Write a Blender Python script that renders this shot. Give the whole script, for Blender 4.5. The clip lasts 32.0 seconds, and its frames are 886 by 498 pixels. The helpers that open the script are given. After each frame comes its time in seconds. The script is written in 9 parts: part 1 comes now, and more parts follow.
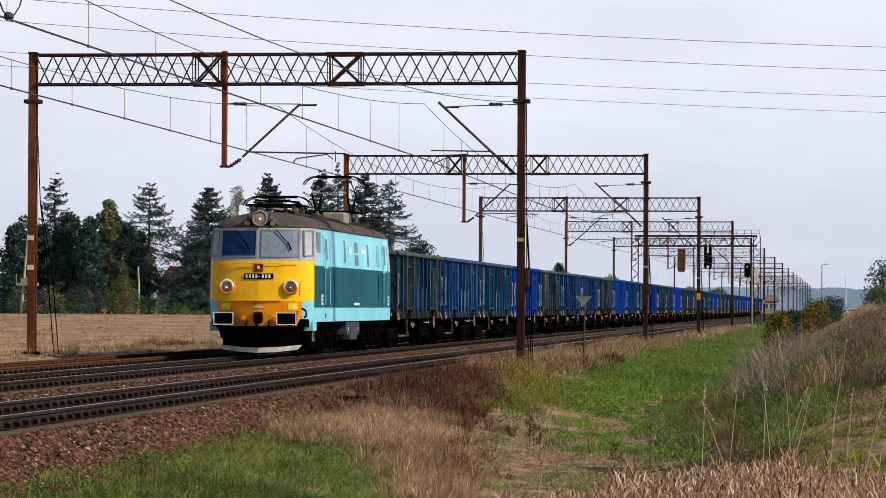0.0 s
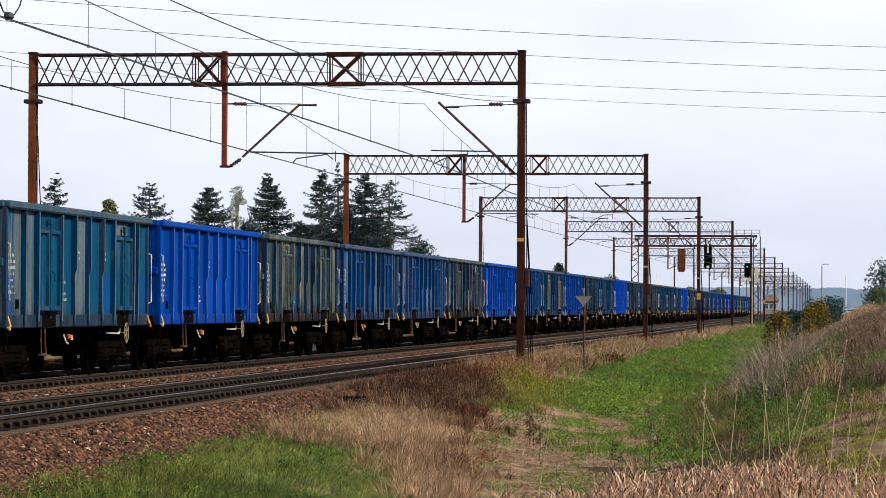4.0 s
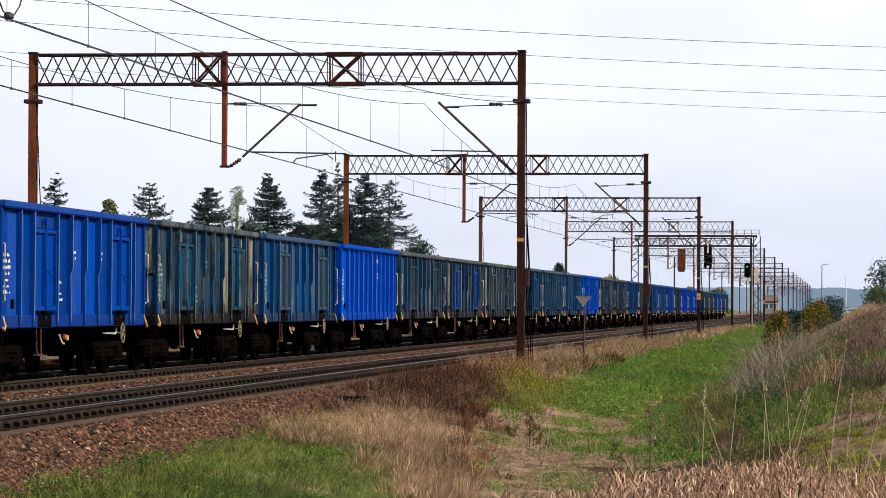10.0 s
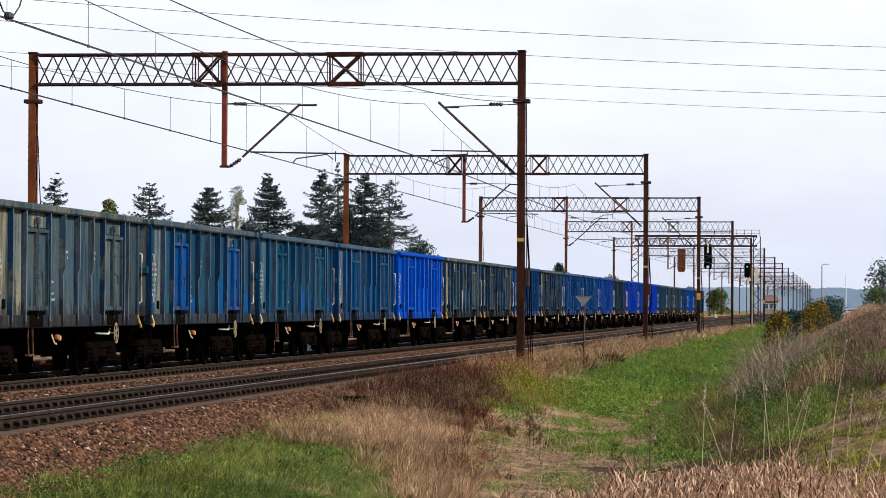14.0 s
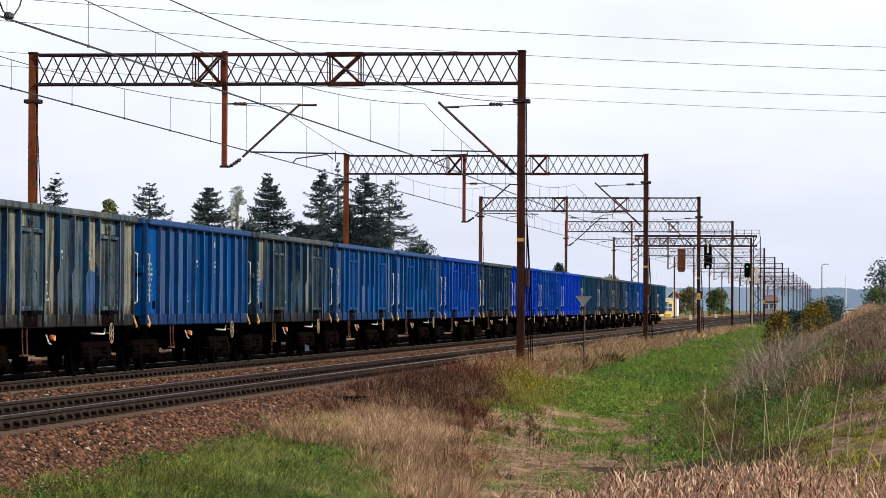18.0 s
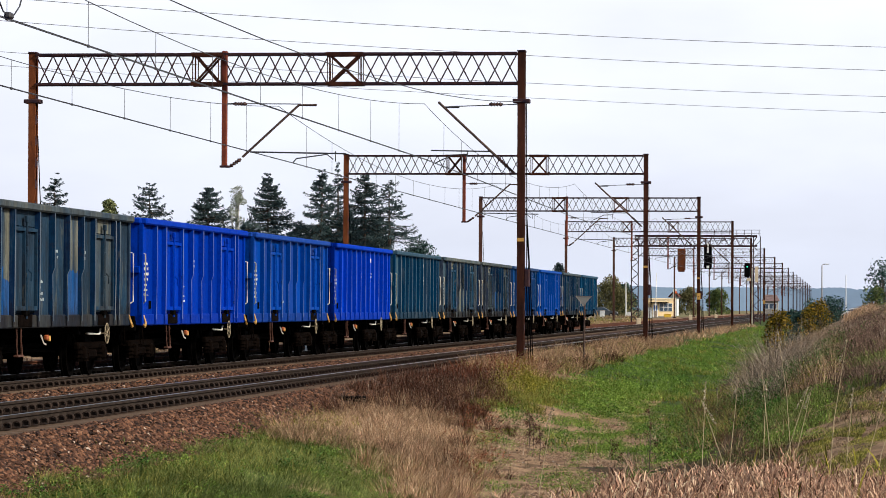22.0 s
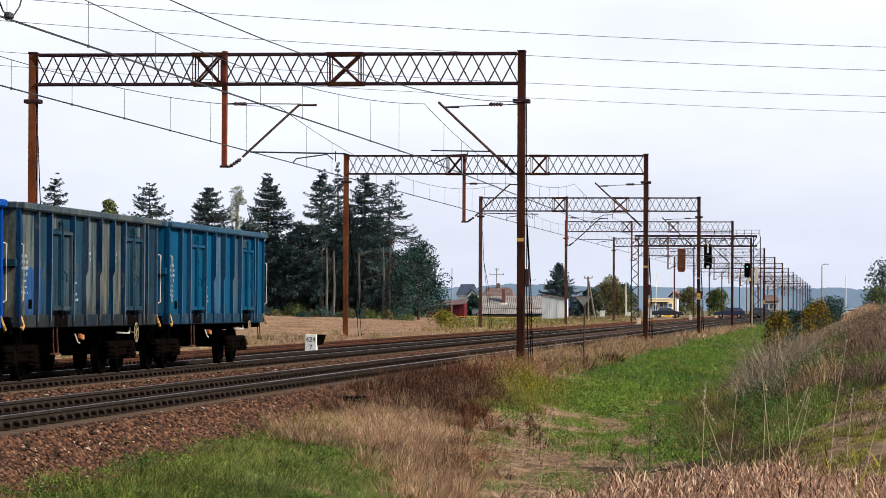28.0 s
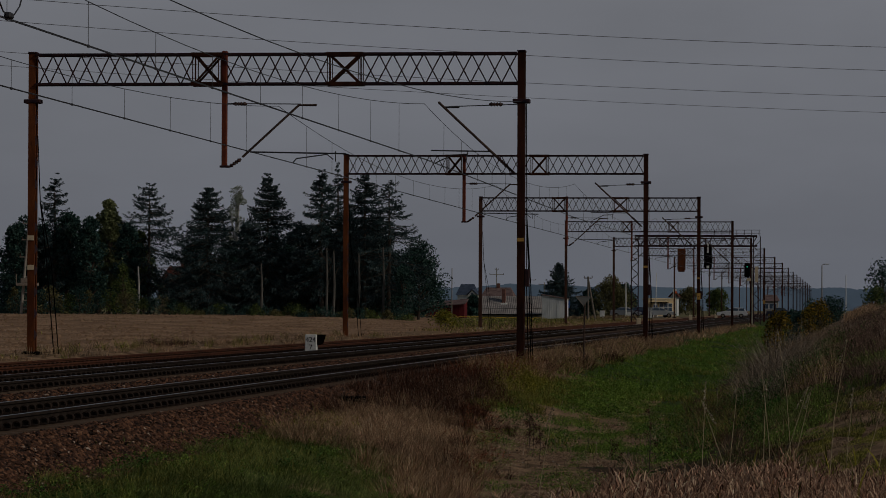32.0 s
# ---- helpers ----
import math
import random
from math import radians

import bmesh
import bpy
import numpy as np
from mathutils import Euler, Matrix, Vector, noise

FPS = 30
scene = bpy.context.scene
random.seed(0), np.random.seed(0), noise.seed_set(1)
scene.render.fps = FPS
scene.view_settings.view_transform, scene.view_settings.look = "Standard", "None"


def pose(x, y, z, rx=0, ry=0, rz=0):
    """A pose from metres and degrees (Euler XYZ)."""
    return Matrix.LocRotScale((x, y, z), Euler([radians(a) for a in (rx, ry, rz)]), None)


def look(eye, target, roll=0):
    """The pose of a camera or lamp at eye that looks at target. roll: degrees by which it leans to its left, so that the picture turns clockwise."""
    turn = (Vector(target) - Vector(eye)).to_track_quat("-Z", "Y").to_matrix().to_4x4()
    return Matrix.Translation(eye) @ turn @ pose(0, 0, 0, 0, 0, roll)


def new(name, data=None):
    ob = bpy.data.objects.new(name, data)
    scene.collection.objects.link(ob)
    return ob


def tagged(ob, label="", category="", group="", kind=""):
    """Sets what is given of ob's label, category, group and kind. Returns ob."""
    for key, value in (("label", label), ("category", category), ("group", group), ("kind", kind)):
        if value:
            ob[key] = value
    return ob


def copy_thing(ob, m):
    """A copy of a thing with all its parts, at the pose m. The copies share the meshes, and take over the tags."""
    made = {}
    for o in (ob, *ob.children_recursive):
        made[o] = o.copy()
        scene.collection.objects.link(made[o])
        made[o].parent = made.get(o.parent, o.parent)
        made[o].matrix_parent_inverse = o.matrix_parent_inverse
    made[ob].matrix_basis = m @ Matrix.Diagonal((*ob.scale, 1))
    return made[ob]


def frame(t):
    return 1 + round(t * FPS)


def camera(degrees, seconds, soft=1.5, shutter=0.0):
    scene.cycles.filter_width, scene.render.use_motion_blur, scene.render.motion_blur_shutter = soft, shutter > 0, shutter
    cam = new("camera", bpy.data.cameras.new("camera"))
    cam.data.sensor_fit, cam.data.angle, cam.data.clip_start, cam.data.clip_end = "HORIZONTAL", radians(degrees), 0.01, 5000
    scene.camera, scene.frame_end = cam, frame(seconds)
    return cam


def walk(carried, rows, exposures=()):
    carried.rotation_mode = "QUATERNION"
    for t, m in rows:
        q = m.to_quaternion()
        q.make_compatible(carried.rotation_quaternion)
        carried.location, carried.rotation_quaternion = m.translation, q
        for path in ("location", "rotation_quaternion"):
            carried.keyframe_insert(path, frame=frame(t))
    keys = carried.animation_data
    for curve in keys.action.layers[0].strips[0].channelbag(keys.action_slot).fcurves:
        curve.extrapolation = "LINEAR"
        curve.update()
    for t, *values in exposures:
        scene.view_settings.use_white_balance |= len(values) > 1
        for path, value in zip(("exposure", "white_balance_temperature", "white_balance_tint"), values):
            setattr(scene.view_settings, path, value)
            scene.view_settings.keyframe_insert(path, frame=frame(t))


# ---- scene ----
cam = camera(14.48, 32.0, soft=0.75)
EYE = Vector((16.037, 0.0, 1.423))
AIM = EYE + 100 * Vector((-0.112718, 0.993490, 0.016527))
SHOT = look(EYE, AIM, 0.254)
walk(cam, [(0.0, SHOT), (32.0, SHOT)],
     exposures=[(0.0, -0.09), (2.0, 0.0), (6.0, 0.14), (29.1, 0.14), (29.5, -0.27), (30.0, -0.62), (30.5, -1.1), (31.0, -1.6), (31.5, -2.08), (32.0, -2.55)])

# ---------------------------------------------------------------- light
SUN_AZ, SUN_EL = 108.0, 34.0
world = bpy.data.worlds.new("sky")
scene.world = world
world.use_nodes = True
wn = world.node_tree
wn.nodes.clear()
w_out = wn.nodes.new("ShaderNodeOutputWorld")
w_bg = wn.nodes.new("ShaderNodeBackground")
w_sky = wn.nodes.new("ShaderNodeTexSky")
w_sky.sky_type = "NISHITA"
w_sky.sun_disc = False
w_sky.sun_elevation = radians(SUN_EL)
w_sky.sun_rotation = radians(SUN_AZ)
w_sky.air_density, w_sky.dust_density, w_sky.ozone_density = 1.2, 2.0, 2.5
w_mix = wn.nodes.new("ShaderNodeMix")
w_mix.data_type = "RGBA"
# haze pales the sky low down and thins out towards the zenith
w_tc = wn.nodes.new("ShaderNodeTexCoord")
w_xyz = wn.nodes.new("ShaderNodeSeparateXYZ")
wn.links.new(w_tc.outputs["Generated"], w_xyz.inputs[0])
w_haze = wn.nodes.new("ShaderNodeMapRange")
w_haze.inputs["From Min"].default_value, w_haze.inputs["From Max"].default_value = 0.09, 0.22
w_haze.inputs["To Min"].default_value, w_haze.inputs["To Max"].default_value = 0.82, 0.04
wn.links.new(w_xyz.outputs[2], w_haze.inputs[0])
wn.links.new(w_haze.outputs[0], w_mix.inputs[0])
# the veil of thin cloud: greyer and bluer low down, mottled above
w_ramp = wn.nodes.new("ShaderNodeValToRGB")
w_ramp.color_ramp.elements[0].position, w_ramp.color_ramp.elements[0].color = 0.0, (0.745, 0.80, 0.96, 1)
w_ramp.color_ramp.elements[1].position, w_ramp.color_ramp.elements[1].color = 0.1, (0.97, 0.99, 1.12, 1)
wn.links.new(w_xyz.outputs[2], w_ramp.inputs[0])
w_map = wn.nodes.new("ShaderNodeMapping")
w_map.inputs["Scale"].default_value = (1.0, 1.0, 3.0)
wn.links.new(w_tc.outputs["Generated"], w_map.inputs[0])
w_cloud = wn.nodes.new("ShaderNodeTexNoise")
w_cloud.inputs["Scale"].default_value, w_cloud.inputs["Detail"].default_value = 9.0, 5.0
wn.links.new(w_map.outputs[0], w_cloud.inputs["Vector"])
w_amp = wn.nodes.new("ShaderNodeMapRange")
w_amp.inputs["From Min"].default_value, w_amp.inputs["From Max"].default_value = 0.3, 0.7
w_amp.inputs["To Min"].default_value, w_amp.inputs["To Max"].default_value = 9.8, 11.8
wn.links.new(w_cloud.outputs["Fac"], w_amp.inputs[0])
w_veil = wn.nodes.new("ShaderNodeVectorMath")
w_veil.operation = "SCALE"
wn.links.new(w_ramp.outputs[0], w_veil.inputs[0])
wn.links.new(w_amp.outputs[0], w_veil.inputs["Scale"])
wn.links.new(w_veil.outputs[0], w_mix.inputs[7])
wn.links.new(w_sky.outputs[0], w_mix.inputs[6])
wn.links.new(w_mix.outputs[2], w_bg.inputs[0])
w_bg.inputs[1].default_value = 0.1
wn.links.new(w_bg.outputs[0], w_out.inputs[0])

sun_data = bpy.data.lights.new("sun", "SUN")
sun_data.energy, sun_data.angle, sun_data.color = 4.9, radians(4.0), (1.0, 0.92, 0.8)
sun = new("sun", sun_data)
sun.location = (0, 0, 60)
_az, _el = radians(SUN_AZ), radians(SUN_EL)
SUN_DIR = Vector((math.sin(_az) * math.cos(_el), math.cos(_az) * math.cos(_el), math.sin(_el)))
sun.rotation_euler = (SUN_DIR).to_track_quat("Z", "Y").to_euler()


# ---------------------------------------------------------------- materials
def nodes_of(m):
    return m.node_tree.nodes, m.node_tree.links


def base_mat(name, rough=0.8, metal=0.0, spec=0.3):
    m = bpy.data.materials.new(name)
    m.use_nodes = True
    b = m.node_tree.nodes["Principled BSDF"]
    b.inputs["Roughness"].default_value = rough
    b.inputs["Metallic"].default_value = metal
    b.inputs["Specular IOR Level"].default_value = spec
    return m, b


def ramp(m, src, stops):
    n, l = nodes_of(m)
    r = n.new("ShaderNodeValToRGB")
    e = r.color_ramp.elements
    while len(e) < len(stops):
        e.new(0.5)
    for el, (p, c) in zip(e, stops):
        el.position = p
        el.color = (*c, 1) if len(c) == 3 else c
    l.new(src, r.inputs[0])
    return r.outputs[0]


def noise_tex(m, scale, detail=4.0, rough=0.6, stretch=None, coord="Object"):
    n, l = nodes_of(m)
    t = n.new("ShaderNodeTexNoise")
    t.inputs["Scale"].default_value = scale
    t.inputs["Detail"].default_value = detail
    t.inputs["Roughness"].default_value = rough
    tc = n.new("ShaderNodeTexCoord")
    src = tc.outputs[coord]
    if stretch:
        mp = n.new("ShaderNodeMapping")
        mp.inputs["Scale"].default_value = stretch
        l.new(src, mp.inputs[0])
        src = mp.outputs[0]
    l.new(src, t.inputs["Vector"])
    return t.outputs["Fac"]


def mixc(m, fac, a, b, mode="MIX"):
    n, l = nodes_of(m)
    x = n.new("ShaderNodeMix")
    x.data_type = "RGBA"
    x.blend_type = mode
    for sock, v in ((x.inputs[0], fac), (x.inputs[6], a), (x.inputs[7], b)):
        if isinstance(v, (int, float)):
            sock.default_value = v
        elif isinstance(v, tuple):
            sock.default_value = (*v, 1)
        else:
            l.new(v, sock)
    return x.outputs[2]


def bump(m, b, height, strength=0.3, dist=0.02):
    n, l = nodes_of(m)
    k = n.new("ShaderNodeBump")
    k.inputs["Strength"].default_value = strength
    k.inputs["Distance"].default_value = dist
    l.new(height, k.inputs["Height"])
    l.new(k.outputs[0], b.inputs["Normal"])


def worn(name, c1, c2, scale=3.0, rough=0.8, metal=0.0, stretch=None, bump_s=0.2, fine=40.0, c3=None, spec=0.08, lo=0.35, hi=0.65, ior=1.5):
    """A surface of two tones in patches, a finer grain over it and a third tone for stains."""
    m, b = base_mat(name, rough, metal, spec)
    n, l = nodes_of(m)
    f1 = noise_tex(m, scale, 5, 0.6, stretch)
    col = ramp(m, f1, [(lo, c1), (hi, c2)])
    f2 = noise_tex(m, fine, 3, 0.7)
    if c3:
        f3 = noise_tex(m, scale * 2.3, 6, 0.7, stretch)
        col = mixc(m, ramp(m, f3, [(0.55, (0, 0, 0)), (0.72, (1, 1, 1))]), col, c3)
    col = mixc(m, 0.35, col, ramp(m, f2, [(0.3, (0.35, 0.35, 0.35)), (0.7, (0.65, 0.65, 0.65))]), "OVERLAY")
    l.new(col, b.inputs["Base Color"])
    b.inputs["IOR"].default_value = ior
    bump(m, b, f2, bump_s, 0.01)
    return m


def leaf_mat(name, c1, c2, c3=None, rough=0.7, clump=3.5):
    """Leaves and blades: each island takes its own tone; some light goes through."""
    m, b = base_mat(name, rough, 0, 0.08)
    n, l = nodes_of(m)
    g = n.new("ShaderNodeNewGeometry")
    stops = [(0.0, c1), (0.6, c2), (1.0, c3 or c2)]
    col = ramp(m, g.outputs["Random Per Island"], stops)
    f = noise_tex(m, 0.35, 3, 0.6)
    col = mixc(m, 0.5, col, ramp(m, f, [(0.3, (0.3, 0.3, 0.3)), (0.7, (0.7, 0.7, 0.7))]), "OVERLAY")
    f = noise_tex(m, clump, 3, 0.6)
    col = mixc(m, 0.8, col, ramp(m, f, [(0.35, (0.2, 0.2, 0.2)), (0.65, (0.75, 0.75, 0.75))]), "OVERLAY")
    l.new(col, b.inputs["Base Color"])
    tr = n.new("ShaderNodeBsdfTranslucent")
    l.new(col, tr.inputs[0])
    mx = n.new("ShaderNodeMixShader")
    mx.inputs[0].default_value = 0.25
    l.new(b.outputs[0], mx.inputs[1])
    l.new(tr.outputs[0], mx.inputs[2])
    l.new(mx.outputs[0], n["Material Output"].inputs[0])
    return m


def plain(name, c, rough=0.5, metal=0.0, spec=0.4):
    m, b = base_mat(name, rough, metal, spec)
    n, l = nodes_of(m)
    f = noise_tex(m, 9.0, 4, 0.6)
    lo = tuple(v * 0.82 for v in c)
    hi = tuple(min(1, v * 1.12) for v in c)
    l.new(ramp(m, f, [(0.3, lo), (0.7, hi)]), b.inputs["Base Color"])
    return m


def glow(name, c, strength):
    m, b = base_mat(name, 0.3)
    b.inputs["Base Color"].default_value = (*c, 1)
    b.inputs["Emission Color"].default_value = (*c, 1)
    b.inputs["Emission Strength"].default_value = strength
    return m


# ---------------------------------------------------------------- mesh helpers
class MB:
    """Gathers vertices and faces for one mesh."""

    def __init__(self):
        self.v, self.f = [], []

    def add(self, vs, fs):
        o = len(self.v)
        self.v.extend([tuple(p) for p in vs])
        self.f.extend([tuple(i + o for i in q) for q in fs])
        return self

    def box(self, x0, x1, y0, y1, z0, z1):
        return self.add([(x0, y0, z0), (x1, y0, z0), (x1, y1, z0), (x0, y1, z0), (x0, y0, z1), (x1, y0, z1), (x1, y1, z1), (x0, y1, z1)],
                        [(0, 3, 2, 1), (4, 5, 6, 7), (0, 1, 5, 4), (1, 2, 6, 5), (2, 3, 7, 6), (3, 0, 4, 7)])

    def cbox(self, x0, x1, y0, y1, z0, z1, c=0.02):
        """A box with chamfered edges."""
        c = min(c, (x1 - x0) * 0.45, (y1 - y0) * 0.45, (z1 - z0) * 0.45)
        X, Y, Z, vs, ix = (x0, x1), (y0, y1), (z0, z1), [], {}
        for i in (0, 1):
            for j in (0, 1):
                for k in (0, 1):
                    sx, sy, sz = (c, -c)[i], (c, -c)[j], (c, -c)[k]
                    for a, p in enumerate(((X[i], Y[j] + sy, Z[k] + sz), (X[i] + sx, Y[j], Z[k] + sz), (X[i] + sx, Y[j] + sy, Z[k]))):
                        ix[i, j, k, a] = len(vs)
                        vs.append(p)
        q = lambda *s: tuple(ix[t] for t in s)
        fs = []
        for i in (0, 1):
            fs.append(q((i, 0, 0, 0), (i, 1, 0, 0), (i, 1, 1, 0), (i, 0, 1, 0)))
            fs.append(q((0, i, 0, 1), (1, i, 0, 1), (1, i, 1, 1), (0, i, 1, 1)))
            fs.append(q((0, 0, i, 2), (1, 0, i, 2), (1, 1, i, 2), (0, 1, i, 2)))
            for j in (0, 1):
                fs.append(q((i, j, 0, 0), (i, j, 1, 0), (i, j, 1, 1), (i, j, 0, 1)))
                fs.append(q((i, 0, j, 0), (i, 1, j, 0), (i, 1, j, 2), (i, 0, j, 2)))
                fs.append(q((0, i, j, 1), (1, i, j, 1), (1, i, j, 2), (0, i, j, 2)))
                for k in (0, 1):
                    fs.append(q((i, j, k, 0), (i, j, k, 1), (i, j, k, 2)))
        return self.add(vs, fs)

    def beam(self, p, q, w, h=None, up=(0, 0, 1)):
        """A square bar from p to q."""
        p, q = Vector(p), Vector(q)
        h = w if h is None else h
        d = (q - p).normalized()
        s = d.cross(Vector(up))
        if s.length < 1e-4:
            s = d.cross(Vector((1, 0, 0)))
        s.normalize()
        u = s.cross(d)
        s, u = s * w / 2, u * h / 2
        return self.add([p - s - u, p + s - u, p + s + u, p - s + u, q - s - u, q + s - u, q + s + u, q - s + u],
                        [(0, 3, 2, 1), (4, 5, 6, 7), (0, 1, 5, 4), (1, 2, 6, 5), (2, 3, 7, 6), (3, 0, 4, 7)])

    def tube(self, pts, r, n=8, caps=True):
        """A round bar along points; r may be a list."""
        pts = [Vector(p) for p in pts]
        rs = r if isinstance(r, (list, tuple)) else [r] * len(pts)
        o = len(self.v)
        for i, p in enumerate(pts):
            d = (pts[min(i + 1, len(pts) - 1)] - pts[max(i - 1, 0)]).normalized()
            s = d.cross(Vector((0, 0, 1)))
            if s.length < 0.05:
                s = d.cross(Vector((1, 0, 0)))
            s.normalize()
            u = s.cross(d)
            for k in range(n):
                a = 2 * math.pi * k / n
                self.v.append(tuple(p + (s * math.cos(a) + u * math.sin(a)) * rs[i]))
        for i in range(len(pts) - 1):
            for k in range(n):
                a, b = o + i * n + k, o + i * n + (k + 1) % n
                self.f.append((a, b, b + n, a + n))
        if caps:
            self.f.append(tuple(o + k for k in range(n))[::-1])
            self.f.append(tuple(o + (len(pts) - 1) * n + k for k in range(n)))
        return self

    def lathe(self, c, axis, prof, n=20):
        """A turned body round axis 'x', 'y' or 'z' at c; prof: (along, radius)."""
        o = len(self.v)
        for a, r in prof:
            for k in range(n):
                t = 2 * math.pi * k / n
                e, g = r * math.cos(t), r * math.sin(t)
                p = {"x": (a, e, g), "y": (e, a, g), "z": (e, g, a)}[axis]
                self.v.append((c[0] + p[0], c[1] + p[1], c[2] + p[2]))
        for i in range(len(prof) - 1):
            for k in range(n):
                a, b = o + i * n + k, o + i * n + (k + 1) % n
                self.f.append((a, b, b + n, a + n))
        self.f.append(tuple(o + k for k in range(n)))
        self.f.append(tuple(o + (len(prof) - 1) * n + k for k in range(n)))
        return self

    def ring(self, c, axis, R, r, n=24, m=6, a0=0.0, a1=2 * math.pi):
        """A torus, or an arc of one."""
        full = abs(a1 - a0) > 6.28
        o, steps = len(self.v), n if full else n + 1
        for i in range(steps):
            t = a0 + (a1 - a0) * i / n
            for k in range(m):
                s = 2 * math.pi * k / m
                rad, h = R + r * math.cos(s), r * math.sin(s)
                e, g = rad * math.cos(t), rad * math.sin(t)
                p = {"x": (h, e, g), "y": (e, h, g), "z": (e, g, h)}[axis]
                self.v.append((c[0] + p[0], c[1] + p[1], c[2] + p[2]))
        for i in range(n):
            for k in range(m):
                j = (i + 1) % steps
                self.f.append((o + i * m + k, o + i * m + (k + 1) % m, o + j * m + (k + 1) % m, o + j * m + k))
        return self

    def mesh(self, name, smooth=False):
        me = bpy.data.meshes.new(name)
        me.from_pydata(self.v, [], self.f)
        b = bmesh.new()
        b.from_mesh(me)
        bmesh.ops.recalc_face_normals(b, faces=b.faces)
        b.to_mesh(me)
        b.free()
        if smooth:
            me.polygons.foreach_set("use_smooth", [True] * len(me.polygons))
            me.set_sharp_from_angle(angle=radians(40))
        return me


def part(name, mb, material, parent=None, label="", smooth=False, loc=None):
    """One mesh object, under a thing or a part where parent is given."""
    me = mb if isinstance(mb, bpy.types.Mesh) else mb.mesh(name, smooth)
    if material and not me.materials:
        me.materials.append(material)
    ob = new(name, me)
    if parent:
        ob.parent = parent
    if loc:
        ob.location = loc
    if label:
        tagged(ob, label)
    return ob


def thing(name, label, category, group="", kind="", loc=(0, 0, 0), rz=0.0):
    e = new(name)
    e.empty_display_size = 0.2
    e.location = loc
    e.rotation_euler = (0, 0, rz)
    return tagged(e, label, category, group, kind)


def soup(name, V, F, material, label="", category="", kind="stuff", parent=None):
    """A mesh from arrays: V (n, 3), F (m, 3) or (m, 4)."""
    V, F = np.ascontiguousarray(V, dtype=np.float32), np.ascontiguousarray(F, dtype=np.int32)
    me = bpy.data.meshes.new(name)
    k = F.shape[1]
    me.vertices.add(len(V))
    me.vertices.foreach_set("co", V.ravel())
    me.loops.add(F.size)
    me.loops.foreach_set("vertex_index", F.ravel())
    me.polygons.add(len(F))
    me.polygons.foreach_set("loop_start", np.arange(0, F.size, k, dtype=np.int32))
    me.polygons.foreach_set("loop_total", np.full(len(F), k, dtype=np.int32))
    me.update(calc_edges=True)
    me.materials.append(material)
    ob = new(name, me)
    if parent:
        ob.parent = parent
        if label:
            tagged(ob, label, "", "", kind)
        else:
            tagged(ob, "", "", "", kind)
    else:
        tagged(ob, label, category, "", kind)
    return ob


rng = np.random.default_rng(7)

RUST = worn("rusty_steel", (0.075, 0.023, 0.01), (0.17, 0.052, 0.018), 2.5, 0.85, 0.0, (1, 1, 0.3), 0.3, 30, (0.045, 0.02, 0.015))
RUST_BROWN = worn("brown_steel", (0.02, 0.0075, 0.005), (0.062, 0.021, 0.012), 2.5, 0.85, 0.0, (1, 1, 0.3), 0.3, 30, (0.025, 0.013, 0.012))
RUST_MID = worn("grey_brown_steel", (0.05, 0.026, 0.02), (0.11, 0.052, 0.036), 2.5, 0.85, 0.0, (1, 1, 0.3), 0.3, 30, (0.03, 0.018, 0.016))
RUST_DARK = worn("dark_weathered_steel", (0.018, 0.012, 0.02), (0.05, 0.025, 0.025), 4, 0.8, 0.0, None, 0.2, 30, (0.09, 0.035, 0.025))
RUST_RED = worn("red_oxide_steel", (0.12, 0.028, 0.02), (0.19, 0.05, 0.025), 4, 0.85, 0.0, None, 0.2, 30, (0.07, 0.03, 0.03))
GALV = worn("weathered_zinc", (0.22, 0.19, 0.16), (0.34, 0.28, 0.22), 5, 0.6, 0.2, None, 0.1)
WIRE = plain("wire", (0.05, 0.05, 0.055), 0.6, 0.3)
CERAMIC = plain("brown_insulator", (0.06, 0.03, 0.025), 0.25)
RAIL_SIDE = worn("rail_steel_side", (0.016, 0.0115, 0.009), (0.036, 0.026, 0.02), 3, 0.85, 0.0, None, 0.2, 40, None, 0.06)
RAIL_RUST = worn("rail_rust_side", (0.05, 0.02, 0.013), (0.11, 0.042, 0.022), 3, 0.85, 0.0, None, 0.2)
RAIL_TOP = plain("rail_polished", (0.38, 0.38, 0.4), 0.3, 0.8)
CLIP = worn("clip_steel", (0.015, 0.01, 0.008), (0.036, 0.024, 0.018), 8, 0.85)
CLIP_DARK = worn("clip_seat", (0.013, 0.009, 0.007), (0.028, 0.018, 0.014), 8, 0.9, 0.0, None, 0.2, 40, None, 0.04)
SLEEPER = worn("sleeper_concrete", (0.06, 0.04, 0.028), (0.13, 0.088, 0.06), 5, 0.9, 0, None, 0.3, 40, (0.09, 0.06, 0.045))
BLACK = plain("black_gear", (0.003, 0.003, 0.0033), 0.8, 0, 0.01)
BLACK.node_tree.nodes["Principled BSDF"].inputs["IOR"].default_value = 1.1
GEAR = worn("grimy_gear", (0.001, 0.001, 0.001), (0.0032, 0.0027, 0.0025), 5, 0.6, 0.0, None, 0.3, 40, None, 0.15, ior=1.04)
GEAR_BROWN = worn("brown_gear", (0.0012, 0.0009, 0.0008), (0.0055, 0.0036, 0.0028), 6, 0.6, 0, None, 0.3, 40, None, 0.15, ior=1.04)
WHITE = plain("white_paint", (0.75, 0.74, 0.7), 0.5)
CREAM = plain("aged_white_rail", (0.45, 0.4, 0.3), 0.6)
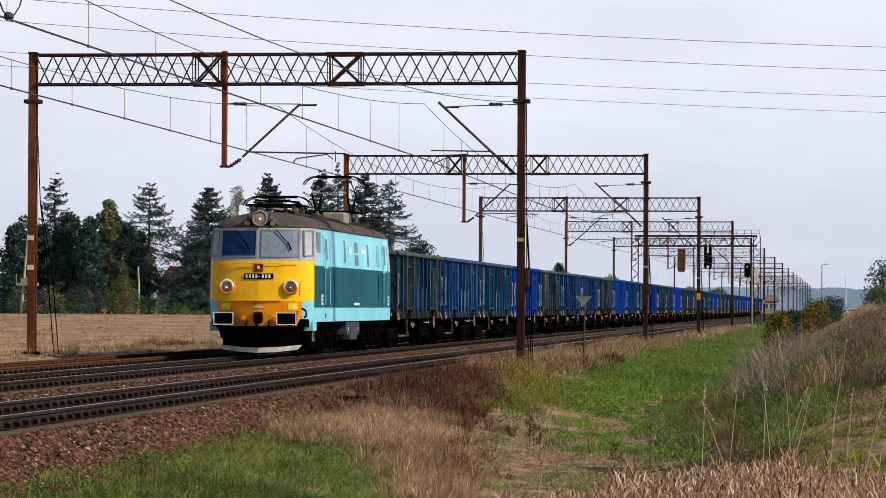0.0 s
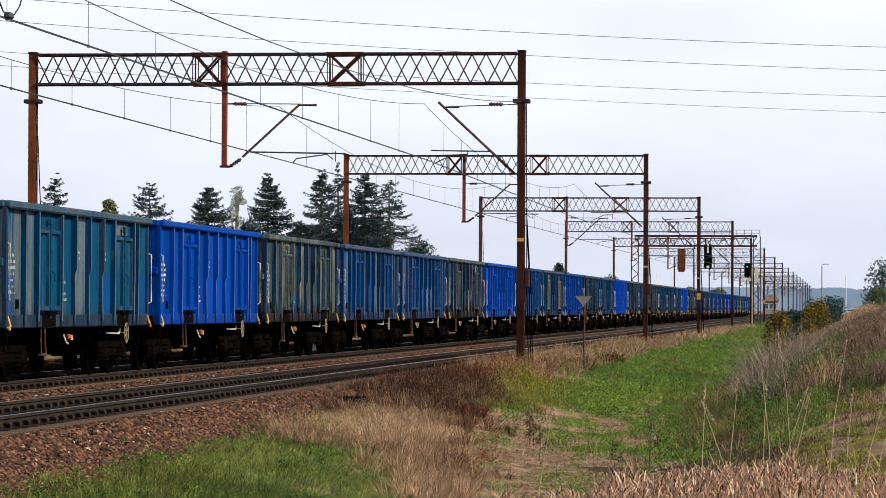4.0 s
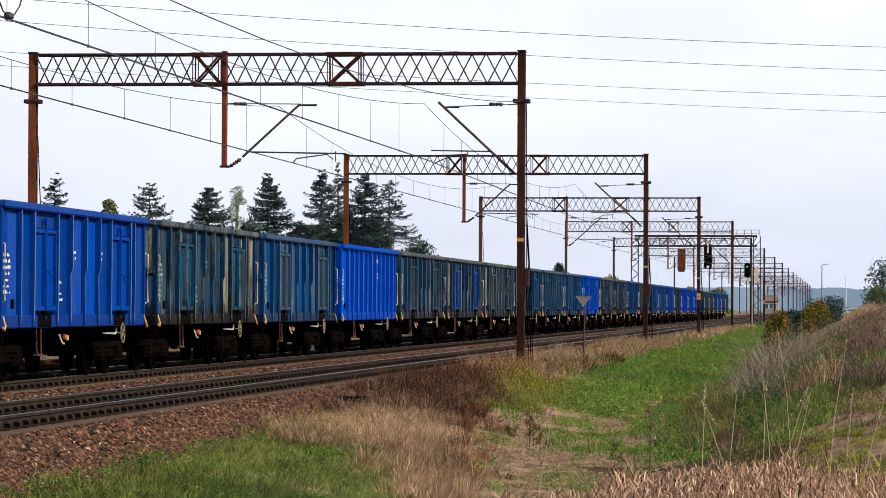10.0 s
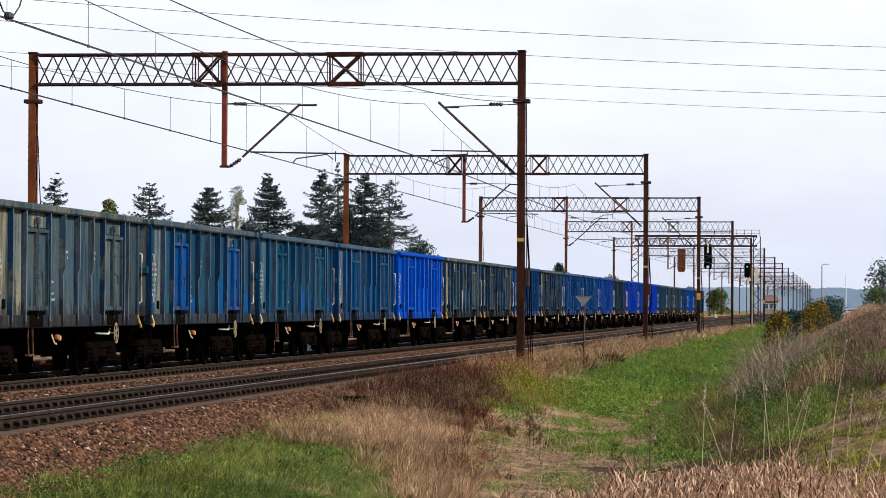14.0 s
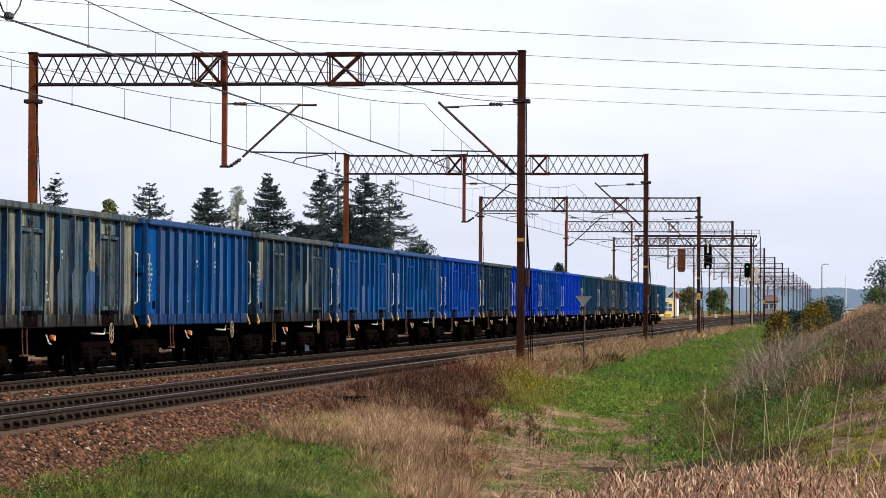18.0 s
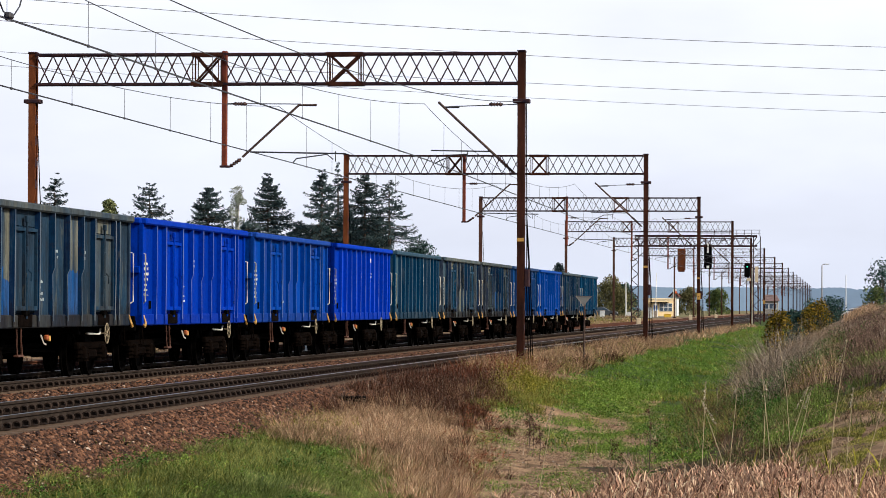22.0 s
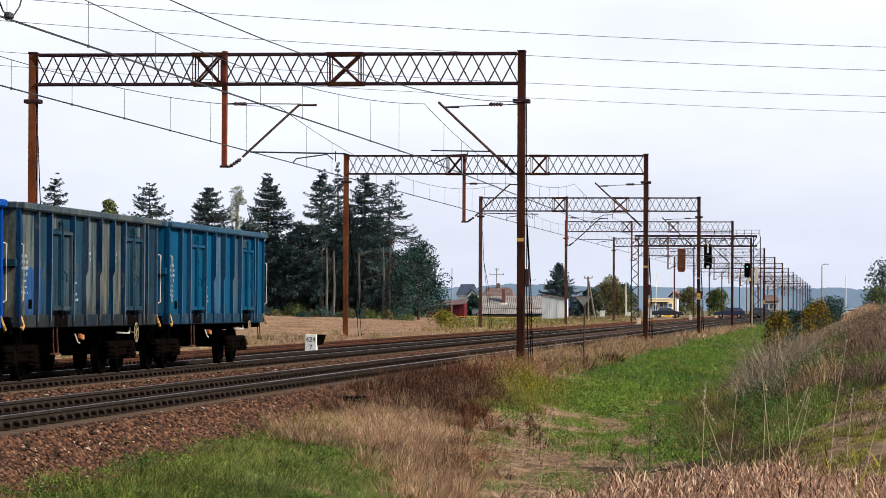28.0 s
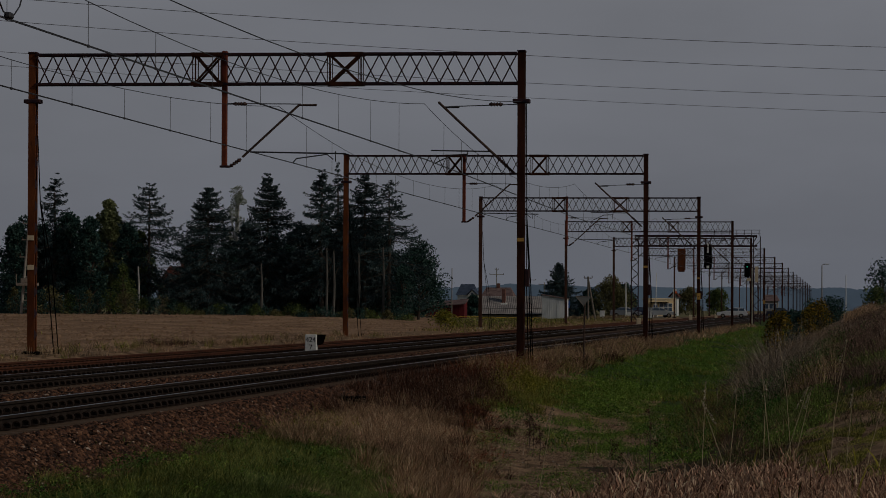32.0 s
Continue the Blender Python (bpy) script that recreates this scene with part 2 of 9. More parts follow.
ARM_STEEL = worn("grey_brown_tube", (0.05, 0.032, 0.028), (0.11, 0.07, 0.055), 5, 0.7, 0.0, None, 0.1)
YELLOW_P = plain("yellow_paint", (0.75, 0.48, 0.05), 0.5)
SIGN_PALE = plain("sign_cream", (0.62, 0.5, 0.33), 0.6)
CONCRETE = worn("concrete_grey", (0.22, 0.2, 0.17), (0.36, 0.33, 0.28), 2, 0.9, 0, None, 0.2)


def wagon_paint(name="wagon_paint", lit_chalk=0.0, panels=True):
    """Weathered wagon paint: the tone comes from each object's own colour, its wear from the alpha; every panel between two posts has aged in its own way."""
    m, b = base_mat(name, 0.6, 0, 0.5)
    b.inputs["IOR"].default_value = 1.06
    n, l = nodes_of(m)
    info = n.new("ShaderNodeObjectInfo")

    def math_node(op, a, c=0.0):
        k = n.new("ShaderNodeMath")
        k.operation = op
        for sock, v in ((k.inputs[0], a), (k.inputs[1], c)):
            if isinstance(v, (int, float)):
                sock.default_value = v
            else:
                l.new(v, sock)
        return k.outputs[0]

    def worn_by(mask, amount):
        return math_node("MULTIPLY", math_node("MULTIPLY", mask, math_node("POWER", info.outputs["Alpha"], 2.4)), amount)

    # each wagon takes its own piece of the pattern
    tc = n.new("ShaderNodeTexCoord")
    shift = n.new("ShaderNodeVectorMath")
    shift.operation = "ADD"
    cx = n.new("ShaderNodeCombineXYZ")
    l.new(math_node("MULTIPLY", info.outputs["Random"], 7.0), cx.inputs[0])
    l.new(math_node("MULTIPLY", info.outputs["Random"], 91.0), cx.inputs[1])
    l.new(tc.outputs["Object"], shift.inputs[0])
    l.new(cx.outputs[0], shift.inputs[1])

    def tex(scale, detail=4.0, rough=0.6, stretch=(1, 1, 1)):
        t = n.new("ShaderNodeTexNoise")
        t.inputs["Scale"].default_value, t.inputs["Detail"].default_value, t.inputs["Roughness"].default_value = scale, detail, rough
        mp = n.new("ShaderNodeMapping")
        mp.inputs["Scale"].default_value = stretch
        l.new(shift.outputs[0], mp.inputs[0])
        l.new(mp.outputs[0], t.inputs["Vector"])
        return t.outputs["Fac"]

    xyz = n.new("ShaderNodeSeparateXYZ")
    l.new(tc.outputs["Object"], xyz.inputs[0])
    cell = n.new("ShaderNodeCombineXYZ")
    l.new(math_node("FLOOR", math_node("DIVIDE", math_node("ADD", xyz.outputs[1], 0.03), 1.265)), cell.inputs[0])
    l.new(math_node("MULTIPLY", info.outputs["Random"], 53.0), cell.inputs[1])
    wh = n.new("ShaderNodeTexWhiteNoise")
    wh.noise_dimensions = "3D"
    l.new(cell.outputs[0], wh.inputs["Vector"])
    rgb = n.new("ShaderNodeSeparateColor")
    l.new(wh.outputs["Color"], rgb.inputs[0])

    col = info.outputs["Color"]
    # panel by panel: lighter or darker
    tone = ramp(m, rgb.outputs[0], [(0.0, (0.32, 0.32, 0.32)), (1.0, (0.64, 0.64, 0.64))])
    col = mixc(m, 0.85 if panels else 0.0, col, tone, "OVERLAY")
    patch = tex(0.9, 4, 0.6)
    # bleached areas and pale vertical runs
    col = mixc(m, worn_by(ramp(m, patch, [(0.46, (0, 0, 0)), (0.57, (1, 1, 1))]), 0.75), col, (0.006, 0.04, 0.085))
    run = tex(1.5, 6, 0.7, (4.0, 4.0, 0.3))
    col = mixc(m, worn_by(ramp(m, run, [(0.54, (0, 0, 0)), (0.66, (1, 1, 1))]), 0.5), col, (0.1, 0.15, 0.17))
    # a few panels rubbed down to the old cream coat, worn through in runs
    cream = math_node("MULTIPLY", math_node("GREATER_THAN", rgb.outputs[1], 0.64), ramp(m, tex(1.2, 5, 0.65, (2.5, 2.5, 0.35)), [(0.36, (0, 0, 0)), (0.56, (1, 1, 1))]))
    col = mixc(m, worn_by(cream, 1.0 if panels else 0.25), col, (0.27, 0.25, 0.165))
    bare = tex(1.3, 5, 0.65, (1.4, 1.4, 0.5))
    col = mixc(m, worn_by(ramp(m, bare, [(0.6, (0, 0, 0)), (0.635, (1, 1, 1))]), 0.7), col, (0.13, 0.125, 0.09))
    # the lower part of some panels repaired with fresh blue
    edge = math_node("ADD", math_node("MULTIPLY", rgb.outputs[0], 0.5), math_node("MULTIPLY", tex(3.0, 3, 0.6, (1, 1, 0.5)), 0.25))
    low = math_node("LESS_THAN", xyz.outputs[2], math_node("ADD", edge, 1.5))
    fresh = math_node("MULTIPLY", low, math_node("MULTIPLY", math_node("GREATER_THAN", rgb.outputs[2], 0.8), math_node("GREATER_THAN", info.outputs["Alpha"], 0.55)))
    col = mixc(m, math_node("MULTIPLY", fresh, 0.8 if panels else 0.0), col, (0.0008, 0.055, 0.2))
    # soot in runs, chipped rust
    streak = tex(1.9, 6, 0.7, (2.6, 2.6, 0.35))
    col = mixc(m, worn_by(ramp(m, streak, [(0.5, (0, 0, 0)), (0.59, (1, 1, 1))]), 0.95), col, (0.006, 0.006, 0.007))
    chip = tex(5.5, 6, 0.75)
    col = mixc(m, worn_by(ramp(m, chip, [(0.57, (0, 0, 0)), (0.63, (1, 1, 1))]), 0.75), col, (0.026, 0.012, 0.008))
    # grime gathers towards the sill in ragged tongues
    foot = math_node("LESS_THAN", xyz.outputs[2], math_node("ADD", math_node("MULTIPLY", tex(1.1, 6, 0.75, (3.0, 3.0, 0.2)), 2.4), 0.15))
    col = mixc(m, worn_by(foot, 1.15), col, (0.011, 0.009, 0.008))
    fine = tex(14, 4, 0.7)
    col = mixc(m, 0.6, col, ramp(m, fine, [(0.3, (0.36, 0.36, 0.36)), (0.7, (0.64, 0.64, 0.64))]), "OVERLAY")
    if lit_chalk:
        # outer flanges: rubbed, chalky paint that also stands in for their lit edges
        lit_rub = tex(3.0, 4, 0.6, (1, 1, 0.4))
        col = mixc(m, ramp(m, lit_rub, [(0.3, (lit_chalk * 0.3,) * 3), (0.65, (lit_chalk,) * 3)]), col, (0.2, 0.235, 0.24))
    l.new(col, b.inputs["Base Color"])
    bump(m, b, patch, 0.7, 0.08)
    return m


WAGON = wagon_paint()
WAGON_EDGE = wagon_paint("wagon_paint_rubbed_lit", 0.42, False)
WAGON_POST = wagon_paint("wagon_paint_posts", 0.0, False)

# ---------------------------------------------------------------- ground
TRACK_X = (4.67, 0.0, -3.55)


def sstep(a, b, x):
    t = np.clip((np.asarray(x, dtype=float) - a) / (b - a), 0, 1)
    return t * t * (3 - 2 * t)


def ground_z(X, Y):
    """Height of the ground: track bed, ditch on its east, weedy bank beyond, low field on its west."""
    X, Y = np.asarray(X, dtype=float), np.asarray(Y, dtype=float)
    bed = np.full(np.broadcast(X, Y).shape, -0.2)
    toe = -0.62 + 0.33 * sstep(62, 92, Y)
    ditch = -1.2 + 0.35 * sstep(80, 130, Y) + 0.35 * sstep(160, 300, Y)
    bank = -0.3 + 1.35 * sstep(42, 84, Y) + 0.3 * sstep(84, 128, Y) - 0.85 * sstep(150, 235, Y)
    east = bed + (toe - bed) * np.clip((X - 6.25) / 0.8, 0, 1)
    east = east + (ditch - toe) * sstep(7.1, 11.4, X)
    east = east + (bank - ditch) * sstep(12.4, 18.2, X)
    field = 0.0 + 0.5 * sstep(120, 340, Y) * sstep(-20, -44, X) - 0.45 * sstep(380, 470, Y) * sstep(-8, -30, X) - 0.45 * sstep(395, 425, Y) * (1 - sstep(455, 468, Y)) * sstep(-8, -12, X)
    west = bed + (field - bed) * sstep(-5.1, -7.2, X)
    z = np.where(X > 6.25, east, np.where(X < -5.1, west, bed))
    # the road crosses level with the rails
    k = np.exp(-((Y - 505) / 9.0) ** 2)
    z = z * (1 - k) + (-0.06) * k * np.where(np.abs(X) < 9, 0.0, 1.0) + z * k * np.where(np.abs(X) < 9, 1.0, 0.0)
    far = sstep(900, 2600, np.hypot(X, Y))
    return z * (1 - far) - 0.2 * far


SOIL = worn("ploughed_soil", (0.195, 0.115, 0.067), (0.36, 0.23, 0.142), 0.35, 0.95, 0, (1, 0.3, 1), 1.0, 2.2, (0.16, 0.095, 0.056), 0.08, 0.4, 0.6)
BALLAST = worn("ballast_bed", (0.023, 0.0125, 0.0085), (0.06, 0.031, 0.022), 9, 0.95, 0, None, 1.0, 18, (0.018, 0.012, 0.01), 0.1)
TURF = worn("turf_soil", (0.026, 0.046, 0.008), (0.055, 0.08, 0.016), 0.8, 0.95, 0, None, 0.6, 20, (0.05, 0.034, 0.02))
DRY = worn("dry_weed_soil", (0.1, 0.06, 0.034), (0.34, 0.22, 0.13), 2.6, 0.95, 0, (1, 0.4, 1), 1.0, 30, (0.06, 0.075, 0.02), 0.08, 0.38, 0.62)
# darker soil: shade between weeds and straw put into its colour
WEED_SHADE_SOIL = worn("weed_shade_soil", (0.028, 0.02, 0.011), (0.075, 0.05, 0.026), 0.9, 0.95, 0, None, 0.8, 14, (0.025, 0.034, 0.01))
MEADOW = worn("far_meadow", (0.12, 0.13, 0.05), (0.25, 0.2, 0.12), 0.03, 0.95, 0, None, 0.2, 1.0)


def ground():
    xs = np.concatenate([[-2600, -1500, -800, -400, -220, -140], np.arange(-100, -30, 5), np.arange(-30, -8, 1.5), np.arange(-8, -4.5, 0.35),
                         np.arange(-4.4, 6.0, 0.8), np.arange(6.05, 18, 0.25), np.arange(18.5, 40, 2.5), [45, 60, 90, 140, 220, 400, 800, 1500, 2600]])
    ys = np.concatenate([[-1200, -500, -200, -80, -30], np.arange(-10, 30, 4), np.arange(30, 130, 0.6), np.arange(130, 260, 2.5), np.arange(260, 600, 8),
                         [620, 660, 720, 800, 900, 1050, 1250, 1500, 1900, 2400, 3000, 4000]])
    GX, GY = np.meshgrid(xs, ys)
    Z = ground_z(GX, GY)
    n1 = np.array([[noise.noise((x * 0.35, y * 0.35, 3.1)) for x in xs] for y in ys])
    n2 = np.array([[noise.noise((x * 1.3, y * 1.3, 7.7)) for x in xs] for y in ys])
    off = (GX > 6.9) | (GX < -6.5)
    fade = np.clip((GX - 6.9) / 1.2, 0, 1) + np.clip((-6.5 - GX) / 2, 0, 1)
    Z = Z + np.where(off, fade * (0.05 * n1 + 0.03 * n2), 0)
    V = np.stack([GX, GY, Z], -1).reshape(-1, 3)
    ny, nx = GX.shape
    i, j = np.meshgrid(np.arange(nx - 1), np.arange(ny - 1))
    a = (j * nx + i).ravel()
    F = np.stack([a, a + 1, a + nx + 1, a + nx], 1)
    ob = soup("ground", V, F, TURF, "ground with ploughed field, ballast bed, grass ditch and weedy bank", "ground", "structure")
    me = ob.data
    for m in (BALLAST, SOIL, DRY, MEADOW, WEED_SHADE_SOIL):
        me.materials.append(m)
    C = V[F].mean(1)
    cx, cy = C[:, 0], C[:, 1]
    wob = np.array([noise.noise((x * 0.6, y * 0.4, 1.3)) for x, y in zip(cx, cy)])
    idx = np.zeros(len(F), dtype=np.int32)
    edge = 7.15 - 0.75 * sstep(60, 85, cy) + 0.35 * wob
    idx[(cx < edge) & (cx > -5.9)] = 1
    idx[(cx <= -8.2 + wob - 0.13 * np.clip(cy - 225, 0, 200)) & (cy < 395) & (cy > 20)] = 2
    idx[(cx > 9.0 + wob) & (cx < 13.5) & (cy > 44) & (cy < 80 + 4 * wob)] = 3
    idx[(cx > 6.6) & (cx < 11.2) & (cy > 50 + (11 - cx) * 1.5) & (cy < 100)] = 3
    idx[((cx > 12.3 + wob) & (cy > 32)) | ((cx <= -5.9) & (cx > -8.2 + wob)) | ((cy < 33) & (cx > 10))] = 3
    idx[(cx > 12.3 + wob) & (cy > 32)] = 5
    idx[(cx > 6.6) & (cx < 10.9 - 0.1 * (cy - 48)) & (cy > 50 + (11 - cx) * 1.5) & (cy < 100)] = 5
    idx[(cx > 15.3 + 0.5 * wob) & (cy > 36) & (cy < 60 + 3 * wob)] = 3
    idx[(cy > 395) & (np.abs(cx) > 8)] = 4
    me.polygons.foreach_set("material_index", idx)
    me.polygons.foreach_set("use_smooth", np.ones(len(F), dtype=bool))
    return ob


ground()


# ---------------------------------------------------------------- tracks
def rail_mesh(y0, y1, name):
    prof = [(-0.075, -0.172), (0.075, -0.172), (0.075, -0.158), (0.012, -0.135), (0.009, -0.05), (0.036, -0.038), (0.036, -0.008), (0.026, -0.001),
            (-0.026, -0.001), (-0.036, -0.008), (-0.036, -0.038), (-0.009, -0.05), (-0.012, -0.135), (-0.075, -0.158)]
    mb, n = MB(), len(prof)
    ys = [y0, y1]
    for y in ys:
        mb.v.extend([(x, y, z) for x, z in prof])
    mb.f.extend([(k, (k + 1) % n, n + (k + 1) % n, n + k) for k in range(n)])
    mb.f.append(tuple(range(n)))
    mb.f.append(tuple(range(n, 2 * n)))
    return mb.mesh(name)


def track(nr, x, worn_top, side, y0, y1, single):
    t = thing("track_%d" % nr, "railway track with steel rails on sleepers in stone ballast" if worn_top else "rust-covered little-used railway track in ballast",
              "railway track", "", "structure", (x, 0, 0))
    rm = rail_mesh(y0, y1, "rail")
    rm.materials.append(side)
    tm = MB().box(-0.028, 0.028, y0, y1, 0.0, 0.0015).mesh("rail_head")
    tm.materials.append(RAIL_TOP if worn_top else RAIL_RUST)
    for s in (-0.7525, 0.7525):
        r = part("rail", rm, None, t, loc=(s, 0, 0))
        part("rail_head", tm, None, r, "polished running surface" if worn_top else "rusted running surface")
        # fastenings: a hooped spring clip on a dark seat, each side of the rail foot at every sleeper
        ys = np.arange(y0 + 12, 240, 0.52)
        a = np.radians(np.linspace(-30, 210, 9))
        hoop = np.array([(0.125 + r_ * math.cos(q), y, -0.122 + r_ * math.sin(q)) for y in (-0.04, 0.04) for r_ in (0.056, 0.04) for q in a])
        hf = np.array([f for k in range(8) for f in ((k, k + 1, k + 10, k + 9), (k, k + 18, k + 19, k + 1), (k + 9, k + 10, k + 28, k + 27))])
        seat = np.array([(0.125 + 0.041 * math.cos(q), y, -0.122 + 0.041 * math.sin(q)) for y in (-0.025, 0.03) for q in np.radians((-30, 50, 130, 210))]
                        + [(0.03, -0.07, -0.165), (0.17, -0.07, -0.165), (0.17, 0.07, -0.165), (0.03, 0.07, -0.165),
                           (0.03, -0.07, -0.145), (0.16, -0.06, -0.155), (0.16, 0.06, -0.155), (0.03, 0.07, -0.145)])
        sf = np.array([(0, 1, 2, 3), (12, 13, 14, 15), (9, 10, 14, 13), (8, 9, 13, 12), (10, 11, 15, 14)])
        for nm, one_v, one_f, mat, lab in (("fastenings", hoop, hf, CLIP, "brown hooped rail fastenings"), ("fastening_seats", seat, sf, CLIP_DARK, "dark seats of the rail fastenings")):
            V = np.concatenate([one_v * (m, 1, 1) + (0, y, 0) for m in (1, -1) for y in ys])
            F = np.concatenate([one_f + k * len(one_v) for k in range(len(ys) * 2)])
            soup(nm, V, F, mat, lab, "", "stuff", r)
    sm = MB().cbox(-1.3, 1.3, -0.12, 0.12, -0.36, -0.178, 0.02).mesh("sleeper")
    sm.materials.append(SLEEPER)
    ys = np.arange(y0 + 12, 330, 0.52)
    if single:
        for y in ys[:290]:
            part("sleeper", sm, None, t, loc=(0, y, 0))
        ys = ys[290:]
    one = np.array([v.co[:] for v in sm.vertices])
    quads = np.array([p.vertices[:] for p in sm.polygons if len(p.vertices) == 4])
    soup("sleepers", np.concatenate([one + (0, y, 0) for y in ys]), np.concatenate([quads + k * len(one) for k in range(len(ys))]),
         SLEEPER, "", "", "stuff", t)


track(1, TRACK_X[0], True, RAIL_SIDE, 20, 1500, True)
track(2, TRACK_X[1], True, RAIL_SIDE, 20, 1500, False)
track(3, TRACK_X[2], False, RAIL_RUST, 20, 700, False)

# loose stones of the bed
def stone_mat(name, tones):
    m, b = base_mat(name, 0.9, 0, 0.2)
    n, l = nodes_of(m)
    g = n.new("ShaderNodeNewGeometry")
    col = ramp(m, g.outputs["Random Per Island"], tones)
    f = noise_tex(m, 25, 3, 0.6)
    col = mixc(m, 0.4, col, ramp(m, f, [(0.3, (0.35, 0.35, 0.35)), (0.7, (0.65, 0.65, 0.65))]), "OVERLAY")
    l.new(col, b.inputs["Base Color"])
    return m


STONE = stone_mat("ballast_stone", [(0.0, (0.01, 0.006, 0.004)), (0.4, (0.05, 0.023, 0.0135)), (0.8, (0.135, 0.061, 0.033)), (0.985, (0.22, 0.11, 0.06)), (1.0, (0.42, 0.34, 0.27))])
RUBBLE = stone_mat("rubble_stone", [(0.0, (0.07, 0.042, 0.028)), (0.5, (0.22, 0.135, 0.08)), (0.9, (0.36, 0.24, 0.15)), (1.0, (0.48, 0.37, 0.26))])
PEBBLE = stone_mat("pale_pebble", [(0.0, (0.3, 0.25, 0.2)), (1.0, (0.65, 0.6, 0.52))])


def stones(name, X, Y, size, label, material=STONE, lift=0.0):
    n = len(X)
    Z = ground_z(X, Y) + lift
    octa = np.array([(1, 0, 0), (-1, 0, 0), (0, 1, 0), (0, -1, 0), (0, 0, 1), (0, 0, -1), (.6, .6, .55), (-.6, -.6, .5)])
    tri = np.array([(6, 4, 0), (6, 2, 4), (6, 0, 2), (2, 1, 4), (7, 4, 1), (7, 3, 4), (7, 1, 3), (3, 0, 4)] if size > 0.02 else [(4, 0, 2), (4, 2, 1), (4, 1, 3), (4, 3, 0)])
    P = octa[None] * rng.uniform(0.55, 1.25, (n, 8, 3)) * (size * rng.uniform(0.6, 1.35, n))[:, None, None] * np.array((1, 1, 0.8))
    a = rng.uniform(0, 6.28, n)
    b = rng.uniform(-0.8, 0.8, n)
    ca, sa, cb, sb = np.cos(a), np.sin(a), np.cos(b), np.sin(b)
    x, y, z = P[..., 0], P[..., 1], P[..., 2]
    y, z = y * cb[:, None] - z * sb[:, None], y * sb[:, None] + z * cb[:, None]
    x, y = x * ca[:, None] - y * sa[:, None], x * sa[:, None] + y * ca[:, None]
    V = np.stack([x + X[:, None], y + Y[:, None], z + (Z + size * 0.25)[:, None]], -1).reshape(-1, 3)
    F = (tri[None] + (np.arange(n) * 8)[:, None, None]).reshape(-1, 3)
    soup(name, V, F, material, label, "ballast" if material is STONE else "stones")


def bed_stones():
    n = 60000
    Y = 33 + 75 * rng.random(n) ** 1.35
    top = 7.25 - 0.8 * sstep(60, 85, Y)
    X = 5.98 + (top - 5.98 + 0.25 * rng.random(n)) * rng.random(n) ** 0.8
    stones("ballast_stones", X, Y, 0.039, "brown crushed-stone ballast heaped beside the track")
    # stones packed between the sleeper ends, level with their tops
    for x0, x1, per in ((5.5, 6.0, 26), (3.3, 3.85, 16), (0.85, 1.32, 16)):
        k = np.repeat(np.arange(150), per)
        Y = 32.26 + 0.52 * k + rng.uniform(-0.12, 0.12, len(k))
        X = x0 + (x1 - x0) * rng.random(len(k))
        stones("ballast_stones", X, Y, 0.03, "brown crushed stone packed between the sleeper ends", STONE, -0.032)
    n = 15000
    Y = 42 + 110 * rng.random(n) ** 1.4
    X = 1.32 + 2.05 * rng.random(n)
    stones("ballast_stones", X, Y, 0.045, "brown crushed-stone ballast between two tracks")


bed_stones()

# ---------------------------------------------------------------- catenary portals
PORTAL_Y = [98.6, 163.0, 225.3, 296.8, 360.5, 424.9, 494.7, 561.7, 629.0, 697.1, 760.2, 822.0, 886.2, 952.3, 1017.7, 1083.2, 1147.5]
PORTAL_TOP = [8.685, 8.58, 8.56, 8.78, 8.65, 8.65, 8.65]


OCHRE = plain("ochre_plate", (0.5, 0.27, 0.06), 0.6)


def post_mesh(h):
    """A broad-flanged column: two wide faces joined by a recessed web."""
    prof = [(-0.102, -0.18), (0.102, -0.18), (0.102, -0.09), (0.078, -0.09), (0.078, -0.155), (0.026, -0.155), (0.026, 0.155), (0.078, 0.155), (0.078, 0.09), (0.102, 0.09), (0.102, 0.18),
            (-0.102, 0.18), (-0.102, 0.09), (-0.078, 0.09), (-0.078, 0.155), (-0.026, 0.155), (-0.026, -0.155), (-0.078, -0.155), (-0.078, -0.09), (-0.102, -0.09)]
    mb, n = MB(), len(prof)
    for z in (0, h):
        mb.v.extend([(x, y, z) for x, y in prof])
    mb.f.extend([(k, (k + 1) % n, n + (k + 1) % n, n + k) for k in range(n)])
    return mb.mesh("post")


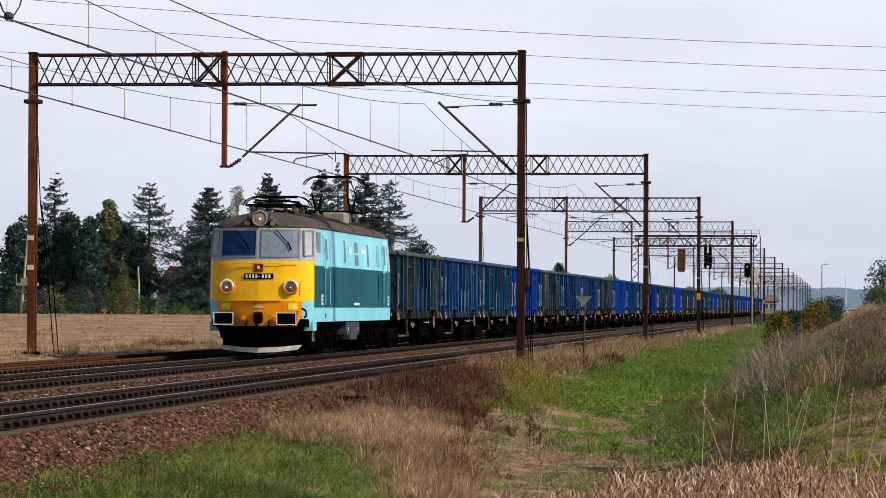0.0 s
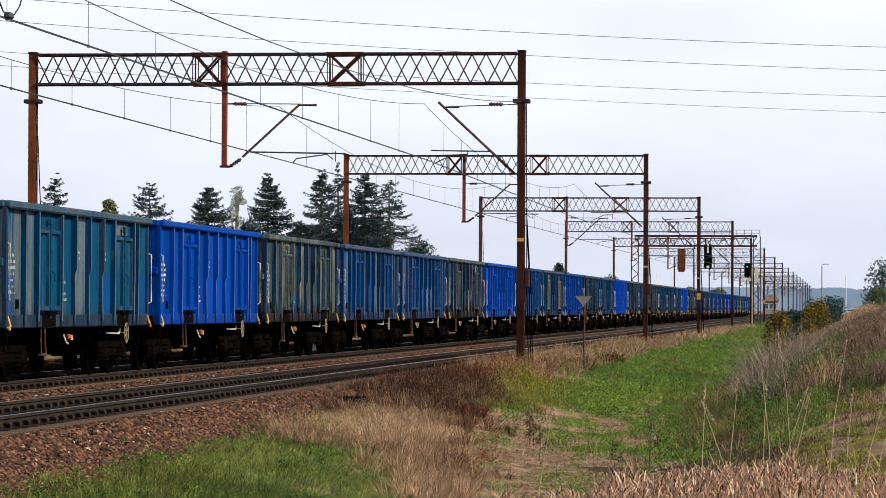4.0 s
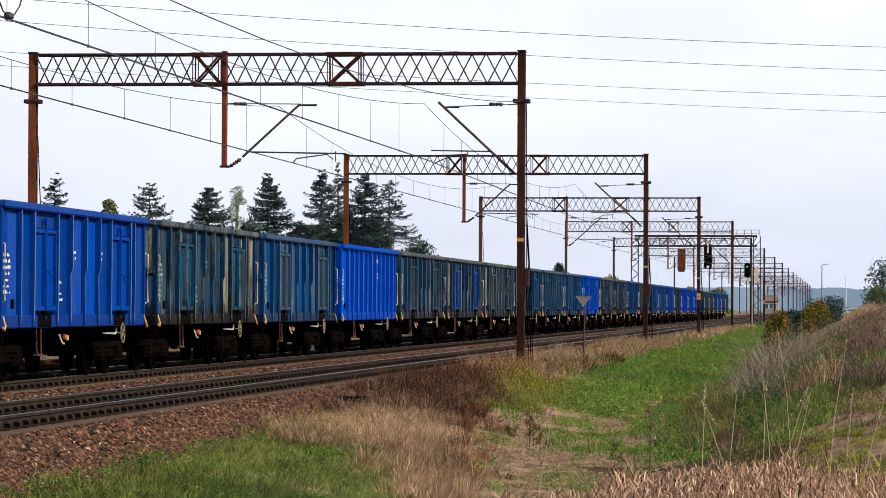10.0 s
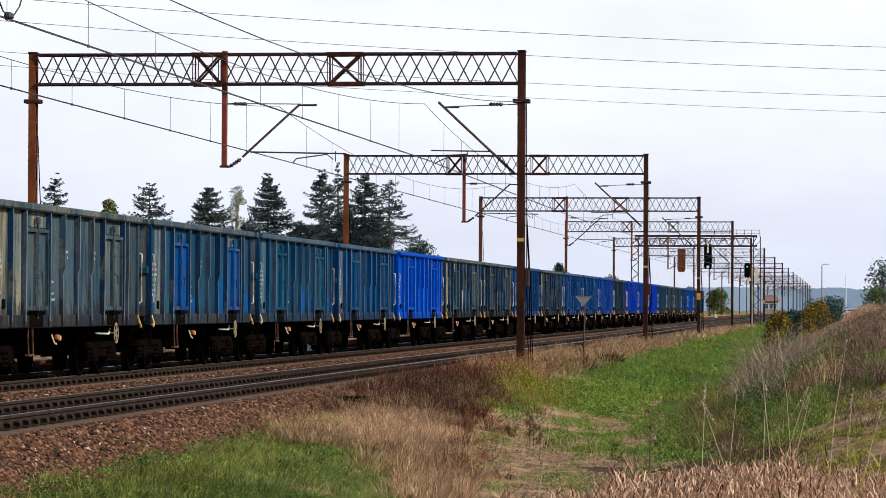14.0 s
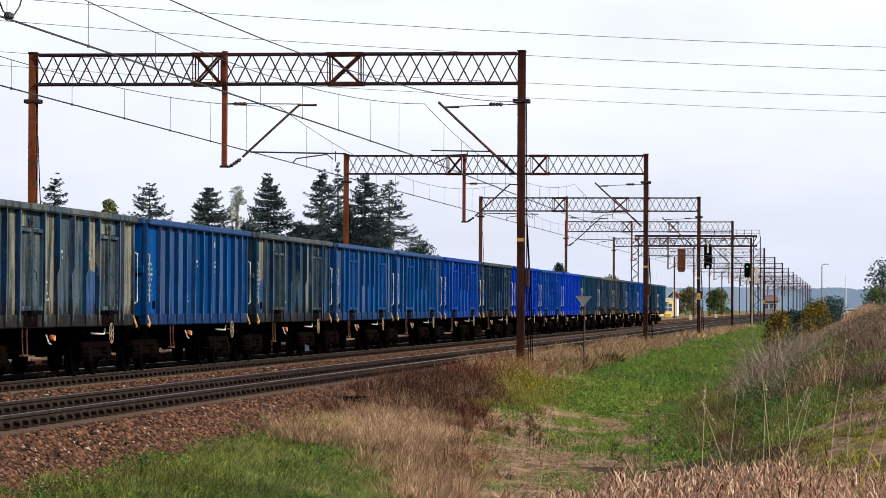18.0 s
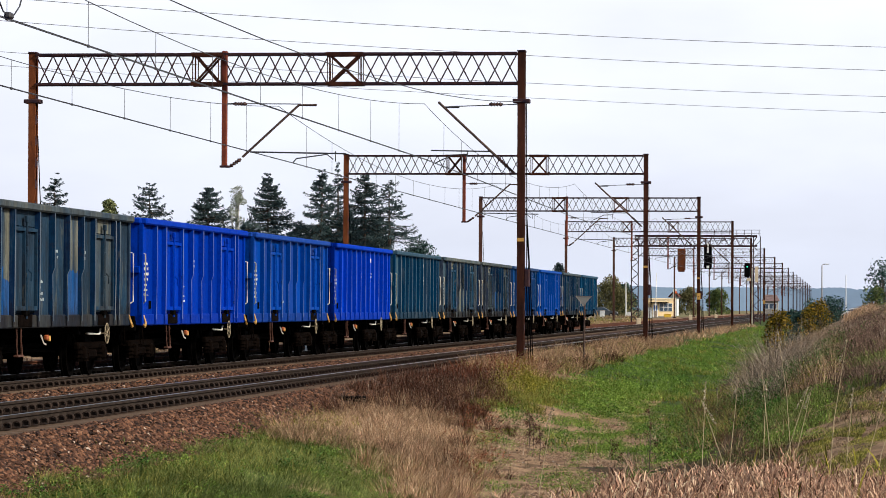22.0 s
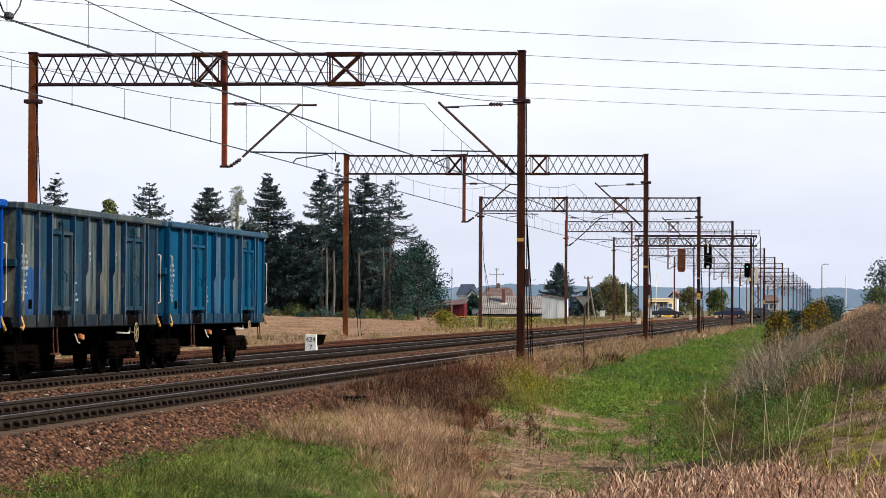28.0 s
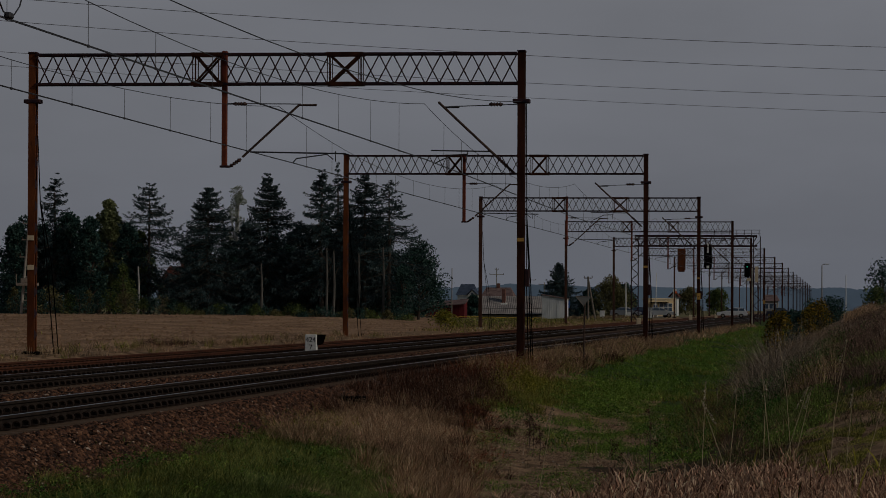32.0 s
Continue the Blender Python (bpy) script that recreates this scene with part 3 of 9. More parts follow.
def portal(i, y, top, detail):
    t = thing("catenary_portal", "rust-brown steel catenary portal with lattice beam over the tracks", "catenary portal", "portals along the line", loc=(0, y, 0))
    xl, xr = -7.07, 7.08
    zb, zt = top - 0.97, top - 0.06
    for x, z0 in ((xl, -0.1), (xr, -0.45)):
        pm = post_mesh(top - z0)
        p = part("post", pm, (RUST if i < 2 else RUST_MID) if x < 0 else RUST_BROWN, t, loc=(x, 0, z0))
        part("footing", MB().cbox(-0.24, 0.24, -0.3, 0.3, -0.5, 0.18 if i == 0 or i > 1 else 0.1, 0.04), CONCRETE if i == 2 else GEAR_BROWN, p, "concrete footing")
        part("cap", MB().cbox(-0.12, 0.12, -0.2, 0.2, top - z0 - 0.02, top - z0 + 0.03, 0.01), RUST_DARK, p)
        bat = MB()
        zz = 0.5
        while zz < top - z0 - 1.2:
            for sx in (-0.105, 0.105):
                bat.add([(sx, -0.17, zz), (sx, 0.17, zz + 0.12), (sx, 0.17, zz + 0.2), (sx, -0.17, zz + 0.32)], [(0, 1, 2, 3)])
            zz += 0.62
        tagged(part("lacing", bat, RUST_DARK, p), kind="stuff")
    a, b = xl + 0.11, xr - 0.11
    for z, nm in ((zt, "top_chord"), (zb + 0.06, "bottom_chord")):
        for yy in (-0.2, 0.2):
            part(nm, MB().box(a, b, yy - 0.035, yy + 0.035, z - 0.025, z + 0.025).box(a, b, yy - 0.006, yy + 0.006, z - 0.038, z + 0.038), RUST_DARK, t)
    # splice bays
    bays = [(-2.28, -1.62), (1.62, 2.42)] if i % 2 == 0 else [(-2.2, -1.6), (1.75, 2.4)]
    for x0, x1 in bays:
        for yy in (-0.2, 0.2):
            mb = MB()
            for x in (x0 - 0.09, x0, x1, x1 + 0.09):
                mb.beam((x, yy, zb), (x, yy, zt), 0.05, 0.02)
            mb.beam((x0, yy, zb + 0.1), (x1, yy, zt - 0.06), 0.035, 0.06)
            mb.beam((x1, yy, zb + 0.1), (x0, yy, zt - 0.06), 0.035, 0.06)
            mb.box(x0 - 0.14, x1 + 0.14, yy - 0.045, yy + 0.045, zt - 0.06, zt + 0.05).box(x0 - 0.14, x1 + 0.14, yy - 0.045, yy + 0.045, zb, zb + 0.11)
            for x in (x0, x1):
                mb.tube([(x, yy - 0.09, zt), (x, yy + 0.09, zt)], 0.02, 6)
                mb.tube([(x, yy - 0.09, zb + 0.06), (x, yy + 0.09, zb + 0.06)], 0.02, 6)
            part("splice_frame", mb, RUST_BROWN, t, "reddish bolted splice frame with crossed braces")
    # zigzag braces, the rear plane crossing the front one
    segs = [(a, bays[0][0] - 0.1), (bays[0][1] + 0.1, bays[1][0] - 0.1), (bays[1][1] + 0.1, b)]
    up = MB().beam((0, 0, zb + 0.06), (0.31, 0, zt), 0.024, 0.045, (0, 1, 0)).mesh("brace")
    dn = MB().beam((0, 0, zt), (0.31, 0, zb + 0.06), 0.024, 0.045, (0, 1, 0)).mesh("brace")
    up.materials.append(RUST_DARK)
    dn.materials.append(RUST_DARK)
    rest = MB()
    for s0, s1 in segs:
        n = max(2, round((s1 - s0) / 0.43))
        st = (s1 - s0) / n
        for yy, odd in ((-0.2, 0), (0.2, 1)):
            for k in range(n):
                x0 = s0 + k * st
                if detail:
                    ob = part("brace", up if (k + odd) % 2 else dn, None, t, loc=(x0, yy, 0))
                    ob.scale = (st / 0.31, 1, 1)
                else:
                    z0, z1 = (zb + 0.06, zt) if (k + odd) % 2 else (zt, zb + 0.06)
                    rest.beam((x0, yy, z0), (x0 + st, yy, z1), 0.03, 0.05, (0, 1, 0))
    if not detail:
        tagged(part("lattice", rest, RUST_DARK, t), kind="stuff")
    # hanging post and the two brackets that hold the wires
    hx = -1.47
    d = part("hanging_post", MB().cbox(-0.07, 0.07, -0.1, 0.1, 5.42, zt + 0.1, 0.015), RUST_RED, t, "reddish hanging post", loc=(hx, 0, 0))
    part("foot_plate", MB().cbox(-0.12, 0.16, -0.12, 0.12, 5.38, 5.44, 0.01), RUST_DARK, d)
    part("arm", MB().tube([(-0.95, 0, 5.68), (0.68, 0, 7.17), (1.2, 0, 7.17)], 0.034, 8), ARM_STEEL, t, "slanting tubular bracket arm")
    ins = lambda p, q: MB().lathe((0, 0, 0), "x", [(-0.2, 0.025), (-0.12, 0.065), (-0.09, 0.03), (-0.04, 0.065), (-0.01, 0.03), (0.04, 0.065), (0.07, 0.03), (0.12, 0.065), (0.2, 0.025)], 10)
    im = ins(0, 0).mesh("insulator")
    im.materials.append(CERAMIC)

    def insulator(x, z, tilt):
        o = part("insulator", im, None, t, loc=(x, 0, z))
        o.rotation_euler = (0, tilt, 0)

    insulator(-1.15, 5.52, -0.6)
    insulator(-1.02, 7.21, 0)
    part("stay", MB().tube([(hx, 0, 7.22), (0.75, 0, 7.2)], 0.015, 5), WIRE, t)
    part("registration_arm", MB().tube([(-0.72, 0, 5.83), (2.05, 0, 5.78)], 0.025, 6).tube([(0.52, 0, 5.52), (0.62, 0, 5.64), (1.5, 0, 5.76), (1.68, 0, 5.62)], 0.02, 6).tube([(1.75, 0, 5.85), (1.75, 0, 5.55)], 0.015, 5), WIRE, t)
    part("arm", MB().tube([(6.9, 0, 5.2), (4.7, 0, 7.25)], 0.036, 8), ARM_STEEL, t, "slanting tubular bracket arm")
    insulator(6.55, 5.53, 0.75)
    insulator(6.35, 7.18, 0)
    part("stay", MB().tube([(7.0, 0, 7.18), (5.0, 0, 7.12)], 0.015, 5).tube([(5.3, 0, 7.1), (4.85, 0, 7.1)], 0.03, 6), WIRE, t)
    part("registration_arm", MB().tube([(4.5, 0, 5.87), (6.2, 0, 5.84)], 0.022, 6).tube([(5.5, 0, 5.55), (5.55, 0, 5.85)], 0.015, 5).tube([(4.6, 0, 5.5), (5.1, 0, 5.74), (5.55, 0, 5.76)], 0.018, 6), WIRE, t)
    # clamps of the feeder wires
    for x, z in ((xl, 7.27), (xr, 7.25)):
        part("clamp", MB().cbox(x - 0.24, x + 0.24, -0.2, 0.2, z - 0.04, z + 0.08, 0.02), RUST_DARK, t)
    if i in (2, 5):
        pl = part("warning_plate", MB().cbox(xr - 0.12, xr + 0.12, -0.21, -0.185, 1.95, 2.35, 0.01), OCHRE, t, "small yellow plate")
        part("lettering_bar", MB().box(xr - 0.05, xr + 0.05, -0.216, -0.21, 2.12, 2.16), RUST_MID, pl, "illegible mark as a plain bar")
    if i < 3:
        if i == 0:
            for z in (3.35, 2.5):
                part("number_plate", MB().cbox(xl - 0.1, xl + 0.09, -0.205, -0.19, z - 0.07, z + 0.07, 0.004), SIGN_PALE, t, "pale plate with worn bars")
        part("band", MB().box(xr - 0.1, xr + 0.1, -0.187, -0.183, 3.28, 3.38), OCHRE, t, "painted pale band")
        part("junction_box", MB().cbox(xr + 0.105, xr + 0.24, -0.14, 0.14, 2.0, 2.5, 0.015), RUST_DARK, t)
        for dx in (0.15, 0.22, 0.27):
            part("cable", MB().tube([(xr + 0.13, 0.1, 7.2), (xr + 0.15, 0.12, 4.0), (xr + dx, 0.15, 2.0), (xr + dx + 0.06, 0.2, -0.25)], 0.015, 5), BLACK, t)
        for dx in (0.38, 0.52):
            part("cable", MB().tube([(xl + 0.14, 0, 6.3), (xl + 0.2, 0.1, 4.4), (xl + dx, 0.2, 2.6), (xl + dx + 0.2, 0.3, 0.0)], 0.016, 5), BLACK, t)
    return t


for i, y in enumerate(PORTAL_Y):
    portal(i, y, PORTAL_TOP[min(i, 6)], i < 3)


# ---------------------------------------------------------------- overhead wires
def span_wires():
    sup = [PORTAL_Y[0] - 64.6] + PORTAL_Y[:9]
    for nm, xw, sw, xm, zs in (("near", 4.02, 0.28, 0.0, 7.2), ("far", 0.06, 0.03, 0.0, 7.14)):
        t = thing("overhead_line", "contact wire hung by droppers from a sagging carrier wire", "overhead line", "overhead lines", "structure")
        pts = []
        for k, y in enumerate(sup):
            pts.append((xw + (sw if k % 2 else -sw), y, 5.62))
        part("contact_wire", MB().tube(pts, 0.0095, 5), WIRE, t)
        part("contact_wire", MB().tube([(x + 0.05, y, z) for x, y, z in pts], 0.008, 5), WIRE, t)
        car, drops = MB(), MB()
        for k in range(len(sup) - 1):
            y0, y1 = sup[k], sup[k + 1]
            line = []
            for s in range(25):
                f = s / 24
                line.append((xw + xm + (sw if k % 2 else -sw) * (2 * f - 1) * -1, y0 + (y1 - y0) * f, zs - 0.96 * 4 * f * (1 - f)))
            car.tube(line, 0.0085, 5, False)
            for s in range(1, 12):
                f = s / 12
                z = zs - 0.96 * 4 * f * (1 - f)
                x = xw + (sw if k % 2 else -sw) * (1 - 2 * f)
                xc = x + xm
                if k < 4:
                    part("dropper", MB().tube([(xc, y0 + (y1 - y0) * f, z), (x, y0 + (y1 - y0) * f, 5.62)], 0.005, 4), WIRE, t)
                    part("dropper_clamp", MB().cbox(x - 0.015, x + 0.015, y0 + (y1 - y0) * f - 0.05, y0 + (y1 - y0) * f + 0.05, 5.6, 5.65, 0.005), WIRE, t)
                else:
                    drops.tube([(xc, y0 + (y1 - y0) * f, z), (x, y0 + (y1 - y0) * f, 5.62)], 0.006, 4)
        part("carrier_wire", car, WIRE, t)
        part("hanger_row", drops, WIRE, t)
    # feeder that ends at the first portal, and the loop of a jumper
    t = thing("feeder_line", "thin feeder wire ending at a portal post", "feeder line", "", "structure")
    part("wire", MB().tube([(7.08, -20 + 118.6 * k / 24, 5.53 + 5.6e-4 * (-63 + 118.6 * k / 24) ** 2) for k in range(25)], 0.009, 4), WIRE, t)
    part("jumper", MB().tube([(4.05 + 0.02 * math.sin(k), 47.9 + 0.28 * k, 5.62 + 0.045 * (k - 6) ** 2) for k in range(13)], 0.012, 5), WIRE, t)
    part("jumper_clamp", MB().cbox(4.0, 4.1, 49.45, 49.7, 5.58, 5.67, 0.02), WIRE, t)
    # power line that crosses above the tracks
    t = thing("power_line", "four thin power wires crossing high above the tracks", "power line", "", "structure")
    for ya, yb in ((-14, 87), (28, 128), (84, 174), (109, 202)):
        z = 12.3
        el_a, el_b = 540 - ya, 546.5 - yb
        da, db = (z - 1.42) * 6172 / el_a, (z - 1.42) * 6172 / el_b
        A = Vector((16.04 - da * 0.2404, da, z))
        B = Vector((16.04 + db * 0.0136, db, z))
        A, B = A + (A - B) * 0.6, B + (B - A) * 0.6
        part("wire", MB().tube([A.lerp(B, k / 16) + Vector((0, 0, 0.83 - 4.2 * k / 16 * (1 - k / 16))) for k in range(17)], 0.011, 5), WIRE, t)


span_wires()

# ---------------------------------------------------------------- locomotive
# local y runs from the front buffers (0) to the rear buffers (19.24)
L_YELLOW = worn("loco_yellow", (0.88, 0.45, 0.006), (0.93, 0.51, 0.01), 1.5, 0.45, 0, (1, 1, 0.4), 0.05, 20, (0.76, 0.35, 0.006), 0.2)
L_ORANGE = worn("loco_orange", (0.84, 0.25, 0.003), (0.9, 0.33, 0.004), 2, 0.45, 0, (1, 1, 0.4), 0.05, 20, (0.55, 0.16, 0.005), 0.2)
L_CYAN = worn("loco_light_blue", (0.16, 0.5, 0.62), (0.23, 0.6, 0.72), 1.2, 0.45, 0, (1, 0.5, 0.3), 0.05, 20, (0.13, 0.46, 0.58), 0.2)
L_TEAL = worn("loco_teal", (0.002, 0.058, 0.082), (0.005, 0.084, 0.11), 1.2, 0.5, 0, (1, 0.5, 0.5), 0.05, 20, (0.012, 0.1, 0.12), 0.05)
L_GREY = worn("loco_cab_grey", (0.3, 0.31, 0.34), (0.42, 0.43, 0.46), 2, 0.4, 0, None, 0.05, 20)
L_ROOF = worn("loco_roof", (0.05, 0.04, 0.034), (0.1, 0.078, 0.066), 1.5, 0.8, 0, (1, 0.4, 1), 0.15, 30, (0.03, 0.024, 0.02), 0.15)
L_GLASS = plain("cab_glass", (0.008, 0.026, 0.1), 0.08, 0, 0.2)
L_SLOT = plain("grey_slot_glass", (0.13, 0.19, 0.23), 0.5, 0, 0.1)
L_PANE = plain("pale_teal_pane", (0.16, 0.38, 0.4), 0.4, 0, 0.2)
INSUL = plain("roof_insulator_glaze", (0.13, 0.095, 0.075), 0.5)
# sky reflection put into the glass as a pale base colour
L_GLASS2 = plain("cab_glass_painted_reflection", (0.2, 0.25, 0.3), 0.1, 0, 0.4)
L_RUBBER = plain("window_seal", (0.2, 0.21, 0.22), 0.6)
RED_RING = plain("orange_red_ring", (0.75, 0.16, 0.03), 0.45)
CRIMSON = plain("crimson_shield", (0.22, 0.01, 0.015), 0.5)
LAMP_ON = glow("headlight_bulb", (1.0, 0.72, 0.4), 1.8)
LAMP_GLASS = plain("headlight_reflector", (0.36, 0.27, 0.19), 0.2, 0.0)
BOXGREY = plain("battery_box_grey", (0.04, 0.046, 0.056), 0.6, 0, 0.1)


def loco_plan(d):
    """Half plan of the body from the nose to the tail: (x, y), pulled in by d."""
    pts = []
    for x, y in ((0.0, 0.62), (0.35, 0.64), (0.7, 0.69), (1.0, 0.77), (1.2, 0.87), (1.34, 0.97), (1.43, 1.1), (1.475, 1.28), (1.485, 1.8)):
        pts.append((x * (1.48 - d * 0.3) / 1.48, y + d))
    mid = [(1.48 - d * 0.3, y) for y in (3.6, 4.6, 9.62, 14.64, 15.64)]
    back = [(x, 19.24 - y) for x, y in reversed(pts)]
    return pts + mid + back


# pull-in at each height: the cab leans back above the waist, the apron below the buffer line leans in
LEVELS = [(0.86, 0.10), (1.12, 0.05), (1.38, 0.02), (1.56, 0.0), (2.5, 0.02), (2.68, 0.05), (3.58, 0.22), (3.64, 0.25), (3.8, 0.42), (3.96, 0.8), (4.05, 1.4), (4.1, 2.0)]


def loft(levels, i0, i1, side, roof=False):
    """A band of the body between plan points i0 and i1 over the given heights."""
    mb = MB()
    rows = []
    for z, d in levels:
        pl = loco_plan(d if not roof else min(d, 0.9))
        if roof and z > 3.7:
            k = {3.8: 0.92, 3.96: 0.7, 4.05: 0.4, 4.1: 0.0}[z]
            pl = [(x * k, y) for x, y in pl]
        rows.append([(side * x, y, z) for x, y in pl[i0:i1 + 1]])
    n = i1 - i0 + 1
    for r in rows:
        mb.v.extend(r)
    for a in range(len(rows) - 1):
        for k in range(n - 1):
            mb.f.append((a * n + k, a * n + k + 1, (a + 1) * n + k + 1, (a + 1) * n + k))
    return mb


def front_at(x, z):
    """A point on the front face."""
    zs = [l[0] for l in LEVELS]
    d = float(np.interp(z, zs, [l[1] for l in LEVELS]))
    pl = loco_plan(d)[:9]
    return Vector((x, float(np.interp(abs(x), [p[0] for p in pl], [p[1] for p in pl])), z))


def front_sheet(x0, x1, z0, z1, off, n=6):
    mb = MB()
    for j in range(2):
        for i in range(n + 1):
            p = front_at(x0 + (x1 - x0) * i / n, z0 + (z1 - z0) * j)
            mb.v.append((p.x, p.y - off, p.z))
    for i in range(n):
        mb.f.append((i, i + 1, n + 2 + i, n + 1 + i))
    return mb


def frame_sheet(x0, x1, z0, z1, w, off):
    mb = MB()
    for a, b, c, d in ((x0 - w, x1 + w, z0 - w, z0), (x0 - w, x1 + w, z1, z1 + w), (x0 - w, x0, z0, z1), (x1, x1 + w, z0, z1)):
        s = front_sheet(a, b, c, d, off, 4)
        o = len(mb.v)
        mb.v.extend(s.v)
        mb.f.extend([tuple(i + o for i in q) for q in s.f])
        s = front_sheet(a, b, c, d, 0.0, 4)
        o2 = len(mb.v)
        mb.v.extend(s.v)
        n = 5
        rim = [0, 1, 2, 3, 4, 9, 8, 7, 6, 5]
        for k in range(10):
            p, q = rim[k], rim[(k + 1) % 10]
            mb.f.append((o + p, o + q, o2 + q, o2 + p))
    return mb


def bars(t, items, mat, x=None, name="lettering_bar", label="illegible lettering as plain bars"):
    """Writing as plain bars on the side wall: (y0, y1, z0, z1)."""
    for y0, y1, z0, z1 in items:
        part(name, MB().box(x, x + 0.006, y0, y1, z0, z1), mat, t, label)


def panto(t, y, raised):
    """A pantograph: base frame, four lower arms, upper arms and the bow."""
    base = 4.42 if raised else 4.3
    p = part("pantograph", MB().tube([(-0.75, y - 0.9, base), (-0.75, y + 0.9, base)], 0.035, 6).tube([(0.75, y - 0.9, base), (0.75, y + 0.9, base)], 0.035, 6)
             .tube([(-0.75, y - 0.9, base), (0.75, y - 0.9, base)], 0.035, 6).tube([(-0.75, y + 0.9, base), (0.75, y + 0.9, base)], 0.035, 6),
             BLACK, t, "raised black pantograph" if raised else "lowered black pantograph")
    for sx in (-0.6, 0.6):
        for sy in (-0.8, 0.8):
            part("insulator", MB().lathe((sx, y + sy, 4.1), "z", [(0, 0.05), (0.05, 0.08), (0.08, 0.05), (0.12, 0.08), (0.15, 0.05), (base - 4.12, 0.05)], 10), INSUL, p, "pale ribbed insulator")
    if raised:
        for sx in (-0.55, 0.55):
            for sy in (-1, 1):
                part("lower_arm", MB().tube([(sx, y + sy * 0.25, 4.48), (sx * 1.02, y + sy * 1.05, 5.0)], [0.045, 0.03], 6), BLACK, p)
                part("upper_arm", MB().tube([(sx * 1.02, y + sy * 1.05, 5.0), (sx * 0.85, y + sy * 0.2, 5.5)], 0.018, 6), BLACK, p)
        part("cross_stay", MB().tube([(-0.56, y - 1.05, 5.0), (0.47, y - 0.2, 5.5)], 0.012, 5).tube([(0.56, y - 1.05, 5.0), (-0.47, y - 0.2, 5.5)], 0.012, 5).tube([(-0.56, y - 1.05, 5.0), (0.56, y - 1.05, 5.0)], 0.02, 5), GALV, p)
        zt = 5.52
    else:
        for q0, q1 in (((-0.55, -0.85, base + 0.08), (-0.55, 0.85, base + 0.08)), ((0.55, -0.85, base + 0.08), (0.55, 0.85, base + 0.08)), ((-0.5, -0.9, base + 0.14), (0.5, 0.9, base + 0.14)), ((0.5, -0.9, base + 0.14), (-0.5, 0.9, base + 0.14))):
            part("folded_arm", MB().tube([(q0[0], y + q0[1], q0[2]), (q1[0], y + q1[1], q1[2])], 0.025, 6), BLACK, p)
        zt = 4.52
    for dy in (-0.2, 0.2):
        part("bow", MB().tube([(-0.98, y + dy, zt - 0.22), (-0.9, y + dy, zt - 0.08), (-0.72, y + dy, zt + 0.02), (-0.55, y + dy, zt + 0.05), (0.55, y + dy, zt + 0.05), (0.72, y + dy, zt + 0.02), (0.9, y + dy, zt - 0.08), (0.98, y + dy, zt - 0.22)], 0.02, 6), BLACK, p)
    part("bow_strip", MB().box(-0.55, 0.55, y - 0.2, y + 0.2, zt + 0.0, zt + 0.03), BLACK, p)


def wheelset(parent, y, r, name="wheelset"):
    mb = MB().lathe((0, 0, 0), "x", [(-0.85, 0.06), (0.85, 0.06)], 10)
    for s in (-1, 1):
        mb.lathe((s * 0.75, 0, 0), "x", [(-0.07, r * 0.93), (-0.065, r + 0.03), (-0.03, r + 0.03), (-0.02, r), (0.07, r), (0.07, r * 0.86), (0.03, r * 0.8), (0.03, 0.16), (0.1, 0.14), (0.1, 0.06)], 28)
    return part(name, mb, GEAR, parent, smooth=True, loc=(0, y, r))


LOCO_WHEELS = []


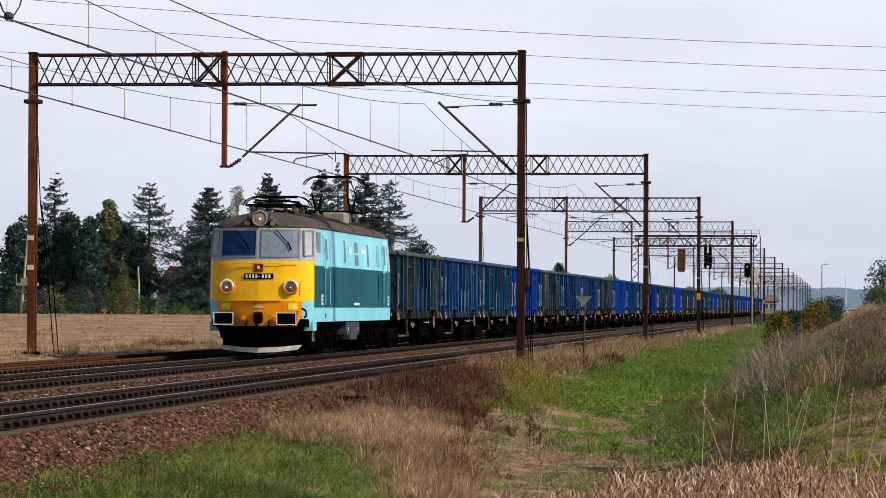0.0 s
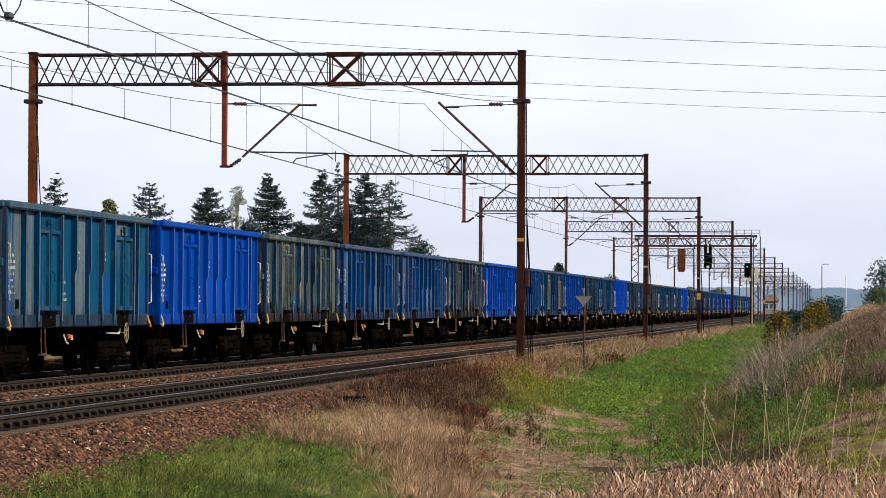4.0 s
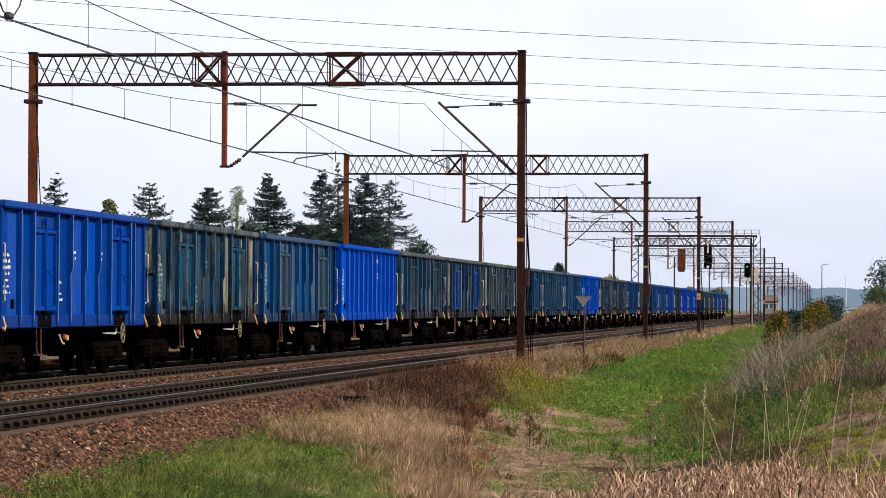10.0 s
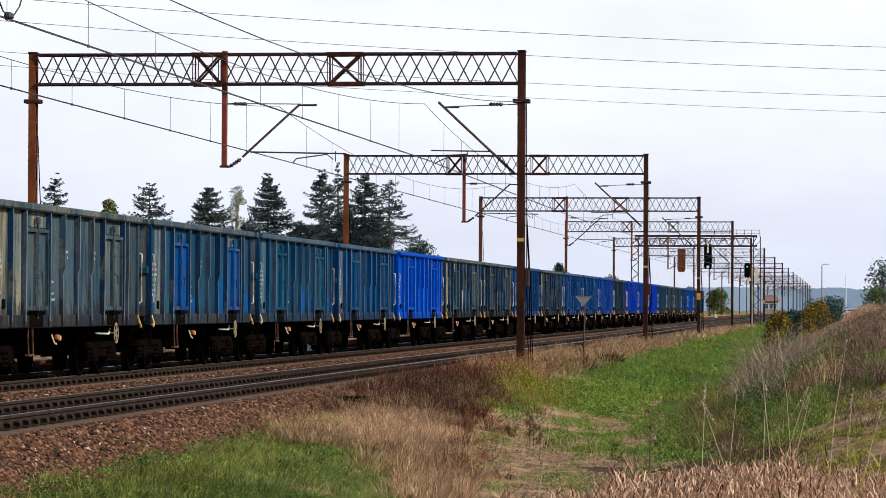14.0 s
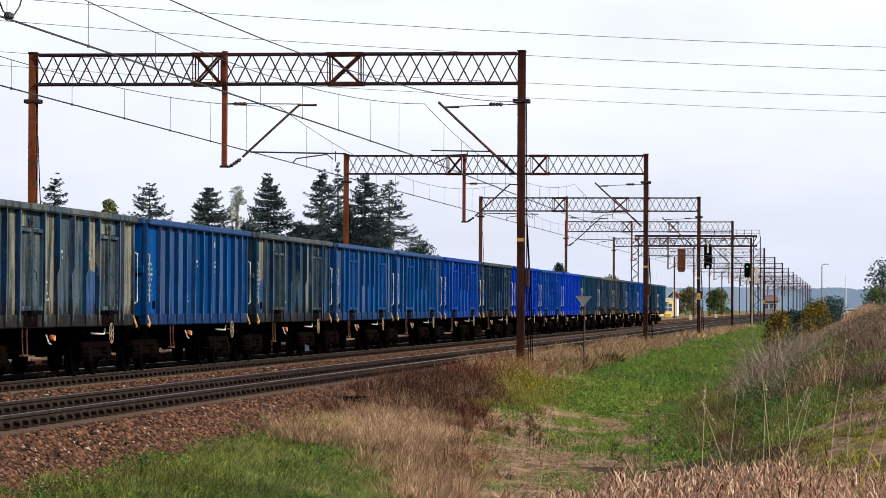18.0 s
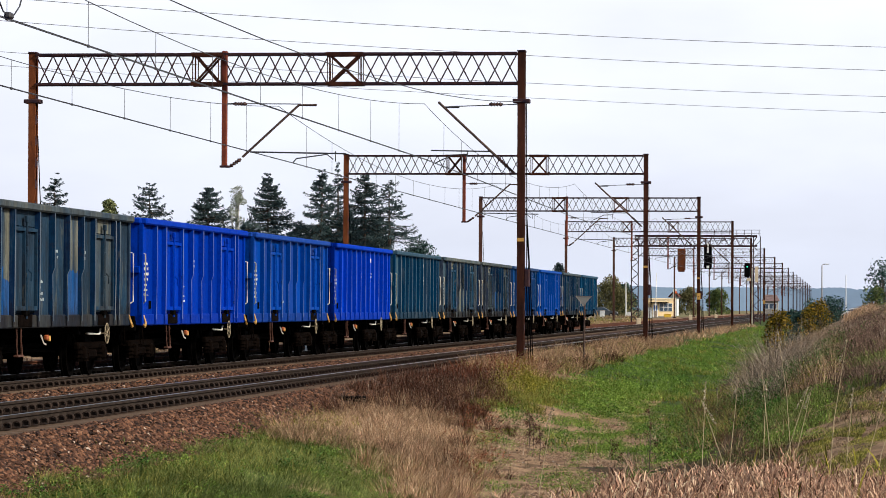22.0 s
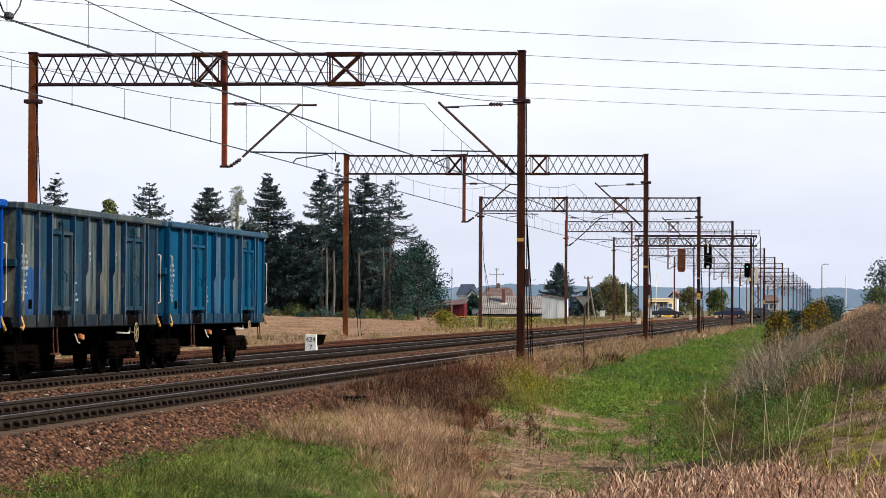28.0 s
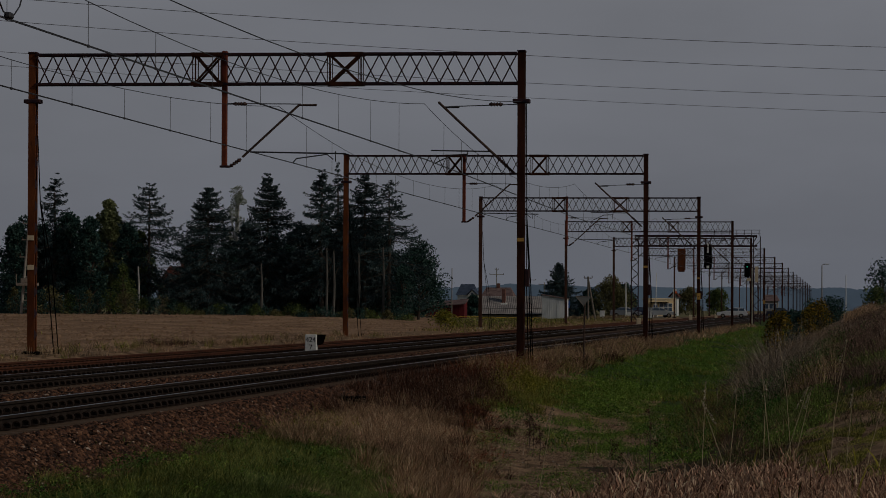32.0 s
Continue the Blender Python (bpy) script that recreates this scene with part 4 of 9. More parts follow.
def locomotive():
    t = thing("electric_locomotive", "yellow-fronted light-blue and teal six-axle electric locomotive", "locomotive")
    n = len(loco_plan(0))
    lo, mid, hi = LEVELS[:3], LEVELS[2:5], LEVELS[4:8]
    # cab fronts, both ends
    for a, b in ((0, 7), (n - 8, n - 1)):
        for s in (-1, 1):
            c = 4 if a == 0 else n - 5
            part("lower_front", loft(LEVELS[:4], min(a, c) if a == 0 else c, c if a == 0 else b, s), L_ORANGE, t, "orange-yellow lower front", True)
            part("lower_corner", loft(LEVELS[:4], c if a == 0 else a, b if a == 0 else c, s), L_CYAN, t, "light blue lower corner", True)
            part("front_panel", loft(LEVELS[3:6], a, b, s), L_YELLOW, t, "warm yellow front", True)
            part("cab_band", loft(LEVELS[5:8], a, b if b < n - 1 else b, s), L_GREY, t, "grey window band", True)
    for s in (-1, 1):
        part("side_skirt", loft([(0.98, 0.05), (1.38, 0.02)], 7, n - 8, s), L_CYAN, t, "light blue skirt", True)
        part("side_middle", loft([(1.38, 0.02), (1.56, 0.0), (2.5, 0.02), (2.56, 0.02)], 7, n - 8, s), L_TEAL, t, "faded dark teal side", True)
        part("side_upper", loft([(2.56, 0.02), (2.68, 0.05), (3.58, 0.22), (3.64, 0.25)], 8, n - 9, s), L_CYAN, t, "light blue upper side", True)
        part("cab_cheek", loft([(2.56, 0.02), (2.68, 0.05), (3.58, 0.22), (3.64, 0.25)], 7, 8, s), L_GREY, t, "grey cab corner", True)
        part("cab_cheek", loft([(2.56, 0.02), (2.68, 0.05), (3.58, 0.22), (3.64, 0.25)], n - 9, n - 8, s), L_GREY, t, "grey cab corner", True)
        part("roof", loft(LEVELS[7:], 0, n - 1, s, True), L_ROOF, t, "sooty brown-grey roof", True)
        part("gutter", MB().tube([(s * (x + 0.02), y - (0.02 if y < 9 else -0.02), 3.63) for x, y in loco_plan(0.25)], 0.022, 6), L_ROOF, t)
        part("skirt_end", MB().cbox(min(s * 1.1, s * 1.475), max(s * 1.1, s * 1.475), 1.15, 1.75, 0.72, 0.99, 0.02), L_CYAN, t, "light blue corner of the skirt")
    part("floor_frame", MB().cbox(-1.36, 1.36, 0.9, 18.3, 0.84, 1.06, 0.02), BLACK, t)
    part("bulkhead", MB().cbox(-1.38, 1.38, 1.7, 17.5, 1.06, 3.3, 0.02), BLACK, t)
    # windscreens
    for x0, x1, g in ((-1.08, -0.1, L_GLASS), (0.1, 1.08, L_GLASS2)):
        w = part("windscreen", front_sheet(x0, x1, 2.82, 3.52, 0.012), g, t, "dark cab window" if g == L_GLASS else "cab window with its pale reflection painted on")
        part("window_frame", frame_sheet(x0, x1, 2.82, 3.52, 0.045, 0.03), L_RUBBER, w)
        part("wiper", MB().tube([front_at((x0 + x1) / 2 - 0.12, 3.55) + Vector((0, -0.06, 0)), front_at((x0 + x1) / 2 + 0.28, 3.08) + Vector((0, -0.06, 0))], 0.014, 5)
             .tube([front_at((x0 + x1) / 2 + 0.22, 3.2) + Vector((0, -0.06, 0)), front_at((x0 + x1) / 2 + 0.3, 2.98) + Vector((0, -0.05, 0))], 0.022, 5), BLACK, w)
    for s in (-1, 1):
        q = [front_at(s * 1.22, 2.82), front_at(s * 1.43, 2.82), front_at(s * 1.39, 3.52), front_at(s * 1.18, 3.52)]
        w = part("corner_window", MB().add([p + Vector((s * 0.015, -0.012, 0)) for p in q], [(0, 1, 2, 3)]), L_GLASS2, t, "tall narrow cab corner window")
        mb = MB()
        for a in range(4):
            mb.beam(q[a] + Vector((s * 0.02, -0.015, 0)), q[(a + 1) % 4] + Vector((s * 0.02, -0.015, 0)), 0.045)
        part("window_frame", mb, L_RUBBER, w)
        xs = s * 1.435
        part("side_window", MB().box(min(xs, xs + s * 0.02), max(xs, xs + s * 0.02), 1.86, 2.55, 2.84, 3.5), L_SLOT, t, "half-open cab side window")
    # front fittings
    for s in (-1, 1):
        for (x, z) in ((s * 0.9, 1.95),):
            p = front_at(x, z)
            h = part("headlight", MB().lathe((p.x, p.y - 0.1, p.z), "y", [(0, 0.14), (0, 0.185), (0.02, 0.2), (0.14, 0.225)], 28), L_YELLOW, t, "round headlight in a yellow housing", True)
            part("upper_ring", MB().ring((p.x, p.y - 0.105, p.z), "y", 0.18, 0.028, 16, 6, 0, math.pi), WHITE, h, "white upper half of the rim")
            part("lower_ring", MB().ring((p.x, p.y - 0.105, p.z), "y", 0.182, 0.03, 16, 6, math.pi, 2 * math.pi), RED_RING, h, "orange-red lower half")
            part("lens", MB().lathe((p.x, p.y - 0.115, p.z), "y", [(0, 0.02), (0.004, 0.1), (0.016, 0.15)], 24), LAMP_GLASS, h, "ribbed amber lens", True)
            part("bulb", MB().lathe((p.x, p.y - 0.121, p.z - 0.01), "y", [(0, 0.01), (0.004, 0.03 if s < 0 else 0.022)], 12), LAMP_ON, h)
            part("lens_ribs", MB().box(p.x - 0.1, p.x - 0.092, p.y - 0.124, p.y - 0.116, p.z - 0.1, p.z + 0.1).box(p.x - 0.05, p.x - 0.042, p.y - 0.126, p.y - 0.118, p.z - 0.13, p.z + 0.13)
                 .box(p.x - 0.004, p.x + 0.004, p.y - 0.127, p.y - 0.119, p.z - 0.14, p.z + 0.14).box(p.x + 0.042, p.x + 0.05, p.y - 0.126, p.y - 0.118, p.z - 0.13, p.z + 0.13).box(p.x + 0.092, p.x + 0.1, p.y - 0.124, p.y - 0.116, p.z - 0.1, p.z + 0.1), BLACK, h)
        # buffers with rectangular plates
        bx = s * 0.88
        b = part("buffer", MB().tube([(bx, 0.7, 1.06), (bx, 0.25, 1.06)], [0.2, 0.16], 14).tube([(bx, 0.3, 1.06), (bx, 0.1, 1.06)], 0.09, 12), BLACK, t)
        part("buffer_plate", MB().cbox(bx - 0.27, bx + 0.27, 0.06, 0.12, 0.91, 1.22, 0.03), BLACK, b, "black buffer plate")
        e = 0.012
        part("plate_edge", MB().box(bx - 0.28, bx + 0.28, 0.04, 0.06, 1.22, 1.22 + 2 * e).box(bx - 0.28, bx + 0.28, 0.04, 0.06, 0.91 - e, 0.91 + e)
             .box(bx - 0.28, bx - 0.28 + 2 * e, 0.04, 0.06, 0.91, 1.22).box(bx + 0.28 - 2 * e, bx + 0.28, 0.04, 0.06, 0.91, 1.22), WHITE, b, "white painted edge")
        p = front_at(s * 0.95, 1.42)
        part("yellow_label", front_sheet(s * 0.95 - 0.13, s * 0.95 + 0.13, 1.32, 1.5, 0.01, 2), plain("label_yellow", (0.85, 0.7, 0.05), 0.5), t, "small bright yellow label")
        part("grab_rail", MB().tube([front_at(s * 1.2, 1.75) + Vector((0, -0.06, 0)), front_at(s * 1.2, 2.12) + Vector((0, -0.06, 0))], 0.014, 6), L_YELLOW, t)
        part("tail_lamp", MB().lathe((s * 0.45, 0.6, 1.06), "y", [(0, 0.05), (0.1, 0.07)], 12), RED_RING, t, "small red lamp")
        part("air_hose", MB().tube([(s * 0.3, 0.62, 1.0), (s * 0.32, 0.45, 0.9), (s * 0.34, 0.42, 0.65), (s * 0.3, 0.5, 0.5)], 0.025, 6), BLACK, t)
    part("hand_rail", MB().tube([front_at(x, 2.6) + Vector((0, -0.07, 0)) for x in (-1.1, -0.6, 0, 0.6, 1.1)], 0.013, 6), L_YELLOW, t)
    part("ledge", MB().tube([front_at(x, 1.57) + Vector((0, -0.02, 0)) for x in (-0.62, -0.3, 0, 0.3, 0.62)], 0.022, 6), L_ORANGE, t)
    part("number_board", front_sheet(-0.41, 0.42, 2.165, 2.325, 0.02, 4), BLACK, t, "black number board with pale bars")
    for k in range(8):
        x = -0.36 + k * 0.092
        part("lettering_bar", front_sheet(x, x + (0.055 if k != 4 else 0.04), 2.195 if k != 4 else 2.235, 2.295 if k != 4 else 2.255, 0.026, 1), WHITE, t, "illegible lettering as plain bars")
    part("shield", front_sheet(-0.13, 0.13, 2.37, 2.62, 0.02, 2), CRIMSON, t, "dark red shield with pale emblem")
    part("emblem", front_sheet(-0.035, 0.035, 2.46, 2.55, 0.026, 2), WHITE, t)
    part("maker_plate", front_sheet(-0.13, 0.13, 1.36, 1.43, 0.012, 2), SIGN_PALE, t, "small oval maker's plate")
    part("coupling_hook", MB().cbox(-0.12, 0.12, 0.5, 0.75, 0.95, 1.25, 0.03).tube([(0, 0.6, 1.1), (0, 0.3, 1.1), (0, 0.22, 1.18)], 0.05, 8).tube([(0, 0.35, 1.05), (0, 0.38, 0.7), (0.0, 0.42, 0.5)], 0.04, 8), GEAR_BROWN, t)
    # apron and rail guard
    part("under_apron", MB().add([(-1.25, 0.95, 0.88), (1.25, 0.95, 0.88), (0.95, 1.0, 0.3), (-0.95, 1.0, 0.3), (-1.25, 1.5, 0.88), (1.25, 1.5, 0.88), (0.95, 1.5, 0.3), (-0.95, 1.5, 0.3)],
                                 [(0, 1, 2, 3), (4, 5, 6, 7), (0, 3, 7, 4), (1, 2, 6, 5), (0, 1, 5, 4), (3, 2, 6, 7)]), BLACK, t)
    pl = [(-1.05, 0.95, 0.2), (-0.5, 0.7, 0.14), (0, 0.62, 0.12), (0.5, 0.7, 0.14), (1.05, 0.95, 0.2)]
    mb = MB()
    for x, y, z in pl:
        mb.v.extend([(x, y, z), (x * 1.12, y + 0.05, z + 0.14), (x, y + 0.04, z), (x * 1.12, y + 0.09, z + 0.14)])
    for k in range(4):
        o = k * 4
        mb.f.extend([(o, o + 4, o + 5, o + 1), (o + 2, o + 6, o + 7, o + 3), (o + 1, o + 5, o + 7, o + 3), (o, o + 4, o + 6, o + 2)])
    part("rail_guard", mb, worn("guard_white", (0.28, 0.26, 0.23), (0.5, 0.47, 0.42), 4, 0.7, 0, None, 0.1, 20, (0.1, 0.09, 0.08)), t, "scuffed white rail guard")
    part("step", MB().tube([(1.42, 1.3, 0.75), (1.42, 1.3, 0.45), (1.42, 1.6, 0.45), (1.42, 1.6, 0.75)], 0.014, 6), GALV, t)
    part("socket_cable", MB().tube([(1.2, 0.8, 1.35), (1.32, 0.72, 1.3), (1.34, 0.74, 1.15), (1.28, 0.8, 1.1)], 0.03, 6), BLACK, t)
    # top lamp in its housing, horns
    lamp = part("top_headlight", MB().lathe((0, 0.78, 3.86), "y", [(0, 0.17), (0, 0.2), (0.02, 0.22), (0.12, 0.24), (0.6, 0.2)], 28), L_ROOF, t, "large round headlight in a domed roof housing", True)
    part("lens", MB().lathe((0, 0.765, 3.86), "y", [(0, 0.02), (0.006, 0.12), (0.018, 0.175)], 24), LAMP_GLASS, lamp, "", True)
    part("bulb", MB().lathe((0.01, 0.755, 3.85), "y", [(0, 0.01), (0.004, 0.026)], 12), LAMP_ON, lamp)
    part("lens_rim", MB().ring((0, 0.78, 3.86), "y", 0.2, 0.028, 28, 6), GALV, lamp)
    for s in (-1, 1):
        part("horn", MB().lathe((s * 0.36, 0.82, 3.74), "y", [(0, 0.08), (0.02, 0.06), (0.3, 0.04)], 16), GALV, t)
        part("lamp_cheek", MB().tube([(s * 0.22, 0.86, 3.9), (s * 0.4, 0.95, 3.74), (s * 0.62, 1.0, 3.6)], [0.12, 0.1, 0.04], 8), L_ROOF, t)
    # roof gear
    panto(t, 3.9, False)
    panto(t, 15.2, True)
    for k in range(14):
        y = 5.4 + k * 0.68
        part("roof_insulator", MB().lathe((0.25 * math.sin(k * 2.1), y, 4.08), "z", [(0, 0.05), (0.05, 0.09), (0.09, 0.05), (0.14, 0.09), (0.18, 0.05), (0.24, 0.05)], 8), INSUL if k % 3 else CERAMIC, t)
    part("roof_busbar", MB().tube([(0.25 * math.sin(k * 2.1), 5.4 + k * 0.68, 4.34) for k in range(14)], 0.022, 6), GEAR_BROWN, t)
    part("roof_busbar", MB().tube([(-0.5, 5.4, 4.3), (-0.4, 9, 4.28), (-0.5, 13.5, 4.3)], 0.022, 6), GALV, t)
    part("roof_box", MB().cbox(0.3, 1.0, 10.6, 11.6, 3.95, 4.3, 0.04), GALV, t, "grey box on the roof")
    part("roof_box", MB().cbox(-0.5, 0.5, 6.2, 7.4, 4.02, 4.24, 0.04), GEAR, t)
    for y in (5.0, 10.0, 14.6):
        part("roof_seam", MB().tube([(x, y, z + 0.012) for x, z in ((1.37, 3.68), (1.31, 3.81), (1.0, 3.97), (0.58, 4.06), (0, 4.11))], 0.02, 5), L_ROOF, t)
    for k in range(40):
        y = 3.0 + k * 0.36
        part("walkway_rung", MB().box(0.62, 0.86, y, y + 0.06, 4.0, 4.07), L_ROOF, t)
    # side details on the seen side
    X = 1.482
    for y0 in (3.1, 15.9):
        d = part("side_door", MB().cbox(X - 0.02, X + 0.012, y0, y0 + 0.75, 1.4, 2.5, 0.008), L_TEAL, t, "teal lower half of a side door")
        part("door_upper", MB().add([(X - 0.0, y0, 2.5), (X - 0.0, y0 + 0.75, 2.5), (X - 0.06, y0 + 0.75, 3.46), (X - 0.06, y0, 3.46), (X + 0.014, y0, 2.5), (X + 0.014, y0 + 0.75, 2.5), (X - 0.045, y0 + 0.75, 3.46), (X - 0.045, y0, 3.46)],
                                    [(4, 5, 6, 7), (0, 1, 5, 4), (1, 2, 6, 5), (2, 3, 7, 6), (3, 0, 4, 7)]), L_CYAN, d, "light blue upper half")
        part("door_window", MB().add([(X + 0.02, y0 + 0.15, 2.75), (X + 0.02, y0 + 0.6, 2.75), (X - 0.02, y0 + 0.6, 3.35), (X - 0.02, y0 + 0.15, 3.35)], [(0, 1, 2, 3)]), L_SLOT, d)
        for yy in (y0 - 0.1, y0 + 0.85):
            part("hand_rail", MB().tube([(X + 0.06, yy, 1.45), (X + 0.06, yy, 2.55), (X + 0.0, yy, 3.4)], 0.013, 6), L_CYAN, d, "light blue vertical hand rail")
    for y0, y1, z0, z1, m, nm in ((7.3, 7.65, 2.72, 3.38, L_SLOT, "vent_slit"), (12.4, 12.75, 2.66, 3.34, L_SLOT, "vent_slit"), (9.6, 10.35, 2.66, 2.98, L_SLOT, "side_window"), (9.6, 10.3, 3.05, 3.36, L_SLOT, "side_window"),
                                  (14.6, 15.3, 2.66, 3.36, L_PANE, "side_window"), (5.0, 5.6, 1.62, 2.4, L_TEAL, "grille"), (14.9, 15.7, 1.62, 2.4, L_TEAL, "grille")):
        k = 0.06 * (z0 - 2.5) / 0.96 if z0 > 2.5 else -0.005
        k1 = 0.07 * (z1 - 2.5) / 0.96 if z0 > 2.5 else -0.005
        part(nm, MB().add([(X - k + 0.008, y0, z0), (X - k + 0.008, y1, z0), (X - k1 + 0.01, y1, z1), (X - k1 + 0.01, y0, z1)], [(0, 1, 2, 3)]), m, t, "grey narrow window" if m == L_SLOT else "pale teal window" if m == L_PANE else "slatted ventilation grille")
        if nm == "grille" and y0 == 14.9:
            g = MB()
            z = z0 + 0.04
            while z < z1:
                g.box(X + 0.004 - (k + k1) / 2, X + 0.02 - (k + k1) / 2, y0, y1, z, z + 0.03)
                z += 0.08
            part("slats", g, L_TEAL if z1 < 2.5 else L_CYAN, t)
    bars(t, [(8.3, 8.6, 3.02, 3.2), (8.65, 8.9, 3.02, 3.2)], WHITE, X - 0.03)
    bars(t, [(10.9 + k * 0.16, 11.02 + k * 0.16, 3.04, 3.18) for k in range(7)], WHITE, X - 0.03)
    bars(t, [(9.3 + k * 0.14, 9.39 + k * 0.14, 1.45, 1.53) for k in range(9)], WHITE, X + 0.002)
    for y in (2.6, 17.2):
        part("notice", MB().cbox(X, X + 0.012, y, y + 0.3, 1.45, 1.75, 0.004), WHITE, t, "white notice with worn bars")
        part("lettering_bar", MB().box(X + 0.012, X + 0.016, y + 0.05, y + 0.25, 1.64, 1.68).box(X + 0.012, X + 0.016, y + 0.05, y + 0.25, 1.54, 1.58), GEAR, t)
        part("hatch", MB().box(X - 0.005, X + 0.01, y + 0.75, y + 0.95, 1.1, 1.22), L_SLOT, t)
    for y in (6.3, 9.0, 13.6):
        part("panel_seam", MB().box(X - 0.002, X + 0.004, y, y + 0.018, 1.4, 2.54), L_SLOT, t)
    # bogies
    for yc in (4.35, 14.89):
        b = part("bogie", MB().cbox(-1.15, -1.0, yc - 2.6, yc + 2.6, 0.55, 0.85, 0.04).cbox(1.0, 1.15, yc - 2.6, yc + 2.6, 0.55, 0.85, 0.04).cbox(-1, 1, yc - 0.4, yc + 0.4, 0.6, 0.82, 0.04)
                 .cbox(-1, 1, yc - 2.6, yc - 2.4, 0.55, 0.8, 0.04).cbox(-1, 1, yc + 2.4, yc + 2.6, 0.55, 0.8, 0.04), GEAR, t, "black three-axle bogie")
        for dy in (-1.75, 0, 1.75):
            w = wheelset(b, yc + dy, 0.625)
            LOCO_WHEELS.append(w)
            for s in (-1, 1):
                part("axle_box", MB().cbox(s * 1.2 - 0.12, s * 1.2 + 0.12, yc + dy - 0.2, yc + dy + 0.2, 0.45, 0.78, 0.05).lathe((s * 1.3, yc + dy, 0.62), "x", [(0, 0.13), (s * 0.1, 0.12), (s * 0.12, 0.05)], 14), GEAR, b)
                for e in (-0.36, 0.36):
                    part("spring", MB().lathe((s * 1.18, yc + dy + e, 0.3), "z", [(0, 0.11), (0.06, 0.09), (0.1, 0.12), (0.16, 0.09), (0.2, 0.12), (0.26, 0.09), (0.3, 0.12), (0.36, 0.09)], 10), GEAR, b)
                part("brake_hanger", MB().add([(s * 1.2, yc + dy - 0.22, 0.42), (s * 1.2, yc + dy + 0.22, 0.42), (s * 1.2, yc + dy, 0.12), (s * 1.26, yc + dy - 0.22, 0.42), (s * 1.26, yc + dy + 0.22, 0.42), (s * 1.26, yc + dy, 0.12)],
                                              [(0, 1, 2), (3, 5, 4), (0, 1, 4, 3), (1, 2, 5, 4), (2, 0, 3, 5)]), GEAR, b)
    bx = part("battery_box", MB().cbox(0.95, 1.4, 8.3, 9.0, 0.55, 0.98, 0.03).cbox(0.95, 1.42, 9.05, 10.4, 0.4, 0.98, 0.03).cbox(0.95, 1.4, 10.45, 11.1, 0.55, 0.98, 0.03), BOXGREY, t, "grey equipment boxes under the frame")
    part("box_mark", MB().box(1.405, 1.41, 8.6, 8.68, 0.7, 0.8).box(1.405, 1.41, 10.7, 10.78, 0.7, 0.8), WHITE, bx)
    part("tank", MB().tube([(0, 7.6, 0.7), (0, 11.6, 0.7)], 0.3, 14), BLACK, t)
    return t


LOCO = locomotive()

# ---------------------------------------------------------------- open goods wagons
# local y = 0 at the front buffers, 14.04 at the rear buffers; seen side is +x
WL = 14.04
Y0, Y1 = 0.62, 13.36
SIDE_X, RIM_Z, SILL_Z = 1.40, 3.27, 1.22


AGED = plain("aged_white_paint", (0.58, 0.56, 0.5), 0.6)
WHEEL_TAN = plain("faded_tan_paint", (0.26, 0.21, 0.13), 0.7)
CHALK = plain("faded_lettering", (0.25, 0.29, 0.3), 0.8)
LEVER_ORANGE = plain("orange_lever_paint", (0.3, 0.07, 0.015), 0.6)
STEP_RUST = plain("orange_brown_step", (0.07, 0.024, 0.012), 0.8)


